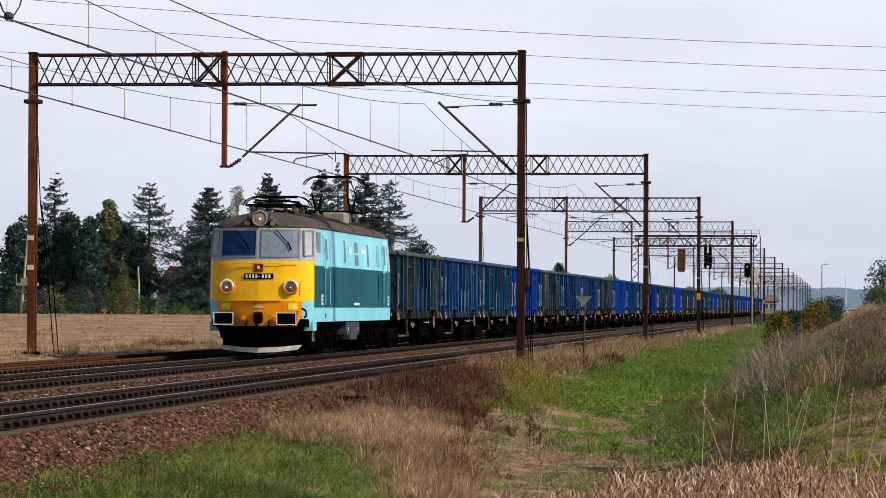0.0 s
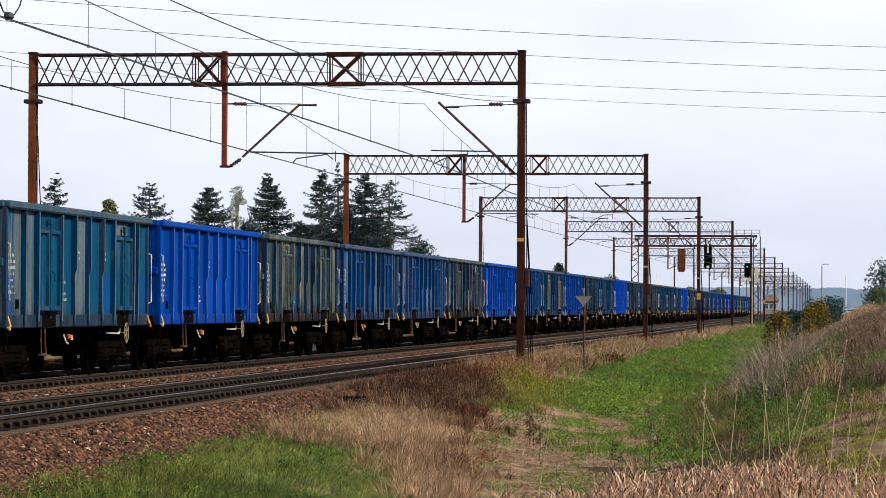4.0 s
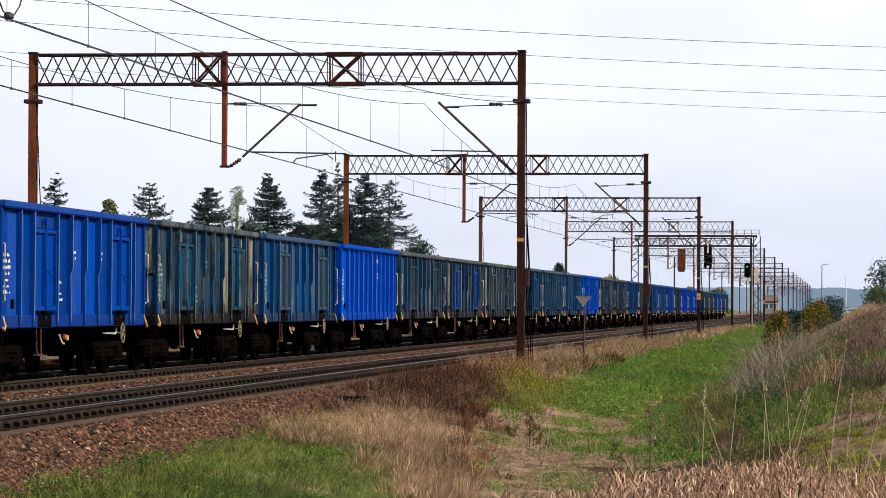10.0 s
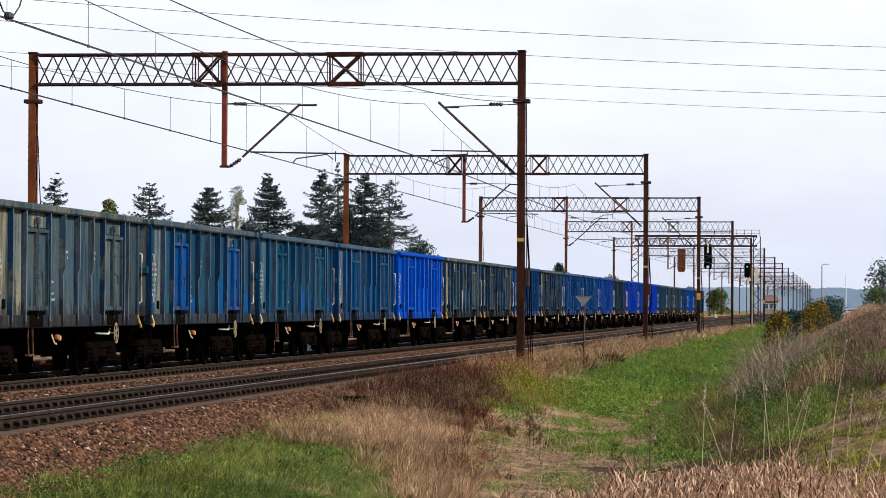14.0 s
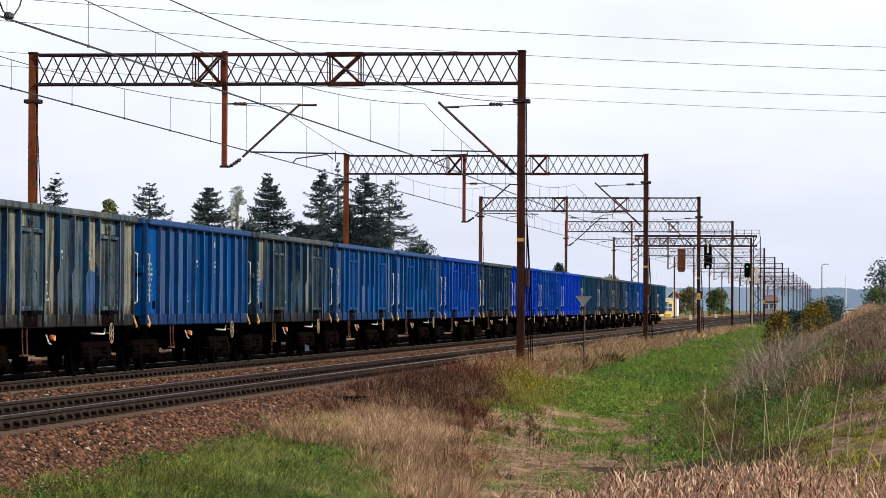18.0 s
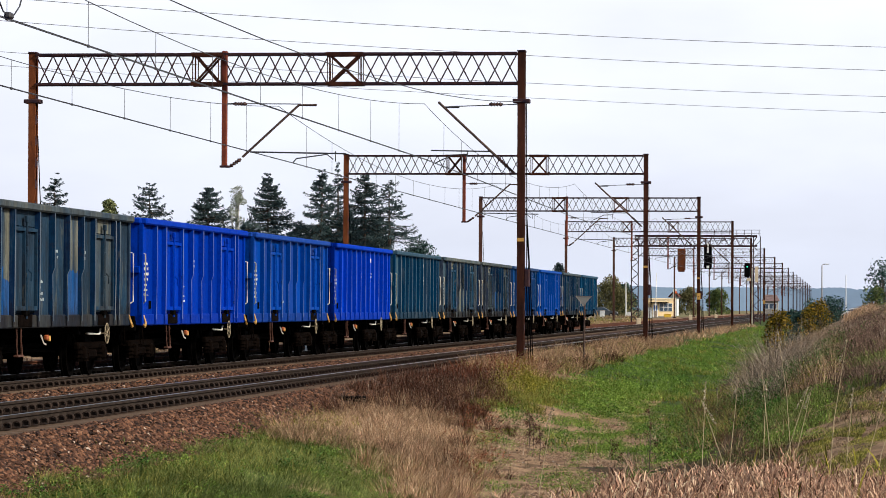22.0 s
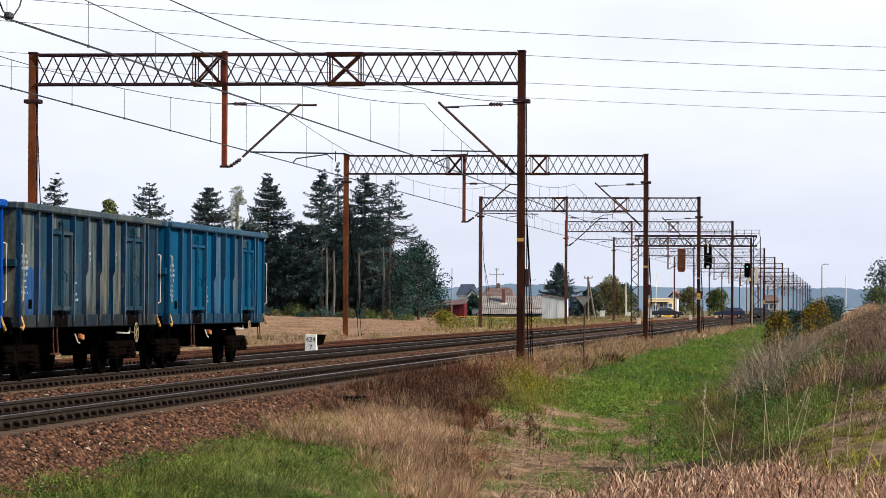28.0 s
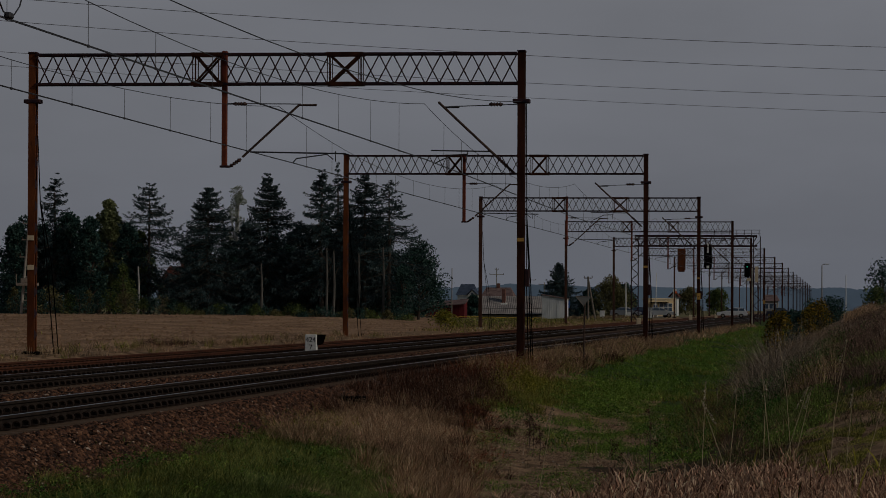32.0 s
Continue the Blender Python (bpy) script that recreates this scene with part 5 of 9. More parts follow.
def wagon(doors):
    t = thing("open_goods_wagon", "weathered open-top ribbed steel goods wagon on two bogies", "goods wagon", "wagons of the train")
    paint = []

    def P(name, mb, label="", parent=None, smooth=False):
        o = part(name, mb, WAGON if name in ("side_sheet", "end_wall", "door_header") else WAGON_POST, parent or t, label, smooth)
        paint.append(o)
        return o

    for s in (-1, 1):
        a, b = sorted((s * (SIDE_X - 0.03), s * SIDE_X))
        if doors:
            # side sheet in three lengths between the door bays
            for y0, y1 in ((Y0 + 0.05, 3.0), (4.95, 9.75), (11.7, Y1 - 0.05)):
                P("side_sheet", MB().box(a, b, y0, y1, SILL_Z, RIM_Z - 0.1))
            for y0, y1 in ((3.0, 4.95), (9.75, 11.7)):
                P("door_header", MB().box(a, b, y0, y1, RIM_Z - 0.42, RIM_Z - 0.1))
        else:
            P("side_sheet", MB().box(a, b, Y0 + 0.05, Y1 - 0.05, SILL_Z, RIM_Z - 0.1))
        r0, r1 = sorted((s * (SIDE_X - 0.06), s * (SIDE_X + 0.14)))
        P("top_rail", MB().cbox(r0, r1, Y0, Y1, RIM_Z - 0.14, RIM_Z, 0.03), "dented top rail")
        r0, r1 = sorted((s * (SIDE_X - 0.1), s * (SIDE_X + 0.05)))
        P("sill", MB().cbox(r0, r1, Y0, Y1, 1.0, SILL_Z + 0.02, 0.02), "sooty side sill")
        ribs = [Y0 + 1.33, 6.08, 7.35, 8.6, 12.1] if doors else [Y0 + 1.3 + k * 1.035 for k in range(11)]
        edge = [3.0, 4.95, 9.75, 11.7] if doors else []
        for y in ribs + edge:
            o0, o1 = sorted((s * SIDE_X, s * (SIDE_X + 0.1)))
            w = 0.03 if y in ribs else 0.045
            # hat-shaped post, wider at its foot
            xo, xi = s * (SIDE_X + 0.1), s * SIDE_X
            # the middle posts are deeper above half height
            mid = doors and y in ribs[1:4]
            mb, lv = MB(), [(SILL_Z - 0.1, 0.09, w), (2.0, 0.075 if mid else 0.1, w), (2.12, 0.12 if mid else 0.1, w), (RIM_Z - 0.13, 0.12 if mid else 0.1, w)]
            for z, dpt, hw in lv:
                mb.v.extend([(xi, y - hw - 0.006, z), (xi, y + hw + 0.006, z), (s * (SIDE_X + dpt), y + hw, z), (s * (SIDE_X + dpt), y - hw, z)])
            for q in range(3):
                mb.f.extend([(q * 4 + c, q * 4 + (c + 1) % 4, q * 4 + 4 + (c + 1) % 4, q * 4 + 4 + c) for c in range(4)])
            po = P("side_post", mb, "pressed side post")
            # outer faces take the paler paint with the lit edge in its colour
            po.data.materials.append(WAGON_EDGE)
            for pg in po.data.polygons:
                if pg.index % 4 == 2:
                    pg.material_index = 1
            f0, f1 = sorted((s * (SIDE_X - 0.02), s * (SIDE_X + 0.08)))
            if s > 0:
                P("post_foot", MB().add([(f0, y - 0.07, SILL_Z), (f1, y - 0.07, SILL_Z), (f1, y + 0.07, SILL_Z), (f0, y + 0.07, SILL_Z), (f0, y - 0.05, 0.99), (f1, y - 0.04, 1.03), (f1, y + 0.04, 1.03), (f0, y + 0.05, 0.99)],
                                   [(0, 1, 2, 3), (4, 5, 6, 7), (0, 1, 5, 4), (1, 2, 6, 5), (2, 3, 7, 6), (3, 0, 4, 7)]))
        for y, d in ((Y0, 1), (Y1, -1)):
            o0, o1 = sorted((s * (SIDE_X - 0.08), s * (SIDE_X + 0.06)))
            P("corner_post", MB().cbox(o0, o1, min(y, y + d * 0.1), max(y, y + d * 0.1), 1.02, RIM_Z - 0.12, 0.015))
        if doors:
            for y0, y1 in ((3.06, 4.89), (9.81, 11.64)):
                m = (y0 + y1) / 2
                for q0, q1 in ((y0, m - 0.03), (m + 0.03, y1)):
                    d0, d1 = sorted((s * (SIDE_X - 0.03), s * (SIDE_X + 0.015)))
                    d = P("door", MB().cbox(d0, d1, q0, q1, SILL_Z + 0.06, RIM_Z - 0.44, 0.01), "door leaf")
                    e0, e1 = sorted((s * (SIDE_X + 0.015), s * (SIDE_X + 0.075)))
                    fr = MB()
                    fr.box(e0, e1, q0 + 0.03, q0 + 0.08, SILL_Z + 0.1, RIM_Z - 0.46).box(e0, e1, q1 - 0.08, q1 - 0.03, SILL_Z + 0.1, RIM_Z - 0.46)
                    fr.box(e0, e1, q0 + 0.08, q1 - 0.08, RIM_Z - 0.52, RIM_Z - 0.46).box(e0, e1, q0 + 0.08, q1 - 0.08, SILL_Z + 0.1, SILL_Z + 0.18)
                    if s > 0:
                        P("door_frame", fr, "", d)
                if s < 0:
                    continue
                xs = s * (SIDE_X + 0.075)
                lock = P("lock_bar", MB().tube([(xs, m, SILL_Z - 0.05), (xs, m, RIM_Z - 0.28)], 0.024, 6).cbox(xs - 0.03, xs + 0.03, m - 0.07, m + 0.07, RIM_Z - 0.36, RIM_Z - 0.24, 0.01)
                         .cbox(xs - 0.03, xs + 0.03, m - 0.05, m + 0.05, 1.9, 2.0, 0.01).cbox(xs - 0.03, xs + 0.03, m - 0.05, m + 0.05, 2.4, 2.48, 0.01).tube([(xs + s * 0.03, m, 2.05), (xs + s * 0.05, m + 0.16, 2.0), (xs + s * 0.05, m + 0.16, 1.85)], 0.014, 5), "door lock bar")
                for z in (1.5, 2.05, 2.6):
                    part("hinge", MB().cbox(min(xs, xs - s * 0.05), max(xs, xs - s * 0.05) + 0.001, y1 + 0.0, y1 + 0.12, z - 0.04, z + 0.04, 0.008), GEAR, lock)
                part("latch", MB().cbox(min(xs - s * 0.06, xs + s * 0.03), max(xs - s * 0.06, xs + s * 0.03), m - 0.14, m + 0.14, SILL_Z + 0.0, SILL_Z + 0.1, 0.01), GEAR, lock)
                g0, g1 = sorted((s * (SIDE_X - 0.02), s * (SIDE_X + 0.06)))
                part("door_sill", MB().cbox(g0, g1, m - 0.55, m + 0.55, 1.02, SILL_Z + 0.02, 0.01), GEAR_BROWN, t, "rust-brown door sill")
    # ends
    for y, d in ((Y0, 1), (Y1, -1)):
        e = P("end_wall", MB().box(-SIDE_X + 0.03, SIDE_X - 0.03, min(y, y + d * 0.03), max(y, y + d * 0.03), 1.1, RIM_Z - 0.08), "end wall")
        rb = MB()
        for x in (-0.9, -0.3, 0.3, 0.9):
            rb.cbox(x - 0.05, x + 0.05, min(y, y - d * 0.09), max(y, y - d * 0.09), 1.1, RIM_Z - 0.1, 0.015)
        rb.cbox(-SIDE_X, SIDE_X, min(y, y - d * 0.08), max(y, y - d * 0.08), 2.1, 2.25, 0.015)
        P("end_frame", rb, "", e)
        P("end_rail", MB().cbox(-SIDE_X - 0.02, SIDE_X + 0.02, y - 0.08, y + 0.08, RIM_Z - 0.13, RIM_Z + 0.005, 0.03), "", e)
        part("head_stock", MB().cbox(-1.3, 1.3, y - 0.06, y + 0.12, 0.88, 1.2, 0.02), GEAR, t)
        for s in (-1, 1):
            bx = s * 0.875
            b = part("buffer", MB().tube([(bx, y, 1.06), (bx, y - d * 0.35, 1.06)], [0.14, 0.1], 12).lathe((bx, y - d * 0.52, 1.06), "y", [(0, 0.2), (d * 0.04, 0.22), (d * 0.07, 0.2), (d * 0.16, 0.08)], 18), GEAR, t, "", True)
            if s < 0:
                continue
            part("corner_hook", MB().tube([(s * 1.45, y + d * 0.1, 1.22), (s * 1.5, y + d * 0.1, 1.05), (s * 1.5, y + d * 0.02, 0.98), (s * 1.49, y - d * 0.04, 1.02)], [0.02, 0.026, 0.03, 0.02], 6), OCHRE, t, "small yellow rope hook")
            part("corner_step", MB().tube([(s * 1.35, y + d * 0.15, 1.0), (s * 1.38, y + d * 0.15, 0.6), (s * 1.38, y + d * 0.45, 0.6), (s * 1.35, y + d * 0.45, 1.0)], 0.014, 5).cbox(min(s * 1.34, s * 1.41), max(s * 1.34, s * 1.41), min(y + d * 0.14, y + d * 0.46), max(y + d * 0.14, y + d * 0.46), 0.59, 0.61, 0.004), GEAR_BROWN, t)
        part("coupling", MB().tube([(0, y, 1.04), (0, y - d * 0.6, 1.0)], 0.05, 8), GEAR, t)
        part("brake_hose", MB().tube([(0.25, y, 1.0), (0.3, y - d * 0.35, 0.75), (0.25, y - d * 0.6, 0.85)], 0.025, 6), BLACK, t)
    for y, m in ((Y1 + 0.06, AGED), (Y0 + 0.04, CREAM)):
        for s in (-1, 1):
            x = s * (SIDE_X + 0.1)
            k = -1 if y < 7 else 1
            part("hand_rail", MB().tube([(x - s * 0.06, y - k * 0.03, 2.52), (x, y, 2.5), (x, y, 1.5), (x - s * 0.06, y - k * 0.03, 1.46)], 0.016, 6), m, t, "pale hand rail at the corner")
    P("floor", MB().box(-SIDE_X + 0.03, SIDE_X - 0.03, Y0, Y1, 1.14, 1.2))
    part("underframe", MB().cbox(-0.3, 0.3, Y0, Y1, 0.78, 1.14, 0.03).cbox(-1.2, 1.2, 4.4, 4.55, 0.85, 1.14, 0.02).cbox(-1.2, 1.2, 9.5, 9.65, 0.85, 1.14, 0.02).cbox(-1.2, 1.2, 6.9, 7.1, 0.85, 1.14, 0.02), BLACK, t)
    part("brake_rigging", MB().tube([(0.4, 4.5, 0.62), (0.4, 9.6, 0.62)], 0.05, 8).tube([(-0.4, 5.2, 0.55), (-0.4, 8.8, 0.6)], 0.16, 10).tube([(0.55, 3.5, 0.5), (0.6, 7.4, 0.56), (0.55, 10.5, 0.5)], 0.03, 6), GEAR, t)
    # tanks and a plain board, added to keep the space below the floor dark
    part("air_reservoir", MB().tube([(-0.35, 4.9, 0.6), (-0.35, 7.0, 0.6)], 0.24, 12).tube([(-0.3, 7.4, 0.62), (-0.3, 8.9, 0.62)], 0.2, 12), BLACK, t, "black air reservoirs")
    part("brake_beam", MB().cbox(-0.75, -0.6, 3.9, 10.2, 0.34, 0.84, 0.03), BLACK, t, "added black board that keeps the gap under the floor dark")
    part("pipe", MB().tube([(1.2, 10.3, 0.86), (1.25, 11.3, 0.84), (1.25, 11.4, 0.95)], 0.02, 6), AGED, t, "thin pale brake pipe")
    part("lever", MB().cbox(1.22, 1.3, 6.45, 6.6, 0.76, 0.86, 0.02), LEVER_ORANGE, t, "orange changeover lever")
    part("changeover_plate", MB().cbox(1.24, 1.28, 6.7, 6.82, 0.74, 0.84, 0.01), OCHRE, t, "yellow changeover plate")
    part("release_handle", MB().tube([(1.25, 6.1, 0.86), (1.3, 6.15, 0.7), (1.3, 6.3, 0.68)], 0.016, 5), AGED, t, "pale release handle")
    for s in (1,):
        part("stirrup_step", MB().tube([(s * 1.38, 3.6, 1.05), (s * 1.4, 3.6, 0.5), (s * 1.4, 3.95, 0.5), (s * 1.38, 3.95, 1.05)], 0.02, 5).cbox(min(s * 1.33, s * 1.43), max(s * 1.33, s * 1.43), 3.58, 3.97, 0.48, 0.52, 0.008), STEP_RUST, t, "brown stirrup step")
    # hand wheel of the brake
    hw = part("hand_wheel", MB().ring((1.5, 10.85, 0.86), "x", 0.2, 0.009, 24, 6).tube([(1.5, 10.85, 0.65), (1.5, 10.85, 1.07)], 0.008, 5).tube([(1.5, 10.65, 0.75), (1.5, 11.05, 0.97)], 0.008, 5).tube([(1.5, 11.05, 0.75), (1.5, 10.65, 0.97)], 0.008, 5)
              .tube([(1.38, 10.85, 0.86), (1.5, 10.85, 0.86)], 0.012, 6), WHEEL_TAN, t, "tan brake hand wheel")
    # panels of worn lettering
    X = SIDE_X + 0.003
    rr = random.Random(5)
    for y0, z0, cols, rows in ((0.95, 1.62, 5, 7), (5.3, 1.5, 3, 4), (8.95, 2.2, 3, 3), (6.6, 2.3, 2, 2)):
        mb = MB()
        for r in range(rows):
            y = y0
            for c in range(cols):
                w = rr.uniform(0.04, 0.12)
                if rr.random() < 0.8:
                    mb.box(X, X + 0.003, y, y + w, z0 + r * 0.11, z0 + r * 0.11 + rr.choice((0.035, 0.05, 0.06)))
                y += w + 0.025
        part("lettering_bar", mb, CHALK, t, "faded illegible lettering as plain bars")
    part("emblem", MB().lathe((X, 8.95, 2.86), "x", [(0.0, 0.075), (0.004, 0.07)], 14), CHALK, t, "pale round emblem as a plain disc")
    part("label_holder", MB().cbox(X, X + 0.02, 1.5, 1.7, 1.35, 1.52, 0.006), BLACK, t, "black label holder")
    # bogies
    for yc in (2.52, 11.52):
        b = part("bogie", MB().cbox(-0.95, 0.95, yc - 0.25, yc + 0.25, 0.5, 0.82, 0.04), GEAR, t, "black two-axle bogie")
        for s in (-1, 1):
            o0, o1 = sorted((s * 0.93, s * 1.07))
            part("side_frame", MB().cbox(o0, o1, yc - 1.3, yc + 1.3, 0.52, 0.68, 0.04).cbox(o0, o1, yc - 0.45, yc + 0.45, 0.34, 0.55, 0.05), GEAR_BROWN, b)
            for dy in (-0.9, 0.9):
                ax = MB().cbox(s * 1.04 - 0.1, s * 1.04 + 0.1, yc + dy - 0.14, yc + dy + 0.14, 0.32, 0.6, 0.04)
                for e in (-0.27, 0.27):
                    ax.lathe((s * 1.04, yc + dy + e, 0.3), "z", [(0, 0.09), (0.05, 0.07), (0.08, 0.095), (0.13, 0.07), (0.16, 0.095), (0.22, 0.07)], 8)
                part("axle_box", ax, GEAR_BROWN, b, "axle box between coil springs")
        for dy in (-0.9, 0.9):
            wheelset(b, yc + dy, 0.46)
    return t




# tone (linear colour), wear, kind, name of the tone for the label, door tone if it differs
GREY, OLIVE, DARKG = (0.035, 0.06, 0.068), (0.09, 0.1, 0.075), (0.03, 0.045, 0.055)
BLUE, DULL, TEAL, BRIGHT, VIVID = (0.0004, 0.05, 0.2), (0.001, 0.047, 0.15), (0.002, 0.054, 0.12), (0.0002, 0.046, 0.3), (0.0001, 0.034, 0.38)
ROLL = [((0.03, 0.042, 0.036), .8, 1, "dark grey-green", None), (BLUE, .6, 1, "mid-blue", None), (TEAL, .6, 1, "dull teal-blue", None), (BRIGHT, .15, 1, "bright blue", None), (OLIVE, .9, 1, "olive-cream", None),
        (BLUE, .65, 1, "mid-blue", None), (BLUE, .6, 1, "mid-blue", None), ((0.08, 0.082, 0.068), .9, 1, "beige-grey", None), (BRIGHT, .2, 1, "bright blue", None), (BLUE, .4, 1, "mid-blue", None),
        (DULL, .6, 1, "dull blue", (0.17, 0.17, 0.1)), (BRIGHT, .25, 1, "bright blue", None), (GREY, .9, 1, "grey-teal", TEAL), (DULL, .5, 1, "dull blue", (0.03, 0.06, 0.1)), ((0.0001, 0.05, 0.37), .06, 0, "vivid blue", None),
        ((0.045, 0.06, 0.065), .75, 1, "dark grey", None), ((0.04, 0.055, 0.06), .75, 1, "grey", BRIGHT), ((0.085, 0.1, 0.088), .8, 1, "beige-grey", None), ((0.02, 0.07, 0.1), .7, 1, "grey-blue", (0.0006, 0.055, 0.24)), (TEAL, .6, 1, "dull teal-blue", None),
        (DULL, .6, 1, "dull blue", None), ((0.0001, 0.05, 0.36), .08, 1, "vivid blue", None), ((0.06, 0.09, 0.085), .85, 1, "grey-green", None), ((0.09, 0.1, 0.09), .85, 1, "beige-grey", None), (BLUE, .45, 0, "mid-blue", None),
        ((0.036, 0.055, 0.055), .8, 1, "grey-green", None), (BLUE, .5, 1, "mid-blue", None), (BLUE, .45, 1, "mid-blue", None), (BRIGHT, .3, 1, "bright blue", None), (DARKG, .7, 1, "dark grey-blue", None),
        (VIVID, .1, 1, "vivid blue", None), (BRIGHT, .25, 1, "bright blue", None), (VIVID, .05, 0, "vivid blue", None), ((0.002, 0.05, 0.1), .5, 0, "dark teal", None), ((0.13, 0.135, 0.105), .85, 1, "cream-patched grey", TEAL),
        ((0.07, 0.07, 0.06), .85, 1, "brown-grey", None), (BLUE, .45, 1, "mid-blue", None), ((0.0002, 0.062, 0.34), .2, 1, "bright blue", None), ((0.022, 0.05, 0.06), .68, 1, "dark grey-blue", None), ((0.003, 0.066, 0.14), .5, 1, "teal-blue", None)]


def rake():
    made = []
    kinds = {1: wagon(True), 0: wagon(False)}
    for k in (0, 1):
        kinds[k].location.y = 2000
    used = set()
    for i, (tone, wear, kind, word, door) in enumerate(ROLL):
        src = kinds[kind]
        if kind not in used:
            w = src
            used.add(kind)
        else:
            w = copy_thing(src, Matrix())
        tagged(w, "%s %s open wagon with %s" % ("heavily weathered" if wear > 0.65 else "weathered" if wear > 0.35 else "freshly painted", word,
                                                       ("doors of another tone" if door else "two side doors") if kind else "plain ribbed sides"))
        jit = 0.84 + 0.07 * math.sin(i * 7.3)
        if wear > 0.65:
            tone = (tone[0] * 0.62, tone[1] * 0.82, tone[2] * 1.1)
        for o in w.children_recursive:
            if o.type == "MESH" and o.data.materials and o.data.materials[0] in (WAGON, WAGON_POST):
                c = tone
                if door and o.name.split(".")[0] in ("door", "door_frame", "lock_bar"):
                    c = door
                base = o.name.split(".")[0]
                if base in ("top_rail", "end_rail"):
                    f = 0.85 * wear ** 1.6
                    c = tuple((1 - f) * v + f * g for v, g in zip(c, (0.11, 0.12, 0.11)))
                if base in ("side_post", "corner_post"):
                    # the posts' dark blue also carries the shade of their near faces
                    f = 0.85 * min(1.0, wear * 1.25)
                    c = tuple((1 - f) * v + f * g for v, g in zip(c, (0.0008, 0.02, 0.078)))
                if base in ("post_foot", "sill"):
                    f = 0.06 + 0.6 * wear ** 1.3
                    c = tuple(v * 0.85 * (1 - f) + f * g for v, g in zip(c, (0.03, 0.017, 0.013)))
                o.color = (c[0] * jit, c[1] * jit, c[2] * jit, wear)
            elif o.type == "MESH" and o.name.split(".")[0] in ("lettering_bar", "emblem"):
                o.material_slots[0].link = "OBJECT"
                o.material_slots[0].material = AGED if wear < 0.35 else CHALK
        made.append(w)
    return made


WAGONS = rake()

# ---------------------------------------------------------------- grass and weeds
def blades(name, X, Y, h, w, lean, material, label, category, az=None, curl=0.5, sink=0.03, Z=None, short=False):
    """Tapering blades that rise from the ground and bend over, joined into one sheet of stuff."""
    n = len(X)
    Z = (ground_z(X, Y) if Z is None else Z) - sink
    az = rng.uniform(0, 2 * np.pi, n) if az is None else az + rng.normal(0, 0.6, n)
    h = h * rng.uniform(0.55, 1.3, n)
    lean = lean * rng.uniform(0.3, 1.6, n)
    bend = np.clip(lean * 0.6 + curl * rng.uniform(0.2, 1.7, n), 0, 2.3)
    face = az + np.pi / 2 + rng.normal(0, 0.8, n)
    dx, dy = np.cos(az), np.sin(az)
    wx, wy = np.cos(face) * w * 0.5, np.sin(face) * w * 0.5
    taper = (1.0, 0.8) if short else (1.0, 0.95, 0.8, 0.5)
    step = h / len(taper)
    out, up = np.zeros(n), np.zeros(n)
    rows = []
    for i, k in enumerate(taper):
        c = np.stack([X + dx * out, Y + dy * out, Z + up], -1)
        s = np.stack([wx * k, wy * k, np.zeros(n)], -1)
        rows += [c - s, c + s]
        a = lean * 0.5 + bend * (i + 0.5) / len(taper)
        out, up = out + step * np.sin(a), up + step * np.cos(a)
    rows.append(np.stack([X + dx * out, Y + dy * out, Z + up], -1))
    V = np.stack(rows, 1).reshape(-1, 3)
    m = len(taper) * 2
    tri = np.array([t for i in range(0, m - 2, 2) for t in ((i, i + 1, i + 3), (i, i + 3, i + 2))] + [(m - 2, m - 1, m)])
    F = (tri[None] + (np.arange(n) * len(rows))[:, None, None]).reshape(-1, 3)
    return soup(name, V, F, material, label, category)


def leaf_cloud(P, size, flat=0.0, r=None):
    """Leaves as bent rhombs at the points P; returns vertices and faces."""
    r = rng if r is None else r
    n = len(P)
    a = r.normal(size=(n, 3))
    a[:, 2] *= 1 - flat
    a /= np.linalg.norm(a, axis=1, keepdims=True)
    b = np.cross(a, r.normal(size=(n, 3)))
    if flat > 0.6:
        b[:, 2] *= 1 - flat
    b /= np.linalg.norm(b, axis=1, keepdims=True) + 1e-9
    s = (size * r.uniform(0.6, 1.4, n))[:, None]
    V = np.stack([P - a * s, P + b * s * 0.55, P + a * s, P - b * s * 0.55], 1).reshape(-1, 3)
    F = (np.arange(4)[None] + (np.arange(n) * 4)[:, None])
    return V, F


def clumps(centres, radii, n, r=None):
    """Points gathered towards the outside of many small balls."""
    r = rng if r is None else r
    k = r.integers(0, len(centres), n)
    d = r.normal(size=(n, 3))
    d /= np.linalg.norm(d, axis=1, keepdims=True)
    return np.asarray(centres)[k] + d * (np.asarray(radii)[k] * r.uniform(0.35, 1.0, n) ** 0.5)[:, None]


GRASS = leaf_mat("green_grass", (0.036, 0.06, 0.012), (0.145, 0.185, 0.045), (0.33, 0.35, 0.12))
GRASS_LUSH = leaf_mat("lush_grass", (0.04, 0.09, 0.012), (0.15, 0.255, 0.035), (0.31, 0.42, 0.085))
OLIVE_GREEN = leaf_mat("olive_grass", (0.0495, 0.054, 0.009), (0.22, 0.215, 0.044), (0.456, 0.408, 0.108))
STRAW = leaf_mat("straw_grass", (0.1, 0.054, 0.028), (0.4, 0.245, 0.138), (0.76, 0.53, 0.34))
RUSSET = leaf_mat("russet_weed", (0.012, 0.0055, 0.004), (0.072, 0.031, 0.019), (0.22, 0.11, 0.066))
WITHER = leaf_mat("withered_weed", (0.045, 0.0297, 0.0162), (0.3, 0.2, 0.115), (0.621, 0.459, 0.284))
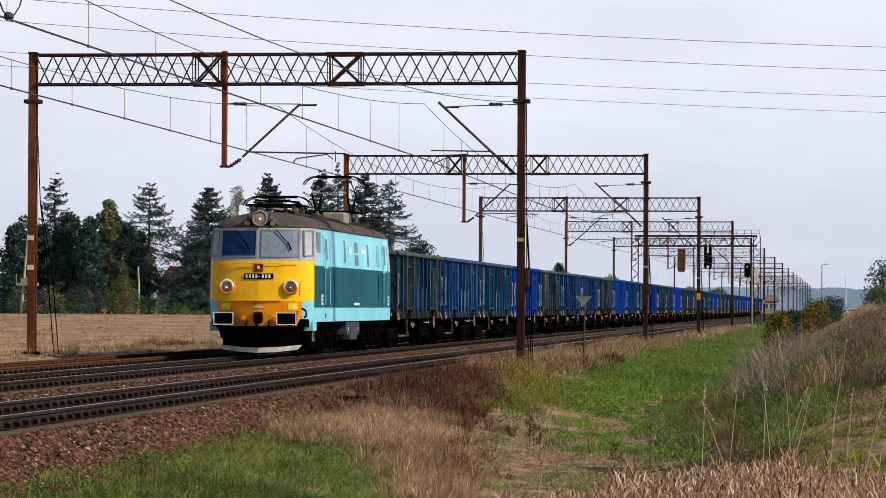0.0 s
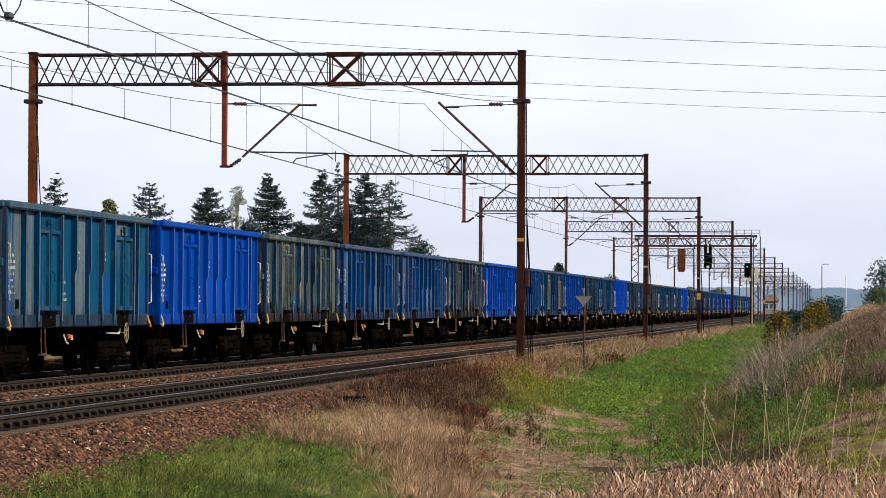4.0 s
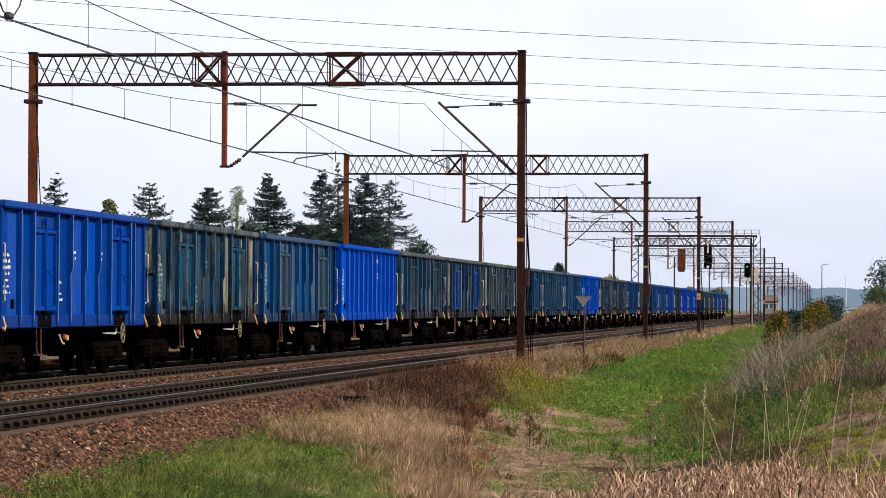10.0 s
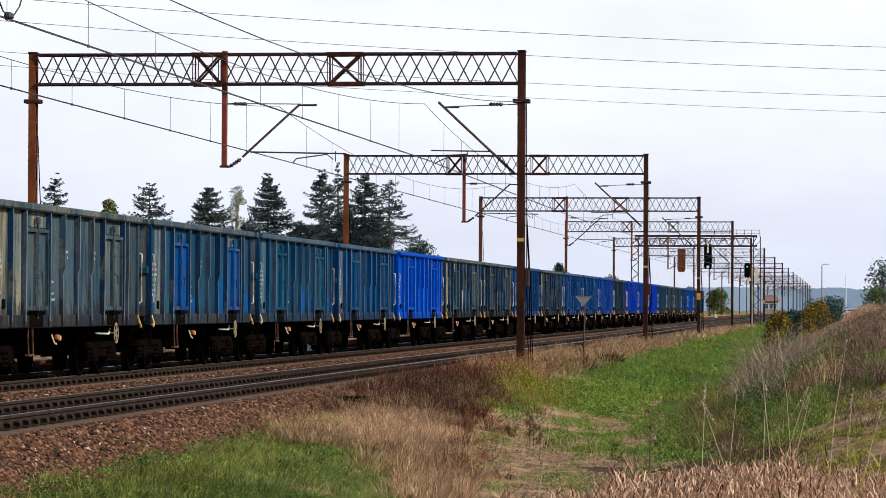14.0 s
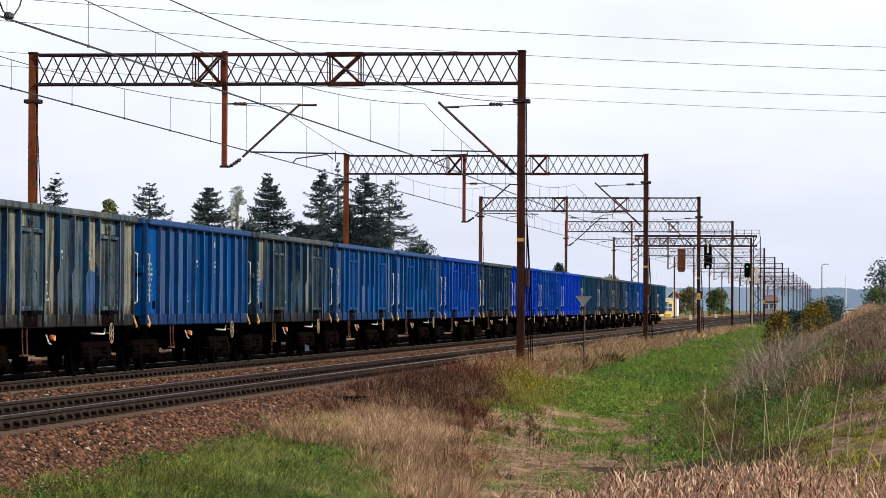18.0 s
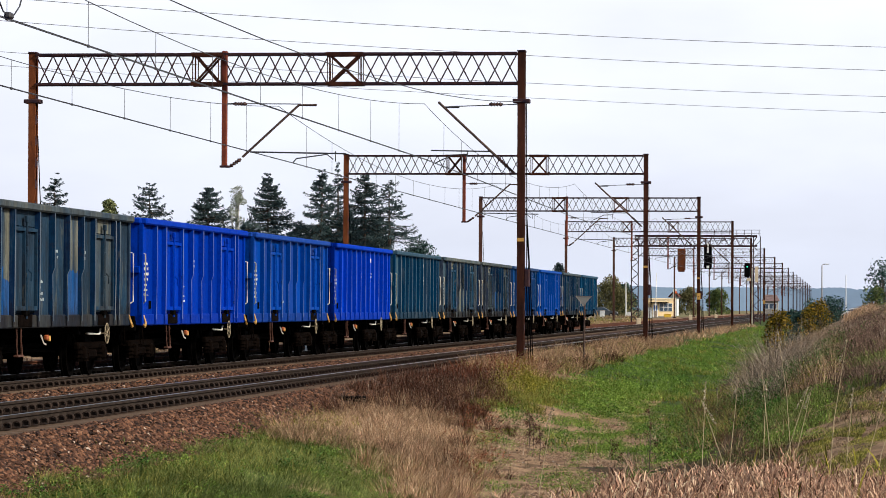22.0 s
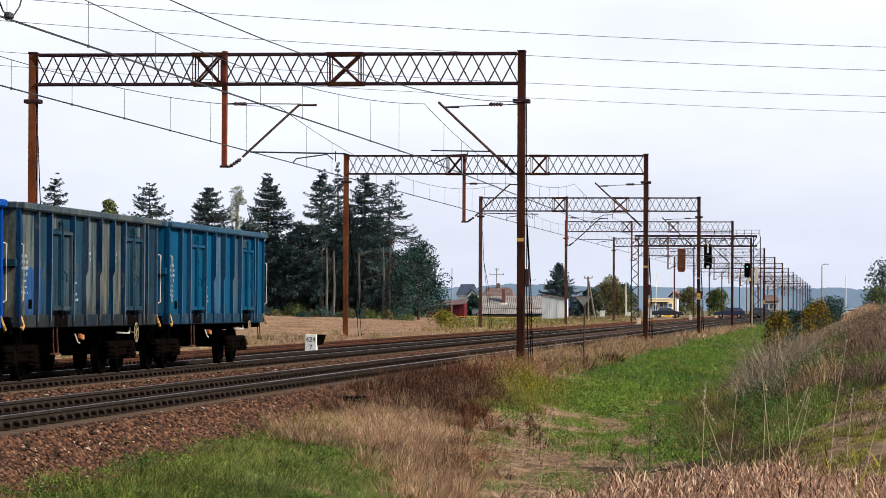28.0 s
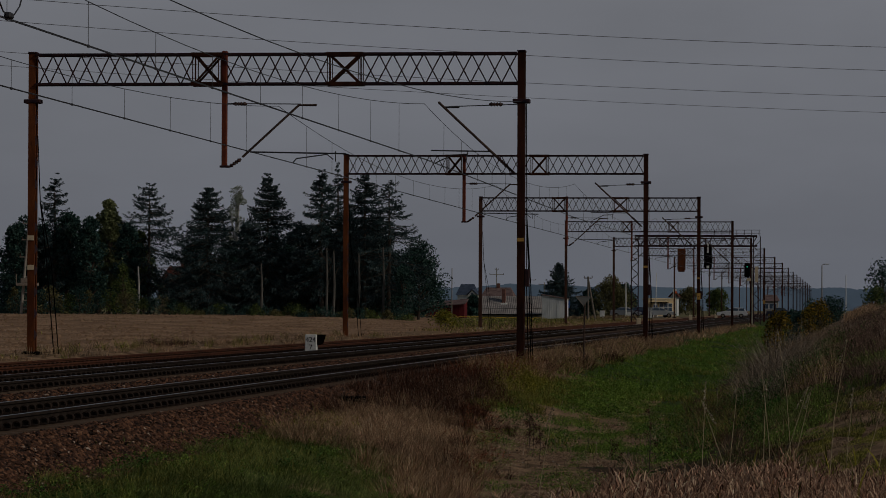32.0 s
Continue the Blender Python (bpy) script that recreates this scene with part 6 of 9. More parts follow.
TWIG = leaf_mat("grey_twigs", (0.054, 0.0432, 0.0324), (0.287, 0.224, 0.167), (0.65, 0.533, 0.403))
REED = leaf_mat("dry_reed", (0.056, 0.0256, 0.0168), (0.43, 0.26, 0.17), (0.72, 0.5, 0.34), 0.6, 6.0)
RUST_LEAF = leaf_mat("rust_red_leaves", (0.036, 0.0096, 0.0048), (0.195, 0.045, 0.018), (0.39, 0.12, 0.0525))
HERB = leaf_mat("nettle_leaves", (0.0108, 0.0324, 0.0063), (0.0517, 0.124, 0.0207), (0.156, 0.276, 0.06))
STALK = plain("stalk_straw", (0.5, 0.4, 0.24), 0.7)
SEED = leaf_mat("pale_seed_head", (0.2, 0.16, 0.1), (0.42, 0.36, 0.25), (0.62, 0.56, 0.42))
GOLD = leaf_mat("golden_weed", (0.08, 0.085, 0.012), (0.22, 0.2, 0.025), (0.38, 0.33, 0.05))
PLUME = leaf_mat("plumed_grass", (0.1, 0.07, 0.05), (0.34, 0.25, 0.185), (0.66, 0.51, 0.4))
MAUVE = leaf_mat("mauve_brown_weed", (0.035, 0.021, 0.016), (0.17, 0.105, 0.075), (0.38, 0.26, 0.19))
WEED_GREEN = leaf_mat("weedy_bush_leaves", (0.0198, 0.0252, 0.0072), (0.115, 0.121, 0.0368), (0.325, 0.312, 0.112))
WEED_BROWN = leaf_mat("brown_bush_leaves", (0.027, 0.0162, 0.009), (0.18, 0.108, 0.06), (0.442, 0.299, 0.182))
# needles and tree leaves are bluer: distance haze put into their colour
SPRUCE = leaf_mat("spruce_needles", (0.013, 0.027, 0.03), (0.046, 0.078, 0.082), (0.12, 0.16, 0.155), 0.7, 0.8)
LEAF = leaf_mat("tree_leaves", (0.008, 0.025, 0.023), (0.034, 0.078, 0.068), (0.1, 0.165, 0.13), 0.7, 1.0)
LEAF_Y = leaf_mat("yellowing_leaves", (0.0264, 0.0456, 0.0168), (0.096, 0.136, 0.0416), (0.208, 0.24, 0.072), 0.7, 1.0)
LEAF_YT = leaf_mat("pale_olive_leaves", (0.09, 0.105, 0.045), (0.22, 0.245, 0.11), (0.38, 0.4, 0.19), 0.7, 1.0)
LEAF_RB = leaf_mat("bush_leaves_autumn", (0.03, 0.035, 0.008), (0.17, 0.12, 0.014), (0.4, 0.24, 0.02))
LEAF_OB = leaf_mat("olive_brown_leaves", (0.055, 0.055, 0.022), (0.15, 0.14, 0.06), (0.27, 0.24, 0.11), 0.7, 1.0)
LEAF_PALE = leaf_mat("birch_leaves", (0.16, 0.18, 0.13), (0.3, 0.33, 0.26), (0.45, 0.46, 0.38), 0.7, 1.0)
BARK = worn("bark", (0.06, 0.045, 0.035), (0.13, 0.1, 0.08), 4, 0.95, 0, (1, 1, 0.3), 0.5)
GREYBARK = worn("grey_bark", (0.09, 0.085, 0.075), (0.15, 0.14, 0.125), 4, 0.95, 0, (1, 1, 0.3), 0.3)
BARK_W = worn("birch_bark", (0.3, 0.29, 0.26), (0.5, 0.48, 0.44), 4, 0.9, 0, (1, 1, 0.5), 0.3, 20, (0.06, 0.05, 0.05))


def scatter(n, x0, x1, y0, y1, power=1.3):
    Y = y0 + (y1 - y0) * rng.random(n) ** power
    return x0 + (x1 - x0) * rng.random(n), Y


def patchy(X, Y, scale, seed, cut, along=0.5):
    """Keeps the points where a slow noise, drawn out along the line, is above cut."""
    v = np.array([noise.noise((x * scale, y * scale * along, seed)) for x, y in zip(X, Y)])
    return v > cut


# plan of the plant cover: corners (east, north) of each patch
VERGE = [(7.1, 32), (6.95, 41), (6.95, 48), (6.95, 53), (7.6, 56), (8.8, 54), (9.7, 51.1), (10.6, 46), (11.6, 32)]
STRAWS = [(7.4, 52.5), (7.1, 57.5), (7.0, 62), (7.6, 66.5), (8.5, 67), (9.5, 60), (10.4, 53.5), (11.1, 46), (10.5, 44.5), (9.6, 49.5), (8.8, 52)]
RUSSETS = [(6.9, 61), (6.4, 67), (6.3, 75), (6.3, 92), (7.0, 90), (8.5, 78), (8.9, 71), (8.4, 66.5), (7.6, 66)]
POSTS = [(6.3, 90), (6.3, 175), (7.9, 162), (8.6, 112), (8.5, 90), (7.9, 84)]
STRIP = [(8.5, 74), (8.5, 84), (8.7, 107), (8.2, 168), (9, 340), (13.2, 340), (12.4, 200), (12.3, 134), (12.4, 104), (13.0, 75), (13.9, 55), (10.2, 66)]
GRAVEL = [(9.3, 64), (8.9, 73), (10.6, 94), (12.0, 82), (13.1, 66), (13.6, 53), (13.4, 47), (11.2, 45), (10.2, 55)]
HERBS = [(8.8, 90), (9.4, 100), (10.2, 104), (10.9, 96), (11.2, 86), (10.4, 80), (9.7, 79)]
BANK = [(14.1, 56), (13.6, 66), (13.0, 104), (12.4, 190), (12.2, 220), (21.5, 230), (19, 58), (17.2, 58), (16, 55), (15.4, 47), (14.2, 48)]
BARE = [(15.0, 44), (15.4, 52), (15.9, 57), (16.1, 62), (17.0, 61), (17.8, 61), (17.6, 38), (16.6, 40)]
MAUVES = [(15.3, 74), (14.7, 112), (15.6, 124), (17.6, 112), (18.6, 84), (18.0, 61), (16.9, 60.5), (16.2, 63)]
CREST = [(14.6, 124), (15.6, 112), (16.7, 96), (17.3, 78), (19.2, 78), (19.2, 168), (14.2, 200)]
DRYTALL = [(14.9, 76), (14.2, 96), (14.1, 130), (15.3, 130), (15.8, 92), (16.0, 66), (15.4, 66)]
GREENS = [(14.7, 54), (14.6, 63), (15.0, 69), (15.9, 65), (15.9, 57), (15.5, 52)]


def inside(poly, X, Y, wob=0.25):
    """Points within a patch, its edge made uneven."""
    X = X + wob * np.sin(Y * 1.3) + wob * 0.7 * np.sin(Y * 3.7 + 1)
    hit = np.zeros(len(X), dtype=bool)
    for (x0, y0), (x1, y1) in zip(poly, poly[1:] + poly[:1]):
        c = ((y0 > Y) != (y1 > Y)) & (X < (x1 - x0) * (Y - y0) / (y1 - y0 + 1e-9) + x0)
        hit ^= c
    return hit


def fill(poly, n, power=1.0, wob=0.25):
    xs, ys = [p[0] for p in poly], [p[1] for p in poly]
    X, Y = scatter(n, min(xs), max(xs), min(ys), max(ys), power)
    k = inside(poly, X, Y, wob)
    return X[k], Y[k]


def low_leaves(name, X, Y, z0, z1, size, material, label, category, flat=0.4, dome=0.2):
    """Leaves gathered into rounded cushions of about that radius, each leaf lying along the cushion's surface."""
    n = len(X)
    per = 46
    c = rng.integers(0, n, max(1, n // per))
    rad = dome * rng.uniform(0.5, 1.5, len(c))
    hgt = z1 * rng.uniform(0.6, 1.4, len(c))
    k = np.arange(n) % len(c)
    a = rng.uniform(0, 2 * np.pi, n)
    e = np.arcsin(rng.random(n) ** 0.8)
    q = rng.uniform(0.75, 1.1, n)
    nx, ny, nz = np.cos(a) * np.cos(e), np.sin(a) * np.cos(e), np.sin(e)
    PX_, PY_ = X[c][k] + rad[k] * q * nx, Y[c][k] + 1.4 * rad[k] * q * ny
    P = np.stack([PX_, PY_, ground_z(PX_, PY_) + z0 + (hgt[k] - z0) * q * nz], -1)
    N = np.stack([nx, ny, nz + flat], -1) + rng.normal(0, 0.45, (n, 3))
    N /= np.linalg.norm(N, axis=1, keepdims=True)
    A = np.cross(N, rng.normal(size=(n, 3)))
    A /= np.linalg.norm(A, axis=1, keepdims=True) + 1e-9
    B = np.cross(N, A)
    s = (size * rng.uniform(0.6, 1.4, n))[:, None]
    V = np.stack([P - A * s, P + B * s * 0.6, P + A * s, P - B * s * 0.6], 1).reshape(-1, 3)
    return soup(name, V, np.arange(4)[None] + (np.arange(n) * 4)[:, None], material, label, category)


def drift(X, Y, scale, seed):
    """A slow wander from point to point."""
    return np.array([noise.noise((x * scale, y * scale * 0.5, seed)) for x, y in zip(X, Y)])


def tussocks(name, X, Y, h, spread, per, w, material, label, category, curl=0.7):
    """Tufts: blades that fan out from each root."""
    n = len(X)
    k = np.repeat(np.arange(n), per)
    m = len(k)
    size = rng.uniform(0.55, 1.35, n)[k]
    a = rng.uniform(0, 2 * np.pi, m)
    q = np.sqrt(rng.random(m)) * size
    return blades(name, X[k] + spread * q * np.cos(a), Y[k] + spread * q * np.sin(a), h * size, w, 0.15 + 0.75 * q, material, label, category, a, curl, short=True)


def vegetation():
    # green margin below the ballast: soft leaning grass over low herbs
    X, Y = fill(VERGE, 70000)
    sway = drift(X, Y, 0.45, 12.5)
    blades("grass", X, Y, 0.12, 0.0065, 0.75, GRASS, "green grass verge below the ballast slope", "grass", 0.4 + 3.0 * sway, 0.9, sink=0.01, short=True)
    X, Y = fill(VERGE, 60000)
    k = patchy(X, Y, 0.6, 2.0, 0.02)
    X, Y = X[k], Y[k]
    sway = drift(X, Y, 0.6, 14.5)
    blades("grass", X, Y, 0.22, 0.006, 0.7, GRASS, "swirls of longer green grass on the verge", "grass", 0.2 + 3.5 * sway, 1.0)
    X, Y = fill(VERGE, 26000)
    k = patchy(X, Y, 0.8, 71.0, 0.05)
    blades("grass", X[k], Y[k], 0.22, 0.005, 0.5, OLIVE_GREEN, "yellowing blades among the verge grass", "grass", None, 0.8)
    X, Y = fill(VERGE, 60000)
    k = patchy(X, Y, 1.2, 73.0, -0.05, 0.2)
    low_leaves("herbs", X[k], Y[k], 0.0, 0.1, 0.012, GRASS_LUSH, "small soft herbs among the verge grass", "herbs", 0.6, 0.13)
    X, Y = fill(VERGE, 150)
    tussocks("tussocks", X, Y, 0.24, 0.12, 60, 0.006, GRASS, "green grass tufts on the verge", "grass")
    X, Y = fill(VERGE, 24000)
    k = patchy(X, Y, 1.2, 74.0, 0.1, 0.2)
    low_leaves("herbs", X[k], Y[k], 0.0, 0.16, 0.017, HERB, "dark green herb cushions on the verge", "herbs", 0.4, 0.16)
    X, Y = fill([(6.7, 42), (6.6, 60), (7.4, 60), (7.6, 50), (7.5, 42)], 170)
    tussocks("tussocks", X, Y, 0.13, 0.09, 34, 0.005, GRASS, "small weeds creeping onto the ballast", "weeds")
    X, Y = fill([(6.8, 55), (6.8, 62), (7.7, 61), (7.8, 55)], 60)
    tussocks("tussocks", X, Y, 0.26, 0.12, 50, 0.006, OLIVE_GREEN, "olive grass tufts at the end of the verge", "grass")
    X, Y = fill([(7.7, 54), (7.5, 58), (8.3, 57), (8.3, 54)], 1500)
    low_leaves("golden_herbs", X, Y, 0.02, 0.3, 0.014, GOLD, "yellow-flowering weeds at the edge of the dry grass", "weeds", 0.3, 0.1)
    # straw-coloured tall grass in leaning tufts, dark between them
    X, Y = fill(STRAWS, 70000, 1.0, 0.3)
    sway = drift(X, Y, 0.7, 5.5) + 0.8 * drift(X, Y, 2.2, 6.5)
    blades("dry_grass", X, Y, 0.27 + 0.12 * sway, 0.0055, 0.5 + 0.3 * sway, STRAW, "swathe of tall straw-coloured dry grass leaning over", "dry grass", 0.3 + 2.6 * sway, 0.8)
    X, Y = fill(STRAWS, 300, 1.0, 0.3)
    tussocks("tussocks", X, Y, 0.42, 0.13, 60, 0.0055, STRAW, "upright tufts of pale pinkish dry grass", "dry grass", 0.55)
    X, Y = fill(STRAWS, 130, 1.0, 0.3)
    tussocks("tussocks", X, Y, 0.38, 0.15, 60, 0.006, WITHER, "grey-brown tufts of withered grass", "dry grass", 0.6)
    edge = [(8.6, 69), (9.2, 70), (9.9, 61), (10.7, 53), (11.2, 47), (10.6, 47), (9.9, 55)]
    X, Y = fill(edge, 90, 1.0, 0.3)
    tussocks("tussocks", X, Y, 0.34, 0.15, 70, 0.008, RUSSET, "dark russet weeds at the edge of the straw-coloured grass", "weeds", 0.5)
    X, Y = fill(edge, 14000, 1.0, 0.3)
    k = patchy(X, Y, 0.8, 81.0, 0.0)
    low_leaves("russet_leaves", X[k], Y[k], 0.05, 0.32, 0.013, RUST_LEAF, "rust-red dock leaves at the edge of the dry grass", "weeds", 0.1, 0.16)
    X, Y = fill(edge, 9000, 1.0, 0.3)
    k = patchy(X, Y, 1.0, 9.0, 0.1)
    low_leaves("herbs", X[k], Y[k], 0.02, 0.2, 0.014, OLIVE_GREEN, "olive-green herbs at the edge of the dry grass", "herbs", 0.4, 0.15)
    # dark russet weeds by the track shoulder
    X, Y = fill(RUSSETS, 420, 1.0, 0.2)
    tussocks("tussocks", X, Y, 0.36, 0.17, 80, 0.008, RUSSET, "dark russet weeds along the shoulder of the track", "weeds", 0.45)
    X, Y = fill(RUSSETS, 60000, 1.0, 0.2)
    k = patchy(X, Y, 0.8, 6.0, -0.12)
    low_leaves("russet_leaves", X[k], Y[k], 0.02, 0.36, 0.012, RUSSET, "dead russet leaves on weeds", "weeds", 0.0, 0.2)
    X, Y = fill([(7.2, 61), (7.0, 70), (8.0, 70), (8.6, 67), (8.0, 63)], 2200, 1.0, 0.3)
    k = patchy(X, Y, 0.9, 15.0, 0.0)
    blades("withered_weeds", X[k], Y[k], 0.45, 0.006, 0.25, STRAW, "pale withered stems among russet weeds", "weeds", None, 0.4)
    X, Y = fill([(7.4, 76), (7.4, 88), (8.2, 84), (9.0, 72), (8.6, 67), (8.1, 70)], 90, 1.0, 0.3)
    tussocks("tussocks", X, Y, 0.36, 0.16, 40, 0.005, STRAW, "pale pinkish dead plumes among russet weeds", "weeds", 0.5)
    X, Y = fill(RUSSETS, 900, 1.0, 0.2)
    blades("withered_weeds", X, Y, 0.36, 0.006, 0.2, TWIG, "grey upright dead stems among russet weeds", "weeds", None, 0.2)
    # mixed dry grass round the portal posts
    X, Y = fill(POSTS, 480, 1.3, 0.4)
    tussocks("tussocks", X, Y, 0.48, 0.16, 56, 0.009, STRAW, "pale dry grass tussocks round the portal posts", "dry grass", 0.5)
    X, Y = fill(POSTS, 150, 1.3, 0.4)
    tussocks("tussocks", X, Y, 0.32, 0.15, 50, 0.010, OLIVE_GREEN, "olive grass tussocks round the portal posts", "grass")
    X, Y = fill([(6.4, 86), (6.4, 102), (7.8, 98), (8.2, 86), (7.6, 80)], 130, 1.0, 0.3)
    tussocks("tussocks", X, Y, 0.4, 0.17, 60, 0.011, RUST_LEAF, "orange-brown weeds beside the portal post", "weeds", 0.5)
    X, Y = fill(POSTS, 70, 1.2, 0.3)
    tussocks("tussocks", X, Y, 0.4, 0.17, 60, 0.016, RUSSET, "russet weeds round the portal posts", "weeds", 0.5)
    X, Y = fill(POSTS, 12000, 1.2, 0.3)
    k = patchy(X, Y, 0.5, 23.0, 0.1)
    low_leaves("herbs", X[k], Y[k], 0.02, 0.3, 0.02, OLIVE_GREEN, "olive-green herbs round the portal posts", "herbs", 0.4, 0.22)
    X, Y = fill([(7.7, 79), (7.9, 92), (9.0, 93), (8.9, 81)], 18000)
    k = patchy(X, Y, 0.5, 9.0, 0.0)
    low_leaves("golden_weeds", X[k], Y[k], 0.04, 0.5, 0.016, GOLD, "yellow-green flowering weeds beside the portal post", "weeds", 0.2, 0.17)
    X, Y = scatter(4500, 6.6, 8.6, 150, 330, 1.2)
    k = patchy(X, Y, 0.3, 25.0, -0.05)
    X, Y = X[k], Y[k]
    blades("dry_grass", X, Y, 0.38, 0.028, 0.5, STRAW, "strip of dry grass along the track", "dry grass")
    # green floor of the ditch
    X, Y = fill(STRIP, 60000, 1.6, 0.4)
    stony = inside(GRAVEL, X, Y)
    k = patchy(X, Y, 0.45, 11.0, -0.12) & ~(stony & ~patchy(X, Y, 1.5, 12.0, 0.18, 0.12))
    X, Y = X[k], Y[k]
    w = 0.011 + 0.00014 * np.clip(Y - 60, 0, 200)
    blades("grass", X, Y, 0.13, w, 0.6, GRASS_LUSH, "bright green grass on the ditch floor", "grass", sink=0.0, short=True)
    X, Y = fill(STRIP, 26000, 1.6, 0.4)
    k = patchy(X, Y, 0.8, 13.0, 0.1, 0.15) & ~inside(GRAVEL, X, Y)
    blades("grass", X[k], Y[k], 0.2, 0.018, 0.6, OLIVE_GREEN, "olive grass tufts along the ditch", "grass", sink=0.0, short=True)
    X, Y = fill(STRIP, 380000, 1.8, 0.4)
    k = patchy(X, Y, 1.1, 21.0, -0.2, 0.15) & (Y < 170) & ~(inside(GRAVEL, X, Y) & ~patchy(X, Y, 1.5, 12.0, 0.18, 0.12))
    low_leaves("herbs", X[k], Y[k], 0.0, 0.1, 0.0145, GRASS_LUSH, "low broad-leaved herbs in the ditch", "herbs", 0.75, 0.2)
    X, Y = fill(HERBS, 42000, 1.0, 0.3)
    low_leaves("herbs", X, Y, 0.0, 0.15, 0.02, GRASS_LUSH, "dense bright broad-leaved herbs on the ditch floor", "herbs", 0.6, 0.2)
    X, Y = fill(STRIP, 110000, 1.5, 0.3)
    k = patchy(X, Y, 0.9, 27.0, 0.12, 0.12) & (Y < 210)
    low_leaves("herbs", X[k], Y[k], 0.0, 0.2, 0.017, HERB, "dark green herb cushions in the ditch", "herbs", 0.3, 0.26)
    X, Y = fill([(7.7, 82), (7.9, 92), (9.2, 92), (9.7, 80), (8.8, 72)], 26000, 1.0, 0.3)
    blades("grass", X, Y, 0.2, 0.008, 0.5, OLIVE_GREEN, "soft olive-green grass below the portal post", "grass", None, 0.9, sink=0.0, short=True)
    # bare stony soil on the ditch side with scattered green
    X, Y = fill(GRAVEL, 100000, 1.0, 0.4)
    k = patchy(X, Y, 1.8, 31.0, -0.3, 0.12)
    stones("rubble", X[k], Y[k], 0.015, "crumbs of brown soil and fine stones on the ditch side", RUBBLE)
    X, Y = fill(GRAVEL, 6000, 1.0, 0.4)
    stones("rubble", X, Y, 0.024, "clods of brown soil on the ditch side", RUBBLE)
    X, Y = fill(GRAVEL, 420, 1.0, 0.4)
    stones("pebbles", X, Y, 0.016, "scattered pale pebbles on bare soil", PEBBLE)
    X, Y = fill(GRAVEL, 60000, 1.0, 0.4)
    k = patchy(X, Y, 1.5, 12.0, -0.06, 0.12)
    blades("grass", X[k], Y[k], 0.07, 0.006, 0.7, GRASS_LUSH, "thin green grass on stony soil", "grass", short=True)
    X, Y = fill(GRAVEL, 120000, 1.0, 0.4)
    k = patchy(X, Y, 1.5, 12.0, -0.02, 0.12)
    low_leaves("herbs", X[k], Y[k], 0.0, 0.07, 0.0095, GRASS_LUSH, "creeping green herbs on stony soil", "herbs", 0.6, 0.15)
    X, Y = fill(GRAVEL, 26000, 1.0, 0.4)
    k = patchy(X, Y, 1.8, 32.0, 0.14, 0.12)
    low_leaves("herbs", X[k], Y[k], 0.0, 0.1, 0.012, HERB, "dark green herb cushions on stony soil", "herbs", 0.5, 0.13)
    X, Y = fill(GRAVEL, 1400, 1.0, 0.4)
    k = patchy(X, Y, 0.9, 37.0, 0.08)
    blades("withered_weeds", X[k], Y[k], 0.34, 0.006, 0.4, TWIG, "thin withered stems on stony soil", "weeds")
    X, Y = fill(GRAVEL, 130, 1.0, 0.4)
    tussocks("tussocks", X, Y, 0.16, 0.12, 44, 0.007, GRASS, "small green tufts on stony soil", "grass")
    X, Y = fill(STRIP, 620, 1.6, 0.4)
    tussocks("tussocks", X, Y, 0.22, 0.15, 44, 0.010, GRASS_LUSH, "green grass tussocks in the ditch", "grass")
    X, Y = fill(STRIP, 200, 1.6, 0.4)
    tussocks("tussocks", X, Y, 0.28, 0.13, 40, 0.008, OLIVE_GREEN, "yellowing grass tussocks in the ditch", "grass")
    # nettles and rank grass along the foot of the bank
    for poly, n in (([(12.5, 66), (13.3, 58), (14.0, 56), (13.6, 66), (12.7, 78), (12.2, 78)], 15000), ([(14.0, 66), (14.7, 57), (15.0, 60), (14.6, 74), (14.0, 76)], 12000), ([(10.1, 118), (11.2, 108), (11.7, 108), (10.8, 119)], 6000)):
        X, Y = fill(poly, n, 1.0, 0.3)
        k = patchy(X, Y, 0.55, 77.0, -0.1)
        low_leaves("nettles", X[k], Y[k], 0.02, 0.32, 0.017, HERB, "dark green nettles along the foot of the bank", "nettles", 0.3, 0.22)
    foot = [(12.2, 100), (12.6, 76), (13.6, 60), (14.3, 56), (14.6, 64), (13.6, 82), (13.2, 104)]
    X, Y = fill(foot, 160, 1.0, 0.3)
    tussocks("tussocks", X, Y, 0.34, 0.18, 60, 0.007, OLIVE_GREEN, "rank olive tussocks at the foot of the bank", "grass")
    X, Y = fill(foot, 120, 1.0, 0.3)
    tussocks("tussocks", X, Y, 0.4, 0.17, 55, 0.007, WEED_BROWN, "withered brown tussocks at the foot of the bank", "weeds", 0.5)
    X, Y = fill(GREENS, 240, 1.0, 0.3)
    tussocks("tussocks", X, Y, 0.24, 0.16, 60, 0.008, GRASS, "green grass tussocks beside the bare slope", "grass")
    X, Y = fill(GREENS, 30000, 1.0, 0.3)
    k = patchy(X, Y, 0.7, 56.0, -0.1)
    low_leaves("herbs", X[k], Y[k], 0.0, 0.16, 0.013, GRASS_LUSH, "green herbs beside the bare slope", "herbs", 0.4, 0.2)
    # bank: a close cover of brown and olive weeds in rounded tufts
    X, Y = fill(BANK, 120000, 1.6, 0.4)
    k = patchy(X, Y, 0.9, 47.0, 0.0, 0.25)
    w = 0.007 + 0.00008 * np.clip(Y - 60, 0, 150)
    blades("bank_grass", X[k], Y[k], 0.2, w[k], 0.6, WEED_GREEN, "dull green grass among the weeds on the bank", "grass", None, 0.8, short=True)
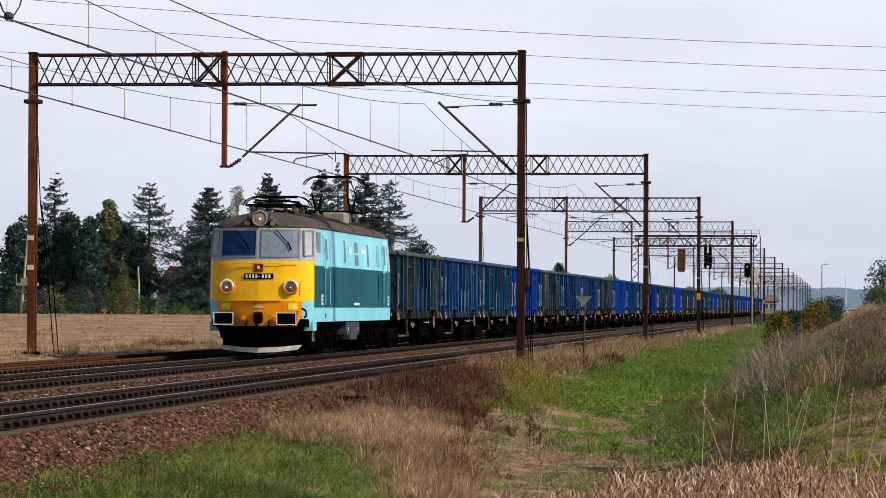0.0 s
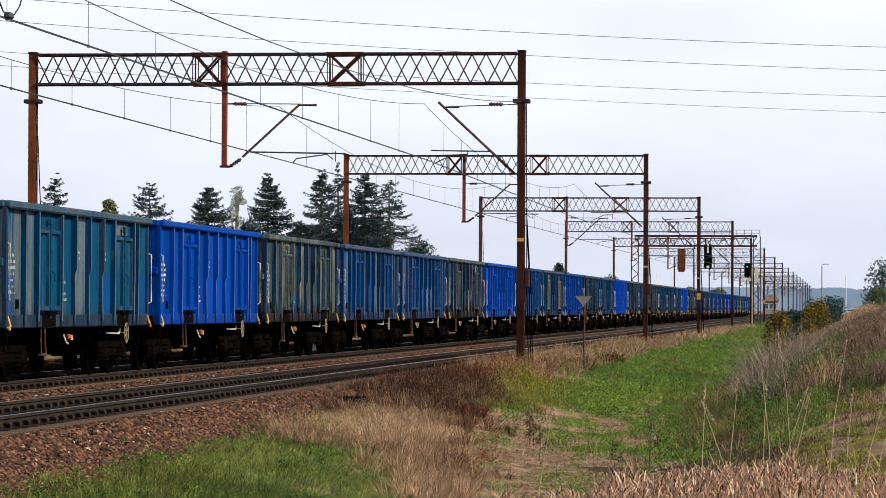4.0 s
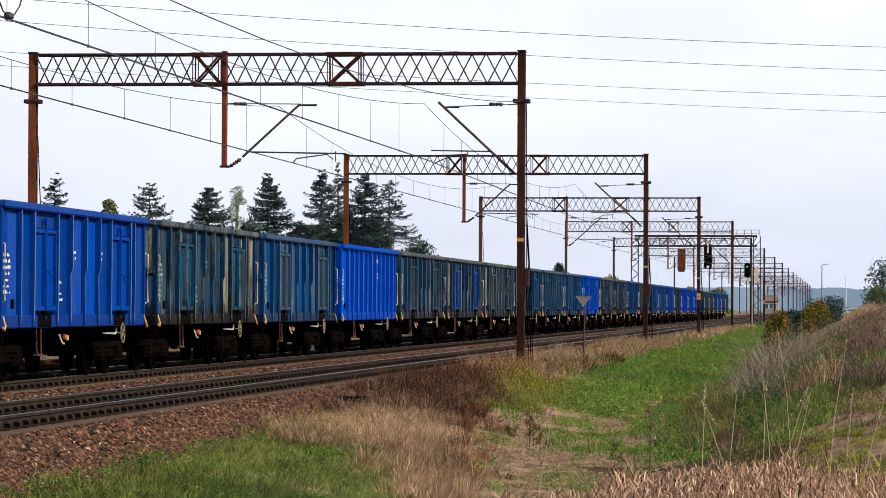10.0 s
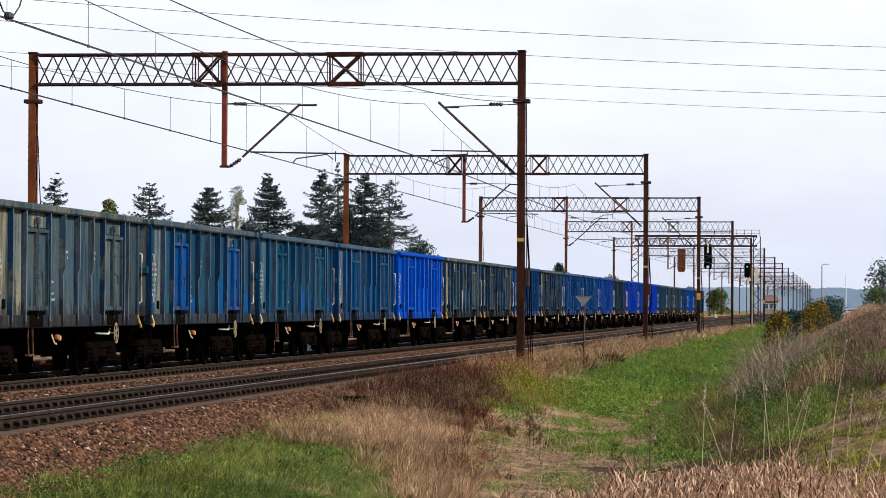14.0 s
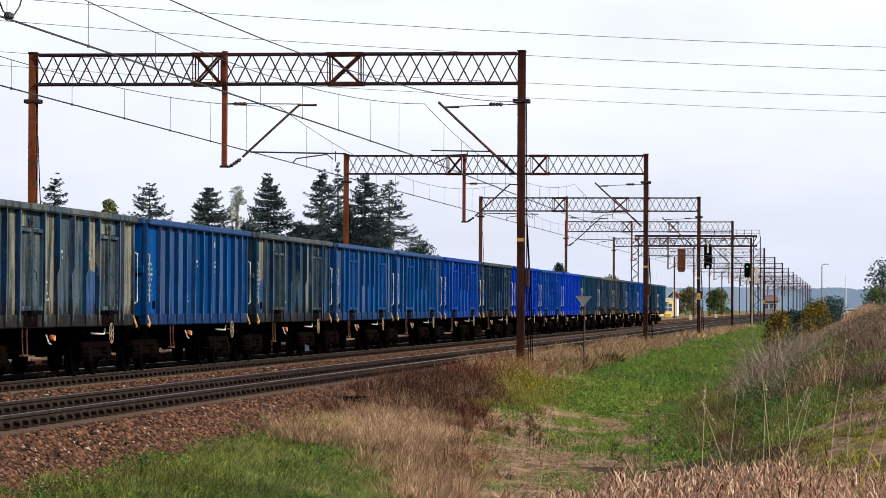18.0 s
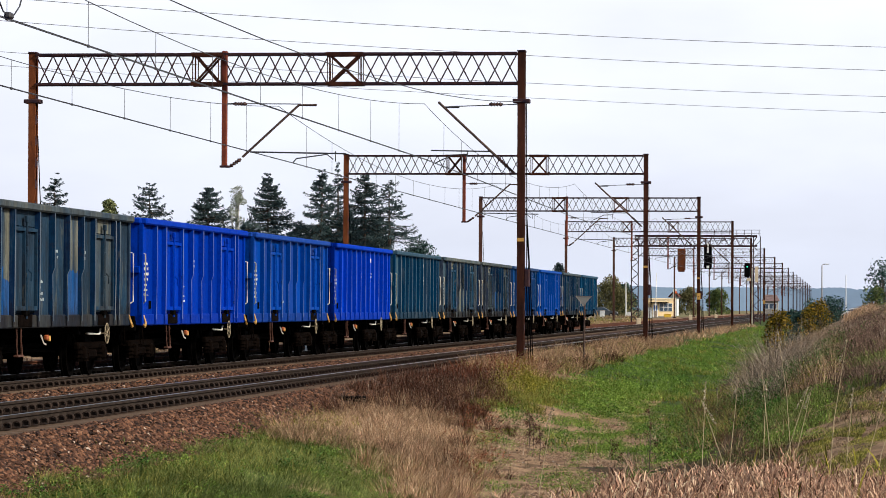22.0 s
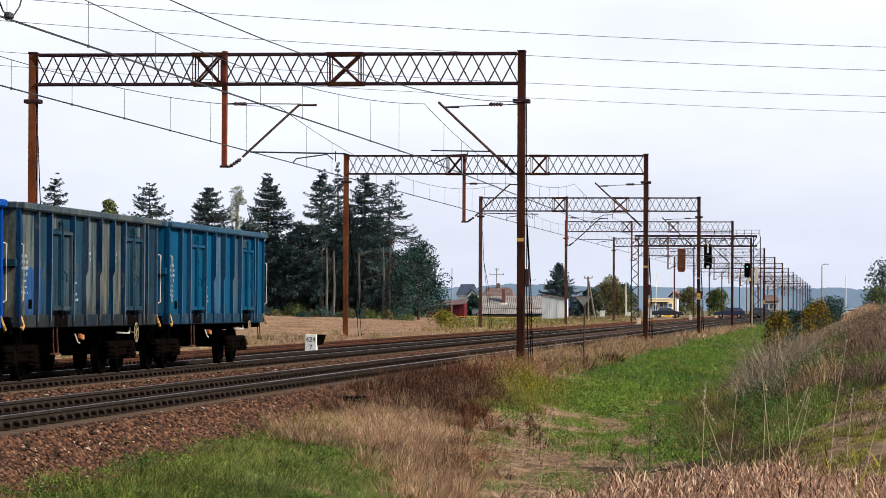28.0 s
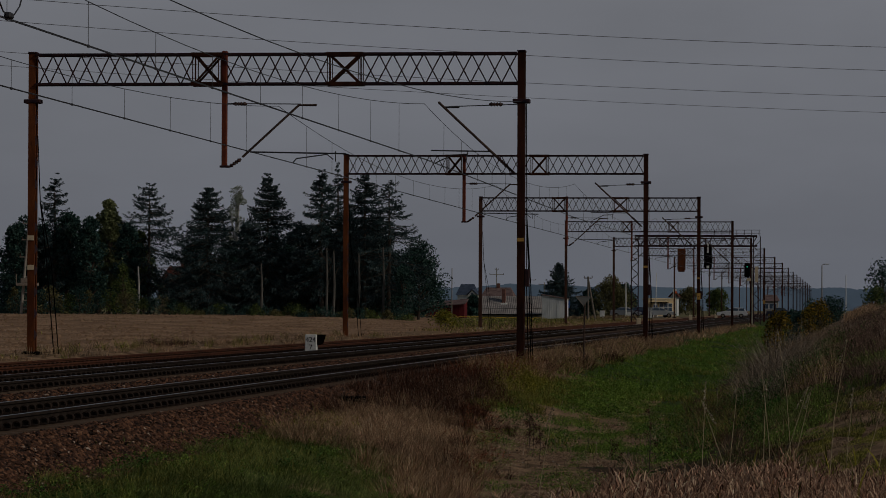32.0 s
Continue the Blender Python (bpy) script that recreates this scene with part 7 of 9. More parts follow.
    blades("withered_weeds", X[~k], Y[~k], 0.22, w[~k], 0.5, WEED_BROWN, "brown withered grass on the bank", "weeds", None, 0.8, short=True)
    for mat, cnt, rad, hh, sz, lab in ((WEED_GREEN, 16000, 0.4, 0.45, 0.015, "rounded olive weed clumps on the bank"), (WEED_BROWN, 14000, 0.4, 0.42, 0.014, "rounded brown weed clumps on the bank"), (HERB, 9000, 0.36, 0.36, 0.016, "dark green weed clumps on the bank"),
                                       (RUSSET, 9000, 0.4, 0.42, 0.014, "dark russet weed clumps on the bank")):
        X, Y = fill(BANK, cnt * 3, 1.7, 0.6)
        k = patchy(X, Y, 0.3, 100.0 + rad * 50 + hh * 7, 0.14) & (Y < 130)
        low_leaves("weed_clumps", X[k], Y[k], 0.0, hh, sz, mat, lab, "weeds", 0.2, rad)
    for mat, cnt, hh, w, lab in ((WEED_GREEN, 170, 0.28, 0.009, "dark olive grass tussocks on the bank"), (WITHER, 120, 0.34, 0.008, "withered brown tussocks on the bank")):
        X, Y = fill(BANK, cnt, 1.6, 0.6)
        tussocks("tussocks", X, Y, hh, 0.2, 56, w, mat, lab, "weeds", 0.6)
    # mauve-brown weeds across the upper slope
    X, Y = fill(MAUVES, 60000, 1.2, 0.4)
    k = patchy(X, Y, 0.9, 52.0, -0.12, 0.25)
    blades("withered_weeds", X[k], Y[k], 0.32, 0.009, 0.35, MAUVE, "mauve-brown withered weeds on the upper bank", "weeds", None, 0.6, short=True)
    X, Y = fill(MAUVES, 40000, 1.2, 0.4)
    k = patchy(X, Y, 0.9, 54.0, 0.05, 0.25)
    low_leaves("weed_clumps", X[k], Y[k], 0.02, 0.45, 0.014, MAUVE, "rounded mauve-brown seed heads on the upper bank", "weeds", 0.1, 0.32)
    X, Y = fill([(16.4, 64), (16.2, 72), (17.2, 76), (18, 62), (17, 61)], 60, 1.0, 0.3)
    tussocks("tussocks", X, Y, 0.3, 0.2, 60, 0.009, GRASS, "green tussocks under the brown weeds", "grass")
    # tall dry grass between shrub and slope
    X, Y = fill(DRYTALL, 9000, 1.2, 0.3)
    k = patchy(X, Y, 0.6, 55.0, -0.1)
    blades("withered_weeds", X[k], Y[k], 0.55, 0.007, 0.2, WITHER, "tall upright withered stems on the bank", "weeds", None, 0.4)
    X, Y = fill(DRYTALL, 90, 1.2, 0.3)
    tussocks("tussocks", X, Y, 0.5, 0.14, 50, 0.007, STRAW, "tall pale dry grass tufts on the bank", "dry grass", 0.5)
    X, Y = fill([(15.2, 66), (16.0, 64), (16.2, 80), (15.2, 82)], 2600, 1.0, 0.3)
    k = patchy(X, Y, 0.8, 58.0, 0.1)
    low_leaves("golden_weeds", X[k], Y[k], 0.1, 0.5, 0.014, GOLD, "yellow-green flowering weeds on the bank", "weeds", 0.1, 0.14)
    # feathery grass on top of the bank
    X, Y = fill(CREST, 70000, 1.2, 0.4)
    k = patchy(X, Y, 0.25, 60.0, -0.1)
    blades("dry_grass", X[k], Y[k], 0.36, 0.013, 0.5, PLUME, "withered feathery grass on top of the bank", "dry grass", 0.4, 0.7, short=True)
    blades("dry_grass", X[~k], Y[~k], 0.3, 0.013, 0.5, MAUVE, "mauve-brown grass on top of the bank", "dry grass", 0.4, 0.7, short=True)
    X, Y = fill([(16.3, 118), (17.3, 118), (17.3, 160), (16.2, 160)], 12000, 1.0, 0.3)
    blades("dry_grass", X, Y, 0.5, 0.013, 0.4, STRAW, "pale plumed grass on the crest of the bank", "dry grass", 0.6, 0.7, short=True)
    X, Y = fill([(17.5, 112), (19.5, 112), (19.5, 165), (17.5, 165)], 20000, 1.0, 0.3)
    blades("bank_grass", X, Y, 0.2, 0.016, 0.6, OLIVE_GREEN, "olive grass on the crest of the bank", "grass", None, 0.6, short=True)
    # bare slope of the bank
    X, Y = fill(BARE, 130000, 1.0, 0.3)
    k = patchy(X, Y, 2.2, 57.0, -0.1, 0.12)
    blades("grass", X[k], Y[k], 0.055, 0.008, 0.9, OLIVE_GREEN, "thin olive grass on a bare slope of the bank", "grass", sink=0.0, short=True)
    X, Y = fill(BARE, 30000, 1.0, 0.3)
    k = patchy(X, Y, 1.6, 59.0, 0.05, 0.15)
    blades("dead_grass", X[k], Y[k], 0.06, 0.008, 0.9, WITHER, "trodden dead grass on the bare slope", "grass", sink=0.0, short=True)
    X, Y = fill(BARE, 16000, 1.0, 0.3)
    stones("rubble", X, Y, 0.012, "crumbs of soil on the bare slope", RUBBLE)
    # grey twiggy dead shrubs: arching twigs from a stool, a dark hollow beneath
    for (x, y, hh, n) in ((14.5, 83, 1.3, 1700), (14.1, 80, 1.0, 700), (15.0, 85, 1.1, 900), (15.2, 78, 0.75, 400), (15.3, 94, 0.9, 500)):
        a = rng.uniform(0, 2 * np.pi, n)
        q = np.sqrt(rng.random(n))
        X, Y = x + 0.3 * q * np.cos(a), y + 0.7 * q * np.sin(a)
        blades("dead_shrub", X, Y, hh * 1.15, 0.006, 0.15 + 0.7 * q, TWIG, "dead grey twiggy shrub on the bank", "shrub", a, 0.7)
        m = 4200
        X, Y = x + 0.2 + rng.normal(0, 0.4, m), y - 4.0 + rng.normal(0, 1.4, m)
        low_leaves("undergrowth", X, Y, 0.0, 0.45, 0.017, HERB, "rank green undergrowth at the foot of a shrub", "undergrowth", 0.1, 0.24)
    n = 700
    X, Y = 14.8 + rng.normal(0, 0.35, n), 76 + rng.normal(0, 2.0, n)
    blades("dead_twigs", X, Y, 0.85, 0.006, 0.7, TWIG, "fallen grey twigs before the shrub", "shrub", None, 0.6)
    # reeds in front: leaning stems, each with curled withered leaves
    n = 5200
    X, Y = 13.5 + 3.5 * rng.random(n), 16.0 + 5.5 * rng.random(n)
    g = ground_z(X, Y)
    line = np.interp(X, (13.6, 14.03, 14.53, 15.1, 15.48, 15.85, 16.1, 17), (0.2, 0.29, 0.37, 0.51, 0.54, 0.56, 0.49, 0.46))
    top = 1.42 - (1.42 - line) * Y / 20.0 + 0.035 * np.sin(X * 9 + Y) + 0.03 * np.sin(X * 23 + 2 * Y) + rng.normal(0, 0.025, n)
    blades("reed_stems", X, Y, (top - g) / 1.32, 0.006, 0.08, REED, "withered reed stems", "reeds", None, 0.1)
    k = np.repeat(np.arange(n), 9)
    m = len(k)
    f = rng.random(m) ** 1.6
    blades("dry_reeds", X[k] + rng.normal(0, 0.012, m), Y[k] + rng.normal(0, 0.012, m), 0.07, 0.0065, 0.45, REED, "withered curled reed leaves in a dense stand", "reeds", None, 1.1, 0.0, (top[k] - 0.09 - 0.4 * f))
    n = 60
    X, Y = 13.8 + 2.9 * rng.random(n), 16.5 + 4.5 * rng.random(n)
    blades("reed_leaves", X, Y, 0.16, 0.012, 0.3, GOLD, "a few yellow-green leaves among the reeds", "reeds", Z=0.22 + 0.155 * (X - 14.0))
    # tall stalks with seed heads
    for px_, y_, ztop, tilt in ((-0.78, 20, 1.0, 0.02), (-0.64, 20.5, 1.05, 0.05), (-0.55, 19, 0.92, -0.16), (-0.47, 22, 1.2, 0.03), (-0.40, 21, 1.06, -0.05), (-0.34, 20, 0.98, 0.14), (-0.28, 21, 0.95, 0.1), (-0.05, 20, 1.25, 0.08), (0.04, 21, 0.95, 0.04), (0.14, 20, 1.0, 0.12), (0.2, 20, 0.98, 0.14), (-1.73, 20, 0.86, 0.085), (-0.36, 26, 1.28, -0.08)):
        x_ = 16.04 + px_
        g = float(ground_z(x_, y_))
        s = thing("seed_stalk", "tall pale dry grass stalk with a drooping seed head", "grass stalk", "tall stalks", loc=(x_, y_, g))
        h = ztop - g
        part("stem", MB().tube([(-tilt, 0, -0.05), (-tilt * 0.3, 0, h * 0.4), (tilt * 0.3, 0, h * 0.75), (tilt * 1.2, 0, h)], [0.003, 0.0026, 0.002, 0.0012], 5), STALK, s)
        u = rng.random(60)
        P = np.stack([tilt * (1.2 - 0.5 * u) + rng.normal(0, 0.004, 60), rng.normal(0, 0.004, 60), h - 0.13 * u], -1)
        V, F = leaf_cloud(P, 0.006)
        soup("seed_head", V, F, SEED, "pale seed head", "", "stuff", s)
    # dark dead docks standing in the ditch
    for x_, y_, h in ((13.1, 54.6, 0.95), (10.8, 60.0, 0.6), (10.6, 61.5, 0.5), (11.0, 59.0, 0.55), (12.4, 57.0, 0.4), (10.2, 66, 0.5)):
        s = thing("dead_dock", "dark brown dead dock stalk with seed clusters", "weed", "dead docks", loc=(x_, y_, float(ground_z(x_, y_))))
        part("stem", MB().tube([(0, 0, -0.05), (0.02, 0, h * 0.5), (0.01, 0, h)], [0.008, 0.006, 0.004], 5), BARK, s)
        for k in range(5):
            u = 0.35 + 0.13 * k
            a = 2.4 * k
            tip = (0.015 + 0.13 * (1.1 - u) * math.cos(a), 0.13 * (1.1 - u) * math.sin(a), h * (u + 0.14))
            part("side_stem", MB().tube([(0.015, 0, h * u), tip], [0.004, 0.002], 4), BARK, s)
            P = np.array(tip) + rng.normal(0, 0.022, (34, 3)) * (1, 1, 1.6)
            V, F = leaf_cloud(P, 0.014)
            soup("seed_spike", V, F, RUSSET, "dark brown seed spike", "", "stuff", s)
    # field edge and third track
    X, Y = scatter(12000, -8.4, -5.6, 75, 190, 1.2)
    k = patchy(X, Y, 0.5, 63.0, 0.05)
    blades("field_edge_weeds", X[k], Y[k], 0.2, 0.012, 0.5, STRAW, "dry weeds between the rusty track and the field", "weeds")
    X, Y = scatter(130, -8.4, -5.9, 78, 175, 1.1)
    k = patchy(X, Y, 0.4, 61.0, -0.1)
    tussocks("tussocks", X[k], Y[k], 0.36, 0.13, 26, 0.012, OLIVE_GREEN, "olive weeds at the field edge", "weeds", 0.4)
    X, Y = scatter(60, -8.2, -6.2, 80, 170, 1.1)
    tussocks("tussocks", X, Y, 0.4, 0.1, 24, 0.012, WITHER, "withered weeds at the field edge", "weeds", 0.4)
    X, Y = scatter(2600, -8.5, -5.8, 200, 420, 1.2)
    blades("field_edge_grass", X, Y, 0.24, 0.03, 0.5, OLIVE_GREEN, "olive grass along the rusty track", "grass")
    X, Y = scatter(3000, -9, -5.8, 200, 420, 1.2)
    blades("dry_grass", X, Y, 0.26, 0.03, 0.5, STRAW, "dry grass along the rusty track", "dry grass")
    n = 1600
    X, Y = -7.4 + rng.normal(0, 0.4, n), 121 + rng.normal(0, 1.6, n)
    low_leaves("russet_weeds", X, Y, 0.0, 0.22, 0.022, RUSSET, "dark russet weed patch at the field edge", "weeds", 0.2, 0.3)
    # rough grass between the field's end and the line
    n = 5200
    Y = 225 + 165 * rng.random(n)
    X = -8.3 - 0.13 * (Y - 225) * rng.random(n)
    blades("rough_grass", X, Y, 0.3, 0.045, 0.5, OLIVE_GREEN, "olive rough grass at the end of the field", "grass", short=True)
    blades("dry_grass", X[::3] + 0.2, Y[::3] + 0.3, 0.34, 0.04, 0.5, WITHER, "withered grass at the end of the field", "dry grass", short=True)
    # withered mound of grass before the road
    n = 260
    Y = 474 + 16 * rng.random(n)
    X = 16.04 + (1000 + 130 * rng.random(n) - 1484) / 6172 * Y
    tussocks("tussocks", X, Y, 0.5, 0.4, 40, 0.03, WITHER, "withered grass mound before the road", "weeds")
    X = 16.04 + (830 + 300 * rng.random(n) - 1484) / 6172 * Y
    tussocks("tussocks", X, Y, 0.35, 0.4, 36, 0.03, OLIVE_GREEN, "olive rough grass before the road", "grass")
    # clods of the ploughed field
    n = 22000
    Y = 95 + 240 * rng.random(n) ** 1.1
    X = -9.5 - (6 + Y * 0.24) * rng.random(n)
    Z = ground_z(X, Y)
    octa = np.array([(1, 0, 0), (-1, 0, 0), (0, 1, 0), (0, -1, 0), (0, 0, 1), (0, 0, -1)])
    tri = np.array([(4, 0, 2), (4, 2, 1), (4, 1, 3), (4, 3, 0)])
    P = octa[None] * rng.uniform(0.5, 1.4, (n, 6, 3)) * (0.055 * rng.uniform(0.5, 1.2, n) ** 2 * np.where(rng.random(n) < 0.04, 2.4, 1.0))[:, None, None] * np.array((1.4, 1.2, 0.9))
    V = (P + np.stack([X, Y, Z + 0.02], -1)[:, None]).reshape(-1, 3)
    soup("soil_clods", V, (tri[None] + (np.arange(n) * 6)[:, None, None]).reshape(-1, 3), SOIL, "clods of dry ploughed soil", "soil")
    X, Y = scatter(2600, -70, -9.5, 100, 330, 1.0)
    k = patchy(X, Y, 0.25, 67.0, 0.12)
    blades("field_tufts", X[k], Y[k], 0.22, 0.03, 0.6, OLIVE_GREEN, "sparse withered tufts on the ploughed field", "grass")


vegetation()


# ---------------------------------------------------------------- trees
def place(px_x, depth):
    """East coordinate of the column px_x of the view at a depth along the line."""
    a = (px_x - 1484.0) / 6172.0
    return 16.04 + a * depth


def spruce(x, y, h, width, sparse=1.0, label="tall dark spruce with drooping boughs", bare=0.16):
    z0 = float(ground_z(x, y)) - 0.1
    r = np.random.default_rng(int(abs(x * 37 + y * 11)))
    t = thing("spruce_tree", label, "tree", "trees along the field", loc=(x, y, z0))
    part("trunk", MB().tube([(0, 0, 0), (0.02 * h * r.normal() * 0.3, 0, h * 0.5), (0, 0, h)], [0.016 * h, 0.011 * h, 0.02], 8), BARK, t)
    P, D, wood = [], [], MB()
    z = h * bare
    gap = 0.03 * h if sparse < 0.75 else 0.019 * h
    while z < h * 0.985:
        f = (z / h - bare) / (1 - bare)
        rad = width * 0.9 * ((1 - f) ** 0.78) * (0.8 + 0.2 * min(1, f * 4)) + 0.12
        for k in range(int(5 + 3 * (1 - f))):
            if r.random() > sparse:
                continue
            a = r.uniform(0, 6.283)
            L = rad * (r.uniform(0.6, 1.0) + (0.22 if r.random() < 0.2 else 0))
            ca, sa = math.cos(a), math.sin(a)
            rise = 0.35 * f - 0.12
            zb = z + r.normal(0, 0.8 * gap)
            n = int(10 + 27 * L)
            u = r.random(n) ** 0.62
            # a flat fan along a bough that sinks and lifts at its tip; short twigs hang below it
            side = r.uniform(-1, 1, n) * (0.1 + 0.3 * L * np.clip(1.05 - u, 0, 1) * np.sqrt(u))
            hang = np.abs(r.normal(0, 1, n)) * 0.17 * (0.4 + (1 - f)) * (r.random(n) < 0.7)
            zz = zb + L * (rise * u - 0.42 * u ** 2 * (1 - 0.6 * f) + 0.26 * u ** 5) - hang - 0.25 * np.abs(side)
            P.append(np.stack([ca * L * u - sa * side, sa * L * u + ca * side, zz], -1))
            D.append(np.stack([ca + r.normal(0, 0.5, n) - sa * side, sa + r.normal(0, 0.5, n) + ca * side, -0.35 - 3 * hang + r.normal(0, 0.25, n)], -1))
            if L > 0.7 and k % 2 == 0:
                wood.tube([(0, 0, zb), (ca * L * 0.5, sa * L * 0.5, zb + L * (rise * 0.5 - 0.1)), (ca * L, sa * L, zb + L * (rise - 0.26))], [0.045, 0.025, 0.008], 4, False)
        z += gap * r.uniform(0.6, 1.3) * (0.45 + 0.55 * (1 - f))
    part("branchwork", wood, BARK, t)
    P, D = np.concatenate(P), np.concatenate(D)
    D /= np.linalg.norm(D, axis=1, keepdims=True)
    B = np.cross(D, r.normal(size=D.shape))
    B /= np.linalg.norm(B, axis=1, keepdims=True)
    w = (0.13 * r.uniform(0.6, 1.4, len(P)))[:, None]
    V = np.stack([P - D * w, P + B * w * 0.32, P + D * w, P - B * w * 0.32], 1).reshape(-1, 3)
    soup("crown", V, np.arange(4)[None] + (np.arange(len(P)) * 4)[:, None], SPRUCE, "dark green needles", "", "stuff", t)


def broadleaf(x, y, h, width, material, label, trunk=BARK, low=0.2, dens=1.0, name="broadleaf_tree", leaf=None):
    z0 = float(ground_z(x, y)) - 0.1
    r = np.random.default_rng(int(abs(x * 53 + y * 17)))
    t = thing(name, label, "tree" if h > 3 else "bush", "trees along the field" if h > 3 else "bushes", loc=(x, y, z0))
    tr = MB().tube([(0, 0, 0), (0.1, 0, h * 0.35), (0, 0.1, h * 0.75)], [0.018 * h + 0.02, 0.013 * h + 0.01, 0.02], 8)
    part("trunk", tr, trunk, t)
    cs, rs, limbs = [], [], MB()
    for k in range(int(34 * dens) + 12):
        f = r.random() ** 0.8
        zc = h * (low + (0.94 - low) * f)
        rad = width * 0.5 * math.sin(min(1, 0.2 + 0.8 * (1 - f) + 0.25 * f) * math.pi * 0.5) * math.sqrt(max(0.05, 1 - max(0, (f - 0.35) / 0.65) ** 2))
        a, q = r.uniform(0, 6.283), r.random() ** 0.5
        c = (math.cos(a) * rad * q, math.sin(a) * rad * q, zc)
        cs.append(c)
        rs.append(width * r.uniform(0.12, 0.24))
        if k % 3 == 0:
            limbs.tube([(0, 0, max(0.1, zc * 0.6)), tuple(0.6 * v for v in c[:2]) + (zc * 0.88,), c], [0.012 * h, 0.008 * h, 0.01], 5, False)
    part("branchwork", limbs, trunk, t)
    n = int(4600 * dens * min(2.0, max(0.3, h * width / 30))) if leaf is None else 1100 if h < 3 else 6000
    V, F = leaf_cloud(clumps(cs, rs, n, r), leaf or (0.045 + 0.009 * h) * (1.35 if dens < 0.7 else 1.0), 0.2, r)
    soup("crown", V, F, material, "leafy crown", "", "stuff", t)


def PX(d, px_h):
    return px_h * d / 6172.0


def treeline():
    for px_x, top, w, d, sp, bare in ((78, 310, 85, 352, 0.7, 0.2), (252, 324, 140, 356, 0.62, 0.22), (360, 328, 118, 350, 1.0, 0.1), (468, 308, 112, 352, 1.0, 0.12), (566, 300, 92, 350, 0.85, 0.22), (594, 296, 60, 355, 0.7, 0.25),
                                      (643, 306, 100, 352, 0.8, 0.22), (686, 317, 108, 349, 0.62, 0.2), (20, 420, 80, 362, 0.9, 0.1), (430, 390, 80, 360, 0.9, 0.1), (526, 392, 90, 362, 0.95, 0.1), (612, 370, 100, 361, 0.95, 0.1), (664, 390, 90, 360, 0.95, 0.1)):
        x = place(px_x, d)
        z0 = float(ground_z(x, d))
        h = PX(d, 541.5 + px_x * 0.0044 - top) + 1.42 - z0
        spruce(x, d, h, PX(d, w), sp, "tall dark spruce with drooping boughs at the field edge" if sp > 0.6 else "tall gappy conifer with layered boughs", bare)
    for px_x, top, w, d, mat, lab in ((8, 385, 70, 351, LEAF, "dense green tree at the field edge"), (50, 395, 60, 354, LEAF, "dense green tree at the field edge"), (100, 372, 66, 352, LEAF, "dense green tree at the field edge"), (142, 376, 64, 350, LEAF, "dense green tree at the field edge"),
                                      (178, 344, 60, 356, LEAF_YT, "tall yellowing tree with an upright crown"), (215, 390, 60, 353, LEAF, "dense green tree at the field edge"), (204, 466, 46, 340, LEAF_Y, "small yellow-green tree before darker trees"), (235, 400, 50, 358, LEAF_Y, "thin yellowing tree before the wood"),
                                      (411, 320, 54, 366, LEAF_PALE, "slender pale birch behind the spruces"), (740, 431, 98, 352, LEAF, "rounded dark green tree at the end of the row"), (712, 470, 60, 345, LEAF, "low dark green tree at the wood"), (330, 430, 60, 362, LEAF, "dark green tree behind the spruces"),
                                      (395, 425, 60, 358, LEAF, "dark green tree behind the spruces"), (500, 430, 60, 358, LEAF, "dark green tree behind the spruces"), (545, 440, 60, 358, LEAF, "dark green tree behind the spruces"), (665, 440, 70, 356, LEAF, "dark green tree behind the spruces")):
        x = place(px_x, d)
        z0 = float(ground_z(x, d))
        broadleaf(x, d, PX(d, 541.5 + px_x * 0.0044 - top) + 1.42 - z0, PX(d, w), mat, lab, BARK_W if mat is LEAF_PALE else BARK, 0.05 if mat is LEAF else 0.12 if mat in (LEAF_Y, LEAF_YT) else 0.3, 1.3 if mat is not LEAF_PALE else 0.35, leaf=0.075 if mat is LEAF_PALE else None)
    # darker rear rows that close the wood
    k = 0
    for px_x in range(0, 770, 27):
        k += 1
        d = 372 + 9 * math.sin(k * 3.1)
        top = 436 + 16 * math.sin(k * 2.2) - (48 if px_x < 240 else 0) - (28 if 505 < px_x < 700 else 0) + (40 if px_x > 715 else 0) + (60 if 262 < px_x < 325 else 0)
        x = place(px_x, d)
        broadleaf(x, d, PX(d, 543 - top) + 1.42 - float(ground_z(x, d)), PX(d, 64), LEAF, "dense dark green tree inside the wood", BARK, 0.02, 0.6)
    # hedge of bushes under the trees
    k = 0
    for px_x in range(5, 736, 17):
        k += 1
        d = 338 + 5 * math.sin(k * 2.3)
        hh = 0.8 + 0.35 * math.sin(k * 1.7) + (1.6 if px_x < 230 else 0)
        if 230 < px_x < 310:
            hh = 1.7
        if k % 5 == 0 and px_x > 310:
            continue
        mat, word = ((LEAF, "dark green"), (LEAF_OB, "olive-brown"), (LEAF, "dark green"), (LEAF_Y, "yellowing"))[k % 4]
        broadleaf(place(px_x, d), d, hh, 2.2 + 0.9 * math.sin(k * 4.1), mat, word + " bush under the trees", BARK, 0.02, 0.6, "bush")
    # pale trunk of a dead birch and a few bare trunks in the wood's shade
    for px_x, hpx in ((232, 88), (574, 125), (587, 120), (632, 118), (676, 130), (456, 95)):
        d = 346
        x = place(px_x, d)
        t = thing("bare_trunk", "pale bare lower trunk in front of dark trees", "tree trunk", "trees along the field", loc=(x, d, float(ground_z(x, d)) - 0.1))
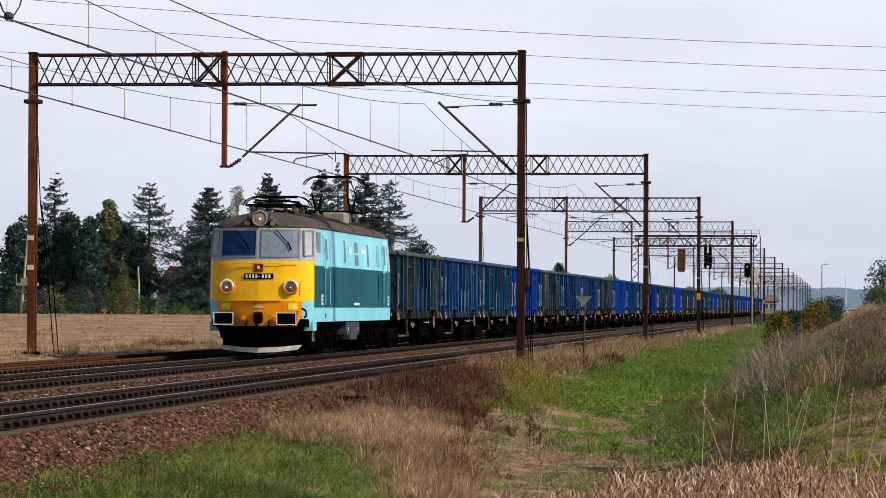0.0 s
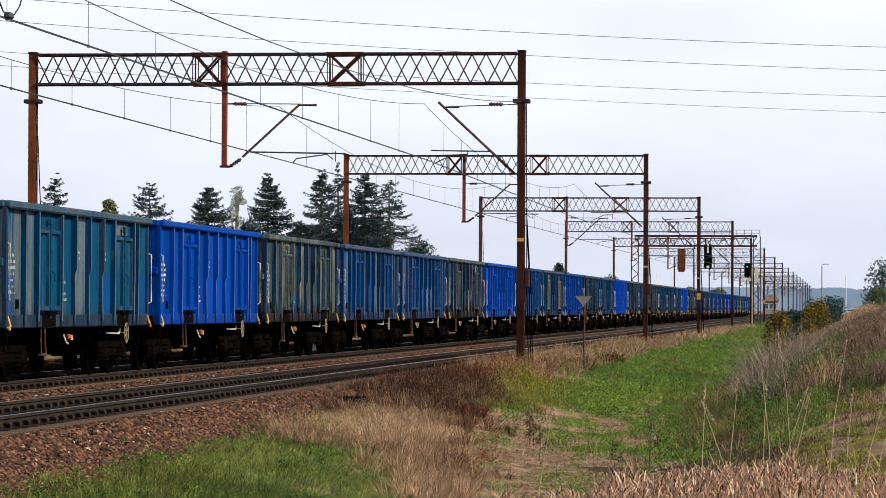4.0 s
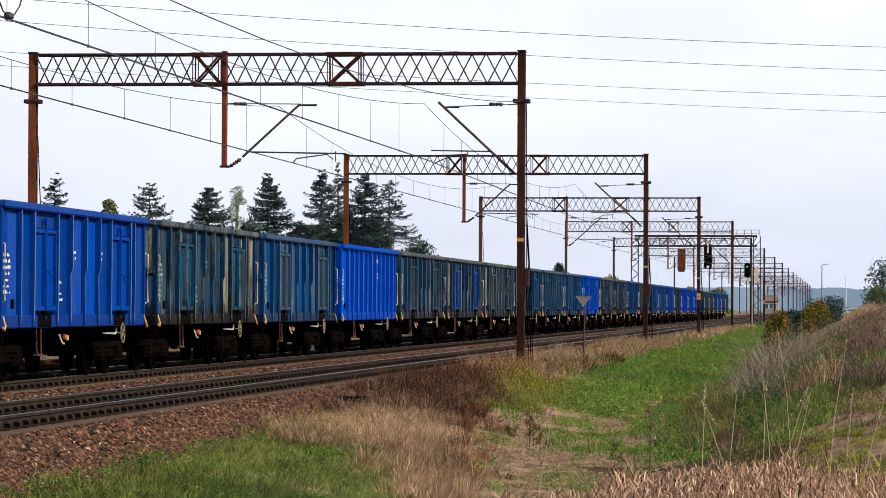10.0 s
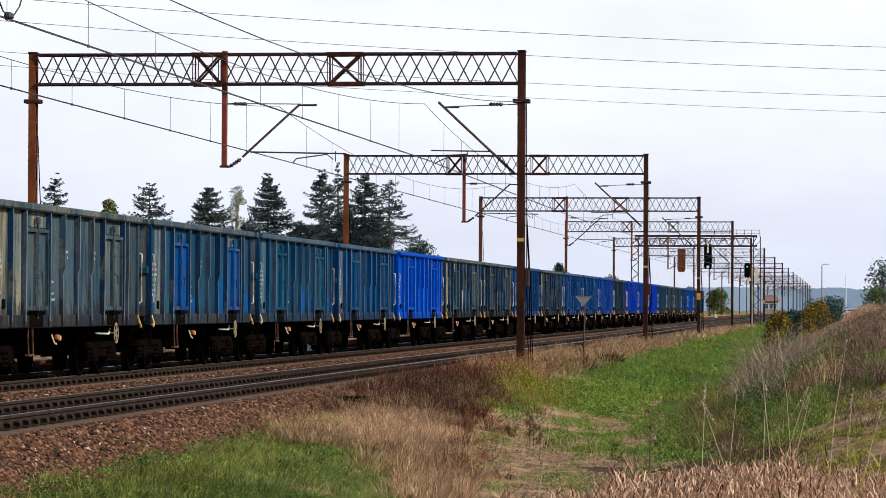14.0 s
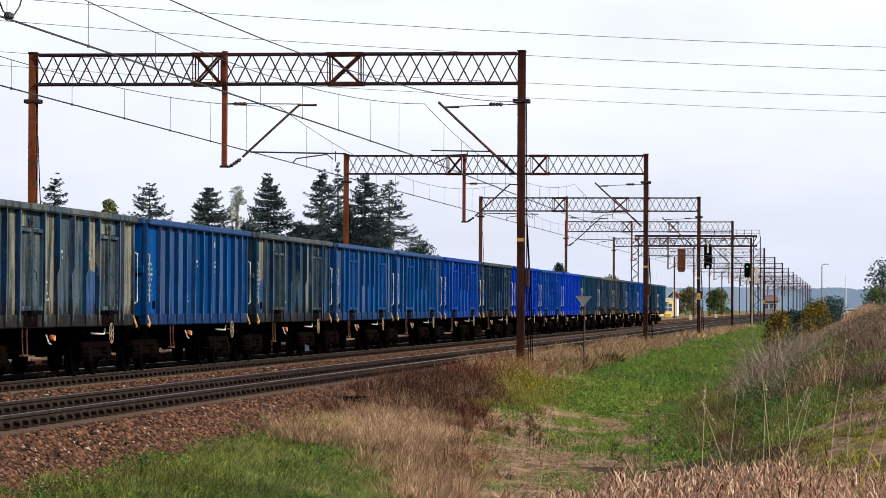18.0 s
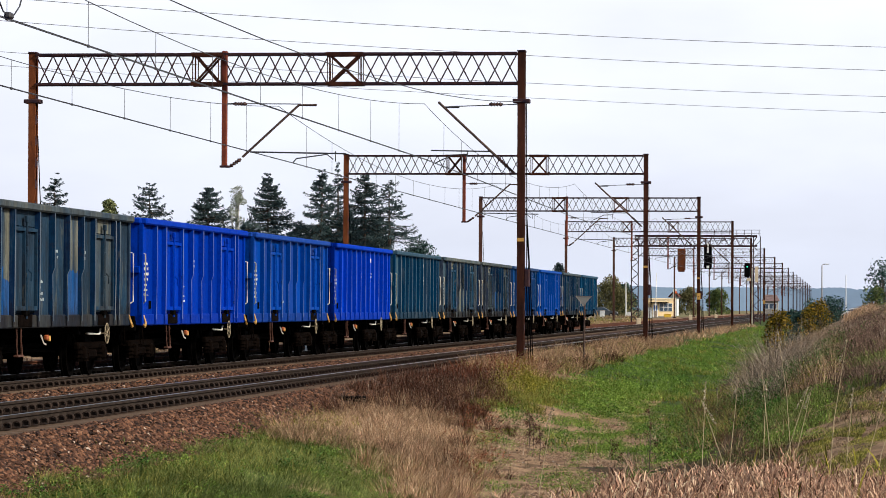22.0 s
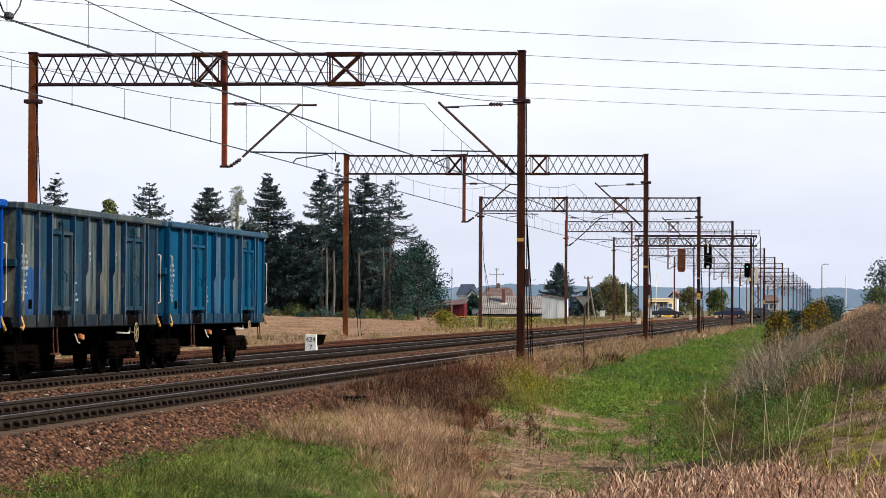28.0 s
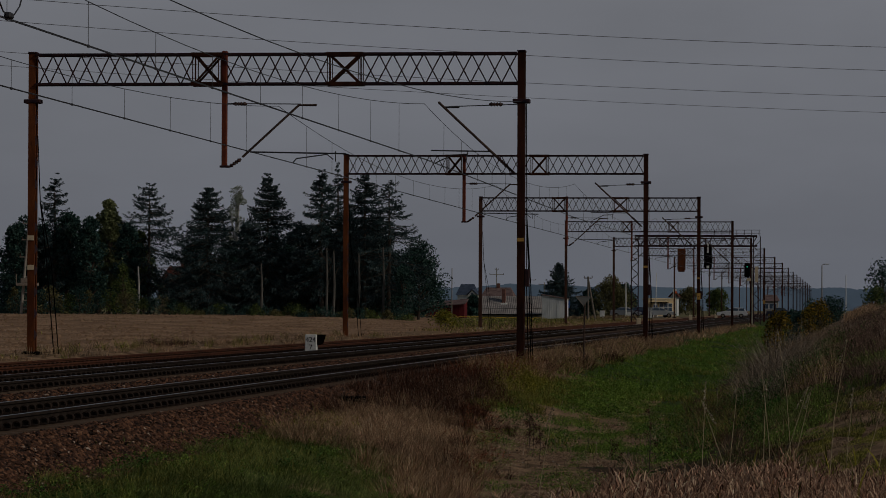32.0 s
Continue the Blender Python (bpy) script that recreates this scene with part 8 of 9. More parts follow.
        part("trunk", MB().tube([(0, 0, 0), (0.1, 0, PX(d, hpx) * 0.5), (0.0, 0, PX(d, hpx))], [0.15, 0.12, 0.07], 7), BARK_W if px_x in (232,) else GREYBARK, t)
        part("stub_limbs", MB().tube([(0, 0, PX(d, hpx) * 0.6), (0.5, 0, PX(d, hpx) * 0.75)], 0.03, 5).tube([(0, 0, PX(d, hpx) * 0.8), (-0.5, 0, PX(d, hpx) * 0.92)], 0.03, 5), BARK, t)
    # by the crossing and on the bank
    for px_x, top, base, w, d, mat, lab in ((786, 550, 590, 54, 216, GOLD, "yellow-green bush by the rusty track"), (838, 523, 566, 34, 545, LEAF, "dark bush beside a shed"), (1083, 494, 560, 84, 560, LEAF_OB, "olive-brown autumn tree behind a fence"), (1105, 502, 560, 50, 565, LEAF, "dark green tree behind a fence"), (1045, 515, 560, 44, 570, LEAF, "dark green tree behind a fence"),
                                            (1382, 548, 600, 60, 186, LEAF_RB, "autumn-yellow bush beside the line"), (1372, 556, 598, 40, 186, LEAF_RB, "autumn-yellow bush beside the line"), (1415, 548, 590, 50, 205, LEAF, "dark green bush beside the line"), (1450, 532, 580, 60, 215, LEAF_RB, "yellowing bush on the bank"), (1432, 543, 585, 46, 202, LEAF_RB, "autumn-yellow bush on the bank"), (1402, 545, 585, 40, 208, LEAF, "dark green bush beside the line"), (1438, 528, 575, 46, 224, LEAF, "dark green bush on the bank"),
                                            (1468, 524, 570, 56, 225, LEAF, "dark green bush on the bank"), (1485, 526, 560, 44, 240, LEAF, "dark green bush on the bank"), (1455, 528, 565, 40, 260, LEAF_RB, "yellowing bush on the bank"), (1562, 462, 545, 84, 235, LEAF, "dark green leaning tree on the bank"), (1548, 500, 545, 50, 230, LEAF_Y, "small tree on the bank"), (1590, 450, 545, 90, 240, LEAF, "dark green tree on the bank"),
                                            (1220, 510, 548, 46, 720, LEAF_OB, "far brown autumn tree"), (1272, 510, 548, 44, 760, LEAF_Y, "far hazy green tree beside the line"),):
        x = place(px_x, d)
        z0 = float(ground_z(x, d))
        broadleaf(x, d, PX(d, 541.5 + px_x * 0.0031 - top) + 1.42 - z0, PX(d, w), mat, lab, BARK, 0.03, 1.0, "bush" if base - top < 45 else "broadleaf_tree", 0.16 if d > 540 else None)
    d = 562
    x = place(991, d)
    spruce(x, d, PX(d, 544 - 461) + 1.42, PX(d, 62), 0.9, "slim spruce beside the level crossing", 0.1)


treeline()

# ---------------------------------------------------------------- distance
def ridge(name, d, px0, px1, base, amp, seed, colour, label):
    """A far wooded rise along the horizon, its haze painted as an even glow."""
    n = 260
    top, bot = [], []
    for k in range(n + 1):
        p = px0 + (px1 - px0) * k / n
        hpx = base + amp * (noise.noise((p * 0.006, seed, 0)) + 0.45 * noise.noise((p * 0.03, seed, 4)) + 0.3 * noise.noise((p * 0.12, seed, 9)))
        x = place(p, d)
        top.append((x, d + 60 * math.sin(p * 0.01), 1.42 + PX(d, max(2, hpx))))
        bot.append((x, d + 60 * math.sin(p * 0.01), -1.0))
    mb = MB()
    mb.v = top + bot + [(x, y + 120, z) for x, y, z in top]
    m = n + 1
    mb.f = [(k, k + 1, m + k + 1, m + k) for k in range(n)] + [(k, k + 1, 2 * m + k + 1, 2 * m + k) for k in range(n)]
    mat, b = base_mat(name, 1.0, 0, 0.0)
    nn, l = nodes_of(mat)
    # distance haze put into the colour, which glows instead of being lit
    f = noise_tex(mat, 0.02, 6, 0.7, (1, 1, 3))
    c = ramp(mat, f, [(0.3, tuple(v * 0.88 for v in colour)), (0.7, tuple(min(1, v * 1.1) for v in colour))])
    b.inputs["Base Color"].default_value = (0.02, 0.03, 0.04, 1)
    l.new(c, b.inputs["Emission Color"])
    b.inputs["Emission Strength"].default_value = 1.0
    part(name, mb, mat, None)
    tagged(bpy.data.objects[name], label, "backdrop", "", "structure")


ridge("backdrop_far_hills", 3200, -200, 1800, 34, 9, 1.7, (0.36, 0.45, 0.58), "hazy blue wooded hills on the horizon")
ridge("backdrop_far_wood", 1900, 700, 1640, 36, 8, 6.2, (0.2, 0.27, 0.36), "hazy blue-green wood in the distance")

# ---------------------------------------------------------------- trackside things
def letters(text, size, loc, rot, mat, parent, name="lettering"):
    cu = bpy.data.curves.new(name, "FONT")
    cu.body, cu.size, cu.align_x, cu.align_y, cu.extrude = text, size, "CENTER", "CENTER", 0.003
    tmp = new(name, cu)
    me = bpy.data.meshes.new_from_object(tmp.evaluated_get(bpy.context.evaluated_depsgraph_get()))
    bpy.data.objects.remove(tmp)
    me.materials.clear()
    me.materials.append(mat)
    ob = new(name, me)
    ob.parent, ob.location, ob.rotation_euler = parent, loc, rot
    return ob


def pz(d, y, px_x=1200):
    """Height of the row y of the view at a depth."""
    return 1.423 + (540.0 + px_x * 0.0044 - y) * d / 6172.0


def km_post():
    t = thing("kilometre_post", "white concrete kilometre post with black figures between the tracks", "kilometre post", loc=(-2.05, 119.2, -0.24))
    part("block", MB().cbox(-0.2, 0.2, -0.14, 0.14, 0, 0.68, 0.02), WHITE, t)
    letters("424", 0.24, (0, -0.146, 0.5), (math.pi / 2, 0, 0), BLACK, t)
    letters("7", 0.24, (0.0, -0.146, 0.24), (math.pi / 2, 0, 0), BLACK, t)
    part("dark_face", MB().add([(0.2, -0.05, 0.68), (0.5, 0.05, 0.68), (0.4, 0.08, 0.36), (0.2, -0.02, 0.3), (0.2, 0.0, 0.68), (0.5, 0.1, 0.68), (0.4, 0.13, 0.36), (0.2, 0.03, 0.3)],
                               [(0, 1, 2, 3), (4, 5, 6, 7), (0, 1, 5, 4), (1, 2, 6, 5), (2, 3, 7, 6)]), GEAR_BROWN, t, "dark second face turned away")


km_post()
for x_, y_ in ((-2.05, 318), (-2.05, 430), (-2.05, 520)):
    t = thing("hectometre_post", "small white concrete marker post between the tracks", "marker post", "marker posts", loc=(x_, y_, -0.24))
    part("block", MB().cbox(-0.2, 0.2, -0.14, 0.14, 0, 0.72, 0.02), SIGN_PALE, t)


def back_sign():
    t = thing("railway_sign", "grey triangular railway sign on a thin pole", "sign", loc=(8.08, 109.5, -0.38))
    part("pole", MB().tube([(0, 0, 0), (0.03, 0, 2.15)], 0.026, 8), ARM_STEEL, t)
    part("plate", MB().add([(-0.24, -0.05, 2.14), (0.24, -0.05, 2.14), (0.0, -0.05, 1.86), (-0.24, -0.035, 2.14), (0.24, -0.035, 2.14), (0.0, -0.035, 1.86)], [(0, 1, 2), (3, 5, 4), (0, 1, 4, 3), (1, 2, 5, 4), (2, 0, 3, 5)]), plain("sign_back_grey", (0.2, 0.195, 0.18), 0.7), t, "grey triangular plate, point down")
    part("plate_edge", MB().tube([(-0.25, -0.055, 2.15), (0.25, -0.055, 2.15), (0.0, -0.055, 1.84), (-0.25, -0.055, 2.15)], 0.012, 5), GALV, t)


back_sign()
# inlet inferred from a dark hollow, whose shade is put into black material
t = thing("drain_inlet", "black drain inlet in the ballast slope", "drain", loc=(6.75, 66.0, -0.55))
part("frame", MB().cbox(-0.3, 0.3, -0.3, 0.3, 0.18, 0.26, 0.02).cbox(-0.3, -0.22, -0.3, 0.3, -0.1, 0.18, 0.01).cbox(0.22, 0.3, -0.3, 0.3, -0.1, 0.18, 0.01), BLACK, t)
part("back", MB().box(-0.22, 0.22, 0.2, 0.3, -0.1, 0.18), BLACK, t)
t = thing("rail_lubricator", "small dark box on the ballast beside the rail", "trackside box", loc=(6.15, 134, -0.2))
part("body", MB().cbox(-0.18, 0.18, -0.35, 0.35, 0, 0.22, 0.03), BLACK, t)
part("lid", MB().cbox(-0.2, 0.2, -0.37, 0.37, 0.22, 0.26, 0.01), GEAR, t)

# ---------------------------------------------------------------- signal gantry
def lattice_tower(t, x, z0, z1, w=0.72):
    leg = MB()
    for sx in (-w / 2, w / 2):
        for sy in (-w / 2, w / 2):
            part("leg", MB().box(x + sx - 0.035, x + sx + 0.035, sy - 0.035, sy + 0.035, z0, z1), RUST_DARK, t)
    z, k = z0 + 0.3, 0
    while z < z1 - 0.6:
        for sy in (-w / 2, w / 2):
            a, b = (x - w / 2, x + w / 2) if k % 2 else (x + w / 2, x - w / 2)
            part("brace", MB().beam((a, sy, z), (b, sy, z + 0.62), 0.05, 0.05), RUST_DARK, t)
        for sx in (-w / 2, w / 2):
            part("brace", MB().beam((x + sx, -w / 2, z), (x + sx, w / 2, z + 0.62), 0.05, 0.05), RUST_DARK, t)
        z, k = z + 0.62, k + 1


def signal_gantry():
    Y = 367.0
    t = thing("signal_gantry", "dark steel lattice signal gantry with a railed walkway over the tracks", "signal gantry", loc=(0, Y, 0))
    xl, xr = place(1129, Y) - 0.2, place(1341, Y)
    zb, zt = pz(Y, 436), pz(Y, 419)
    lattice_tower(t, xl, -0.3, zt)
    lattice_tower(t, xr, -0.5, zt)
    for z in (zb, zt):
        for sy in (-0.4, 0.4):
            part("chord", MB().box(xl, xr, sy - 0.07, sy + 0.07, z - 0.08, z + 0.08), RUST_DARK, t)
    n = 22
    st = (xr - xl) / n
    for k in range(n):
        a, b = (zb, zt) if k % 2 else (zt, zb)
        for sy in (-0.4, 0.4):
            part("brace", MB().beam((xl + k * st, sy, a), (xl + (k + 1) * st, sy, b), 0.06, 0.06, (0, 1, 0)), RUST_DARK, t)
    part("walkway", MB().box(xl, xr, -0.45, 0.45, zt + 0.09, zt + 0.13), RUST_DARK, t)
    # railing over the right half
    x0 = place(1240, Y)
    zr = pz(Y, 408)
    k = x0
    while k < xr + 0.45:
        part("rail_post", MB().tube([(k, -0.45, zt), (k, -0.45, zr)], 0.03, 6), RUST_DARK, t)
        k += 0.78
    for z in (zr, (zr + zt) / 2):
        part("hand_rail", MB().tube([(x0, -0.45, z), (xr + 0.4, -0.45, z)], 0.03, 6), RUST_DARK, t)
    x0, zr2 = place(1120, Y), pz(Y, 421)
    for px_c, y0, y1, mat, lab in ((1208.5, 441, 482, RUST_RED, "back of a rust-red signal board"), (1255, 433, 477, BLACK, "black signal board with a white strip")):
        x = place(px_c, Y)
        za, zc = pz(Y, y1), pz(Y, y0)
        s = thing("hanging_signal", lab, "railway signal", "hanging signals", loc=(x, Y - 0.55, 0))
        part("board", MB().cbox(-0.42, 0.42, -0.06, 0.06, za + 0.15, zc, 0.05).cbox(-0.34, 0.34, -0.06, 0.06, za, za + 0.2, 0.05), RUST if mat is RUST_RED else BLACK, s)
        part("hanger", MB().box(-0.3, -0.24, 0.06, 0.3, zc - 0.4, zc + 0.4).box(0.24, 0.3, 0.06, 0.3, zc - 0.4, zc + 0.4), RUST_DARK, s)
        if mat is BLACK:
            part("hood", MB().lathe((0, -0.3, za + 1.0), "y", [(0, 0.18), (0.22, 0.18)], 12), BLACK, s)
            part("hood", MB().lathe((0, -0.3, za + 0.55), "y", [(0, 0.18), (0.22, 0.18)], 12), BLACK, s)
            part("white_strip", MB().box(-0.09, 0.09, -0.08, -0.06, zc - 0.9, zc + 0.1), WHITE, s, "white vertical strip")
            part("white_mark", MB().box(-0.14, 0.14, -0.08, -0.06, za + 0.1, za + 0.35), WHITE, s)


signal_gantry()


def mast_signal():
    Y = 352.0
    x = place(1324, Y)
    t = thing("mast_signal", "black signal head showing green on a white mast", "railway signal", loc=(x, Y, 0))
    xm = place(1332.5, Y) - x
    za, zc = pz(Y, 491, 1324), pz(Y, 467, 1324)
    part("mast", MB().tube([(xm, 0, -0.5), (xm, 0, zc - 0.5)], 0.065, 10), CREAM, t, "white painted mast")
    part("head", MB().cbox(-0.3, 0.3, -0.1, 0.1, za, zc, 0.12), BLACK, t, "black oval signal head")
    part("hood", MB().lathe((0, -0.35, zc - 0.35), "y", [(0, 0.15), (0.25, 0.16)], 12), BLACK, t)
    part("green_light", MB().lathe((0, -0.37, zc - 0.36), "y", [(0, 0.02), (0.01, 0.08)], 14), glow("signal_green", (0.04, 0.6, 0.4), 0.8), t, "lit green lamp")
    part("bracket", MB().beam((0, 0, za + 0.1), (xm, 0, za - 0.6), 0.08).beam((0, 0, za), (xm, 0, za - 1.3), 0.06), RUST_DARK, t)
    part("white_box", MB().cbox(-0.05, 0.35, -0.1, 0.1, za - 0.4, za - 0.15, 0.02), SIGN_PALE, t)
    part("ladder", MB().tube([(xm + 0.3, -0.1, 0), (xm + 0.3, -0.1, za)], 0.02, 5).tube([(xm + 0.55, -0.1, 0), (xm + 0.55, -0.1, za)], 0.02, 5), RUST_DARK, t)
    part("white_disc", MB().cbox(xm + 0.3, xm + 0.62, -0.2, -0.17, pz(Y, 500), pz(Y, 472), 0.1), SIGN_PALE, t, "white oval plate")


mast_signal()

# ---------------------------------------------------------------- level crossing and hamlet
ASPHALT = worn("asphalt", (0.045, 0.045, 0.046), (0.08, 0.078, 0.075), 0.6, 0.9, 0, None, 0.2, 25)
WALL_Y = worn("cream_yellow_render", (0.74, 0.56, 0.3), (0.84, 0.67, 0.4), 0.8, 0.9, 0, None, 0.1, 12, (0.52, 0.4, 0.26))
WALL_W = worn("white_board_wall", (0.5, 0.51, 0.52), (0.68, 0.68, 0.67), 1.2, 0.8, 0, (1, 1, 0.3), 0.1, 12)
WALL_RED = worn("red_wooden_wall", (0.07, 0.011, 0.014), (0.14, 0.022, 0.026), 1.2, 0.9, 0, (1, 1, 0.3), 0.2, 10)
ROOF_G = worn("grey_fibre_roof", (0.2, 0.18, 0.17), (0.33, 0.3, 0.28), 1.0, 0.95, 0, (0.4, 1, 1), 0.2, 10, (0.12, 0.11, 0.1))
ROOF_R = worn("red_tile_roof", (0.055, 0.022, 0.016), (0.12, 0.042, 0.028), 2.0, 0.9, 0, None, 0.2, 10)
ROOF_BR = worn("brown_roof", (0.12, 0.08, 0.075), (0.2, 0.14, 0.13), 1.0, 0.9, 0, None, 0.1)
ROOF_BL = worn("dark_blue_roof", (0.04, 0.055, 0.085), (0.07, 0.09, 0.13), 1.0, 0.7, 0, None, 0.1)
BRICK_D = worn("dark_brick", (0.12, 0.06, 0.05), (0.2, 0.1, 0.08), 3.0, 0.9)
PANE = plain("window_pane", (0.05, 0.08, 0.12), 0.1, 0, 0.6)

ROAD_Y = 505.0
rd = new("road", MB().box(-150, -5.2, ROAD_Y - 3.2, ROAD_Y + 3.2, -0.12, -0.015).box(6.9, 150, ROAD_Y - 3.2, ROAD_Y + 3.2, -0.12, -0.015).mesh("road"))
rd.data.materials.append(ASPHALT)
tagged(rd, "grey asphalt road that crosses the railway on the level", "road", "", "structure")
dk = new("crossing_deck", MB().box(-5.2, -4.4, ROAD_Y - 3.2, ROAD_Y + 3.2, -0.18, -0.02).box(-4.2, -2.9, ROAD_Y - 3.2, ROAD_Y + 3.2, -0.18, -0.02).box(-2.7, -0.85, ROAD_Y - 3.2, ROAD_Y + 3.2, -0.18, -0.02)
         .box(-0.65, 0.65, ROAD_Y - 3.2, ROAD_Y + 3.2, -0.18, -0.02).box(0.85, 3.8, ROAD_Y - 3.2, ROAD_Y + 3.2, -0.18, -0.02).box(4.02, 5.32, ROAD_Y - 3.2, ROAD_Y + 3.2, -0.18, -0.02).box(5.5, 6.9, ROAD_Y - 3.2, ROAD_Y + 3.2, -0.18, -0.02).mesh("crossing_deck"))
dk.data.materials.append(ASPHALT)
tagged(dk, "paved deck between the rails of the level crossing", "crossing deck", "", "structure")


def booth():
    d = 522.0
    x0, x1 = place(1146, d), place(1198, d)
    z1 = pz(d, 529)
    t = thing("crossing_keepers_booth", "small cream-yellow crossing keeper's booth with a flat roof", "booth", loc=((x0 + x1) / 2, d, -0.1), rz=radians(15))
    w, h = (x1 - x0) / 2, z1 + 0.1
    part("wall", MB().cbox(-w, w, 0, 2.6, 0, h - 0.25, 0.03), WALL_Y, t, "cream-yellow rendered wall")
    part("roof", MB().cbox(-w - 0.1, w + 0.1, -0.12, 2.7, h - 0.2, h, 0.04), WALL_Y, t)
    part("canopy", MB().cbox(-w + 0.5, w - 1.2, -0.8, 0, h - 0.75, h - 0.55, 0.03), GEAR_BROWN, t, "brown door canopy")
    dr = part("door", MB().cbox(-w + 0.95, -w + 1.75, -0.06, 0.02, 0.05, h - 0.8, 0.02), WHITE, t, "white door with a blue pane")
    part("pane", MB().box(-w + 1.1, -w + 1.6, -0.075, -0.06, 0.9, h - 1.0), plain("blue_door_glass", (0.05, 0.12, 0.3), 0.2), dr)
    wx0, wx1, wz0, wz1 = -w + 1.95, w - 0.45, 0.95, h - 0.72
    win = part("window", MB().cbox(wx0, wx1, -0.08, 0.02, wz0, wz1, 0.02), WHITE, t, "wide white-framed window")
    for k in range(3):
        for m in range(2):
            a = wx0 + 0.08 + k * (wx1 - wx0 - 0.06) / 3
            b = a + (wx1 - wx0 - 0.06) / 3 - 0.1
            c = wz0 + 0.08 + m * (wz1 - wz0 - 0.04) / 2
            part("pane", MB().box(a, b, -0.095, -0.08, c, c + (wz1 - wz0) / 2 - 0.1), PANE, win)
    part("plinth", MB().cbox(-w - 0.03, w + 0.03, -0.03, 2.63, -0.2, 0.25, 0.02), CONCRETE, t)
    b = thing("yellow_bin", "yellow grit bin before the booth", "bin", loc=(place(1184, d - 3), d - 3, -0.12))
    part("box", MB().cbox(-0.55, 0.55, -0.3, 0.3, 0, 0.5, 0.08), YELLOW_P, b)
    part("lid", MB().cbox(-0.58, 0.58, -0.33, 0.33, 0.5, 0.6, 0.04), YELLOW_P, b)
    p = thing("barrier_pole", "raised white barrier pole beside the booth", "barrier", loc=(place(1162.5, d - 4), d - 4, -0.12))
    part("pole", MB().tube([(0, 0, 0.5), (0.12, 0, pz(d, 483))], [0.07, 0.04], 8), WHITE, p)
    part("drive_box", MB().cbox(-0.25, 0.25, -0.25, 0.25, 0, 1.1, 0.04), GALV, p)
    p = thing("flag", "red and white flag on a short staff over the booth", "flag", loc=(place(1194, d + 2), d + 2, 0))
    part("staff", MB().tube([(0, 0, 2.4), (0, 0, pz(d, 512))], 0.03, 6), WHITE, p)
    part("white_half", MB().box(0, 0.5, -0.01, 0.01, pz(d, 516), pz(d, 512)), WHITE, p)
    part("red_half", MB().box(0, 0.5, -0.01, 0.01, pz(d, 520), pz(d, 516)), RED_RING, p)


booth()


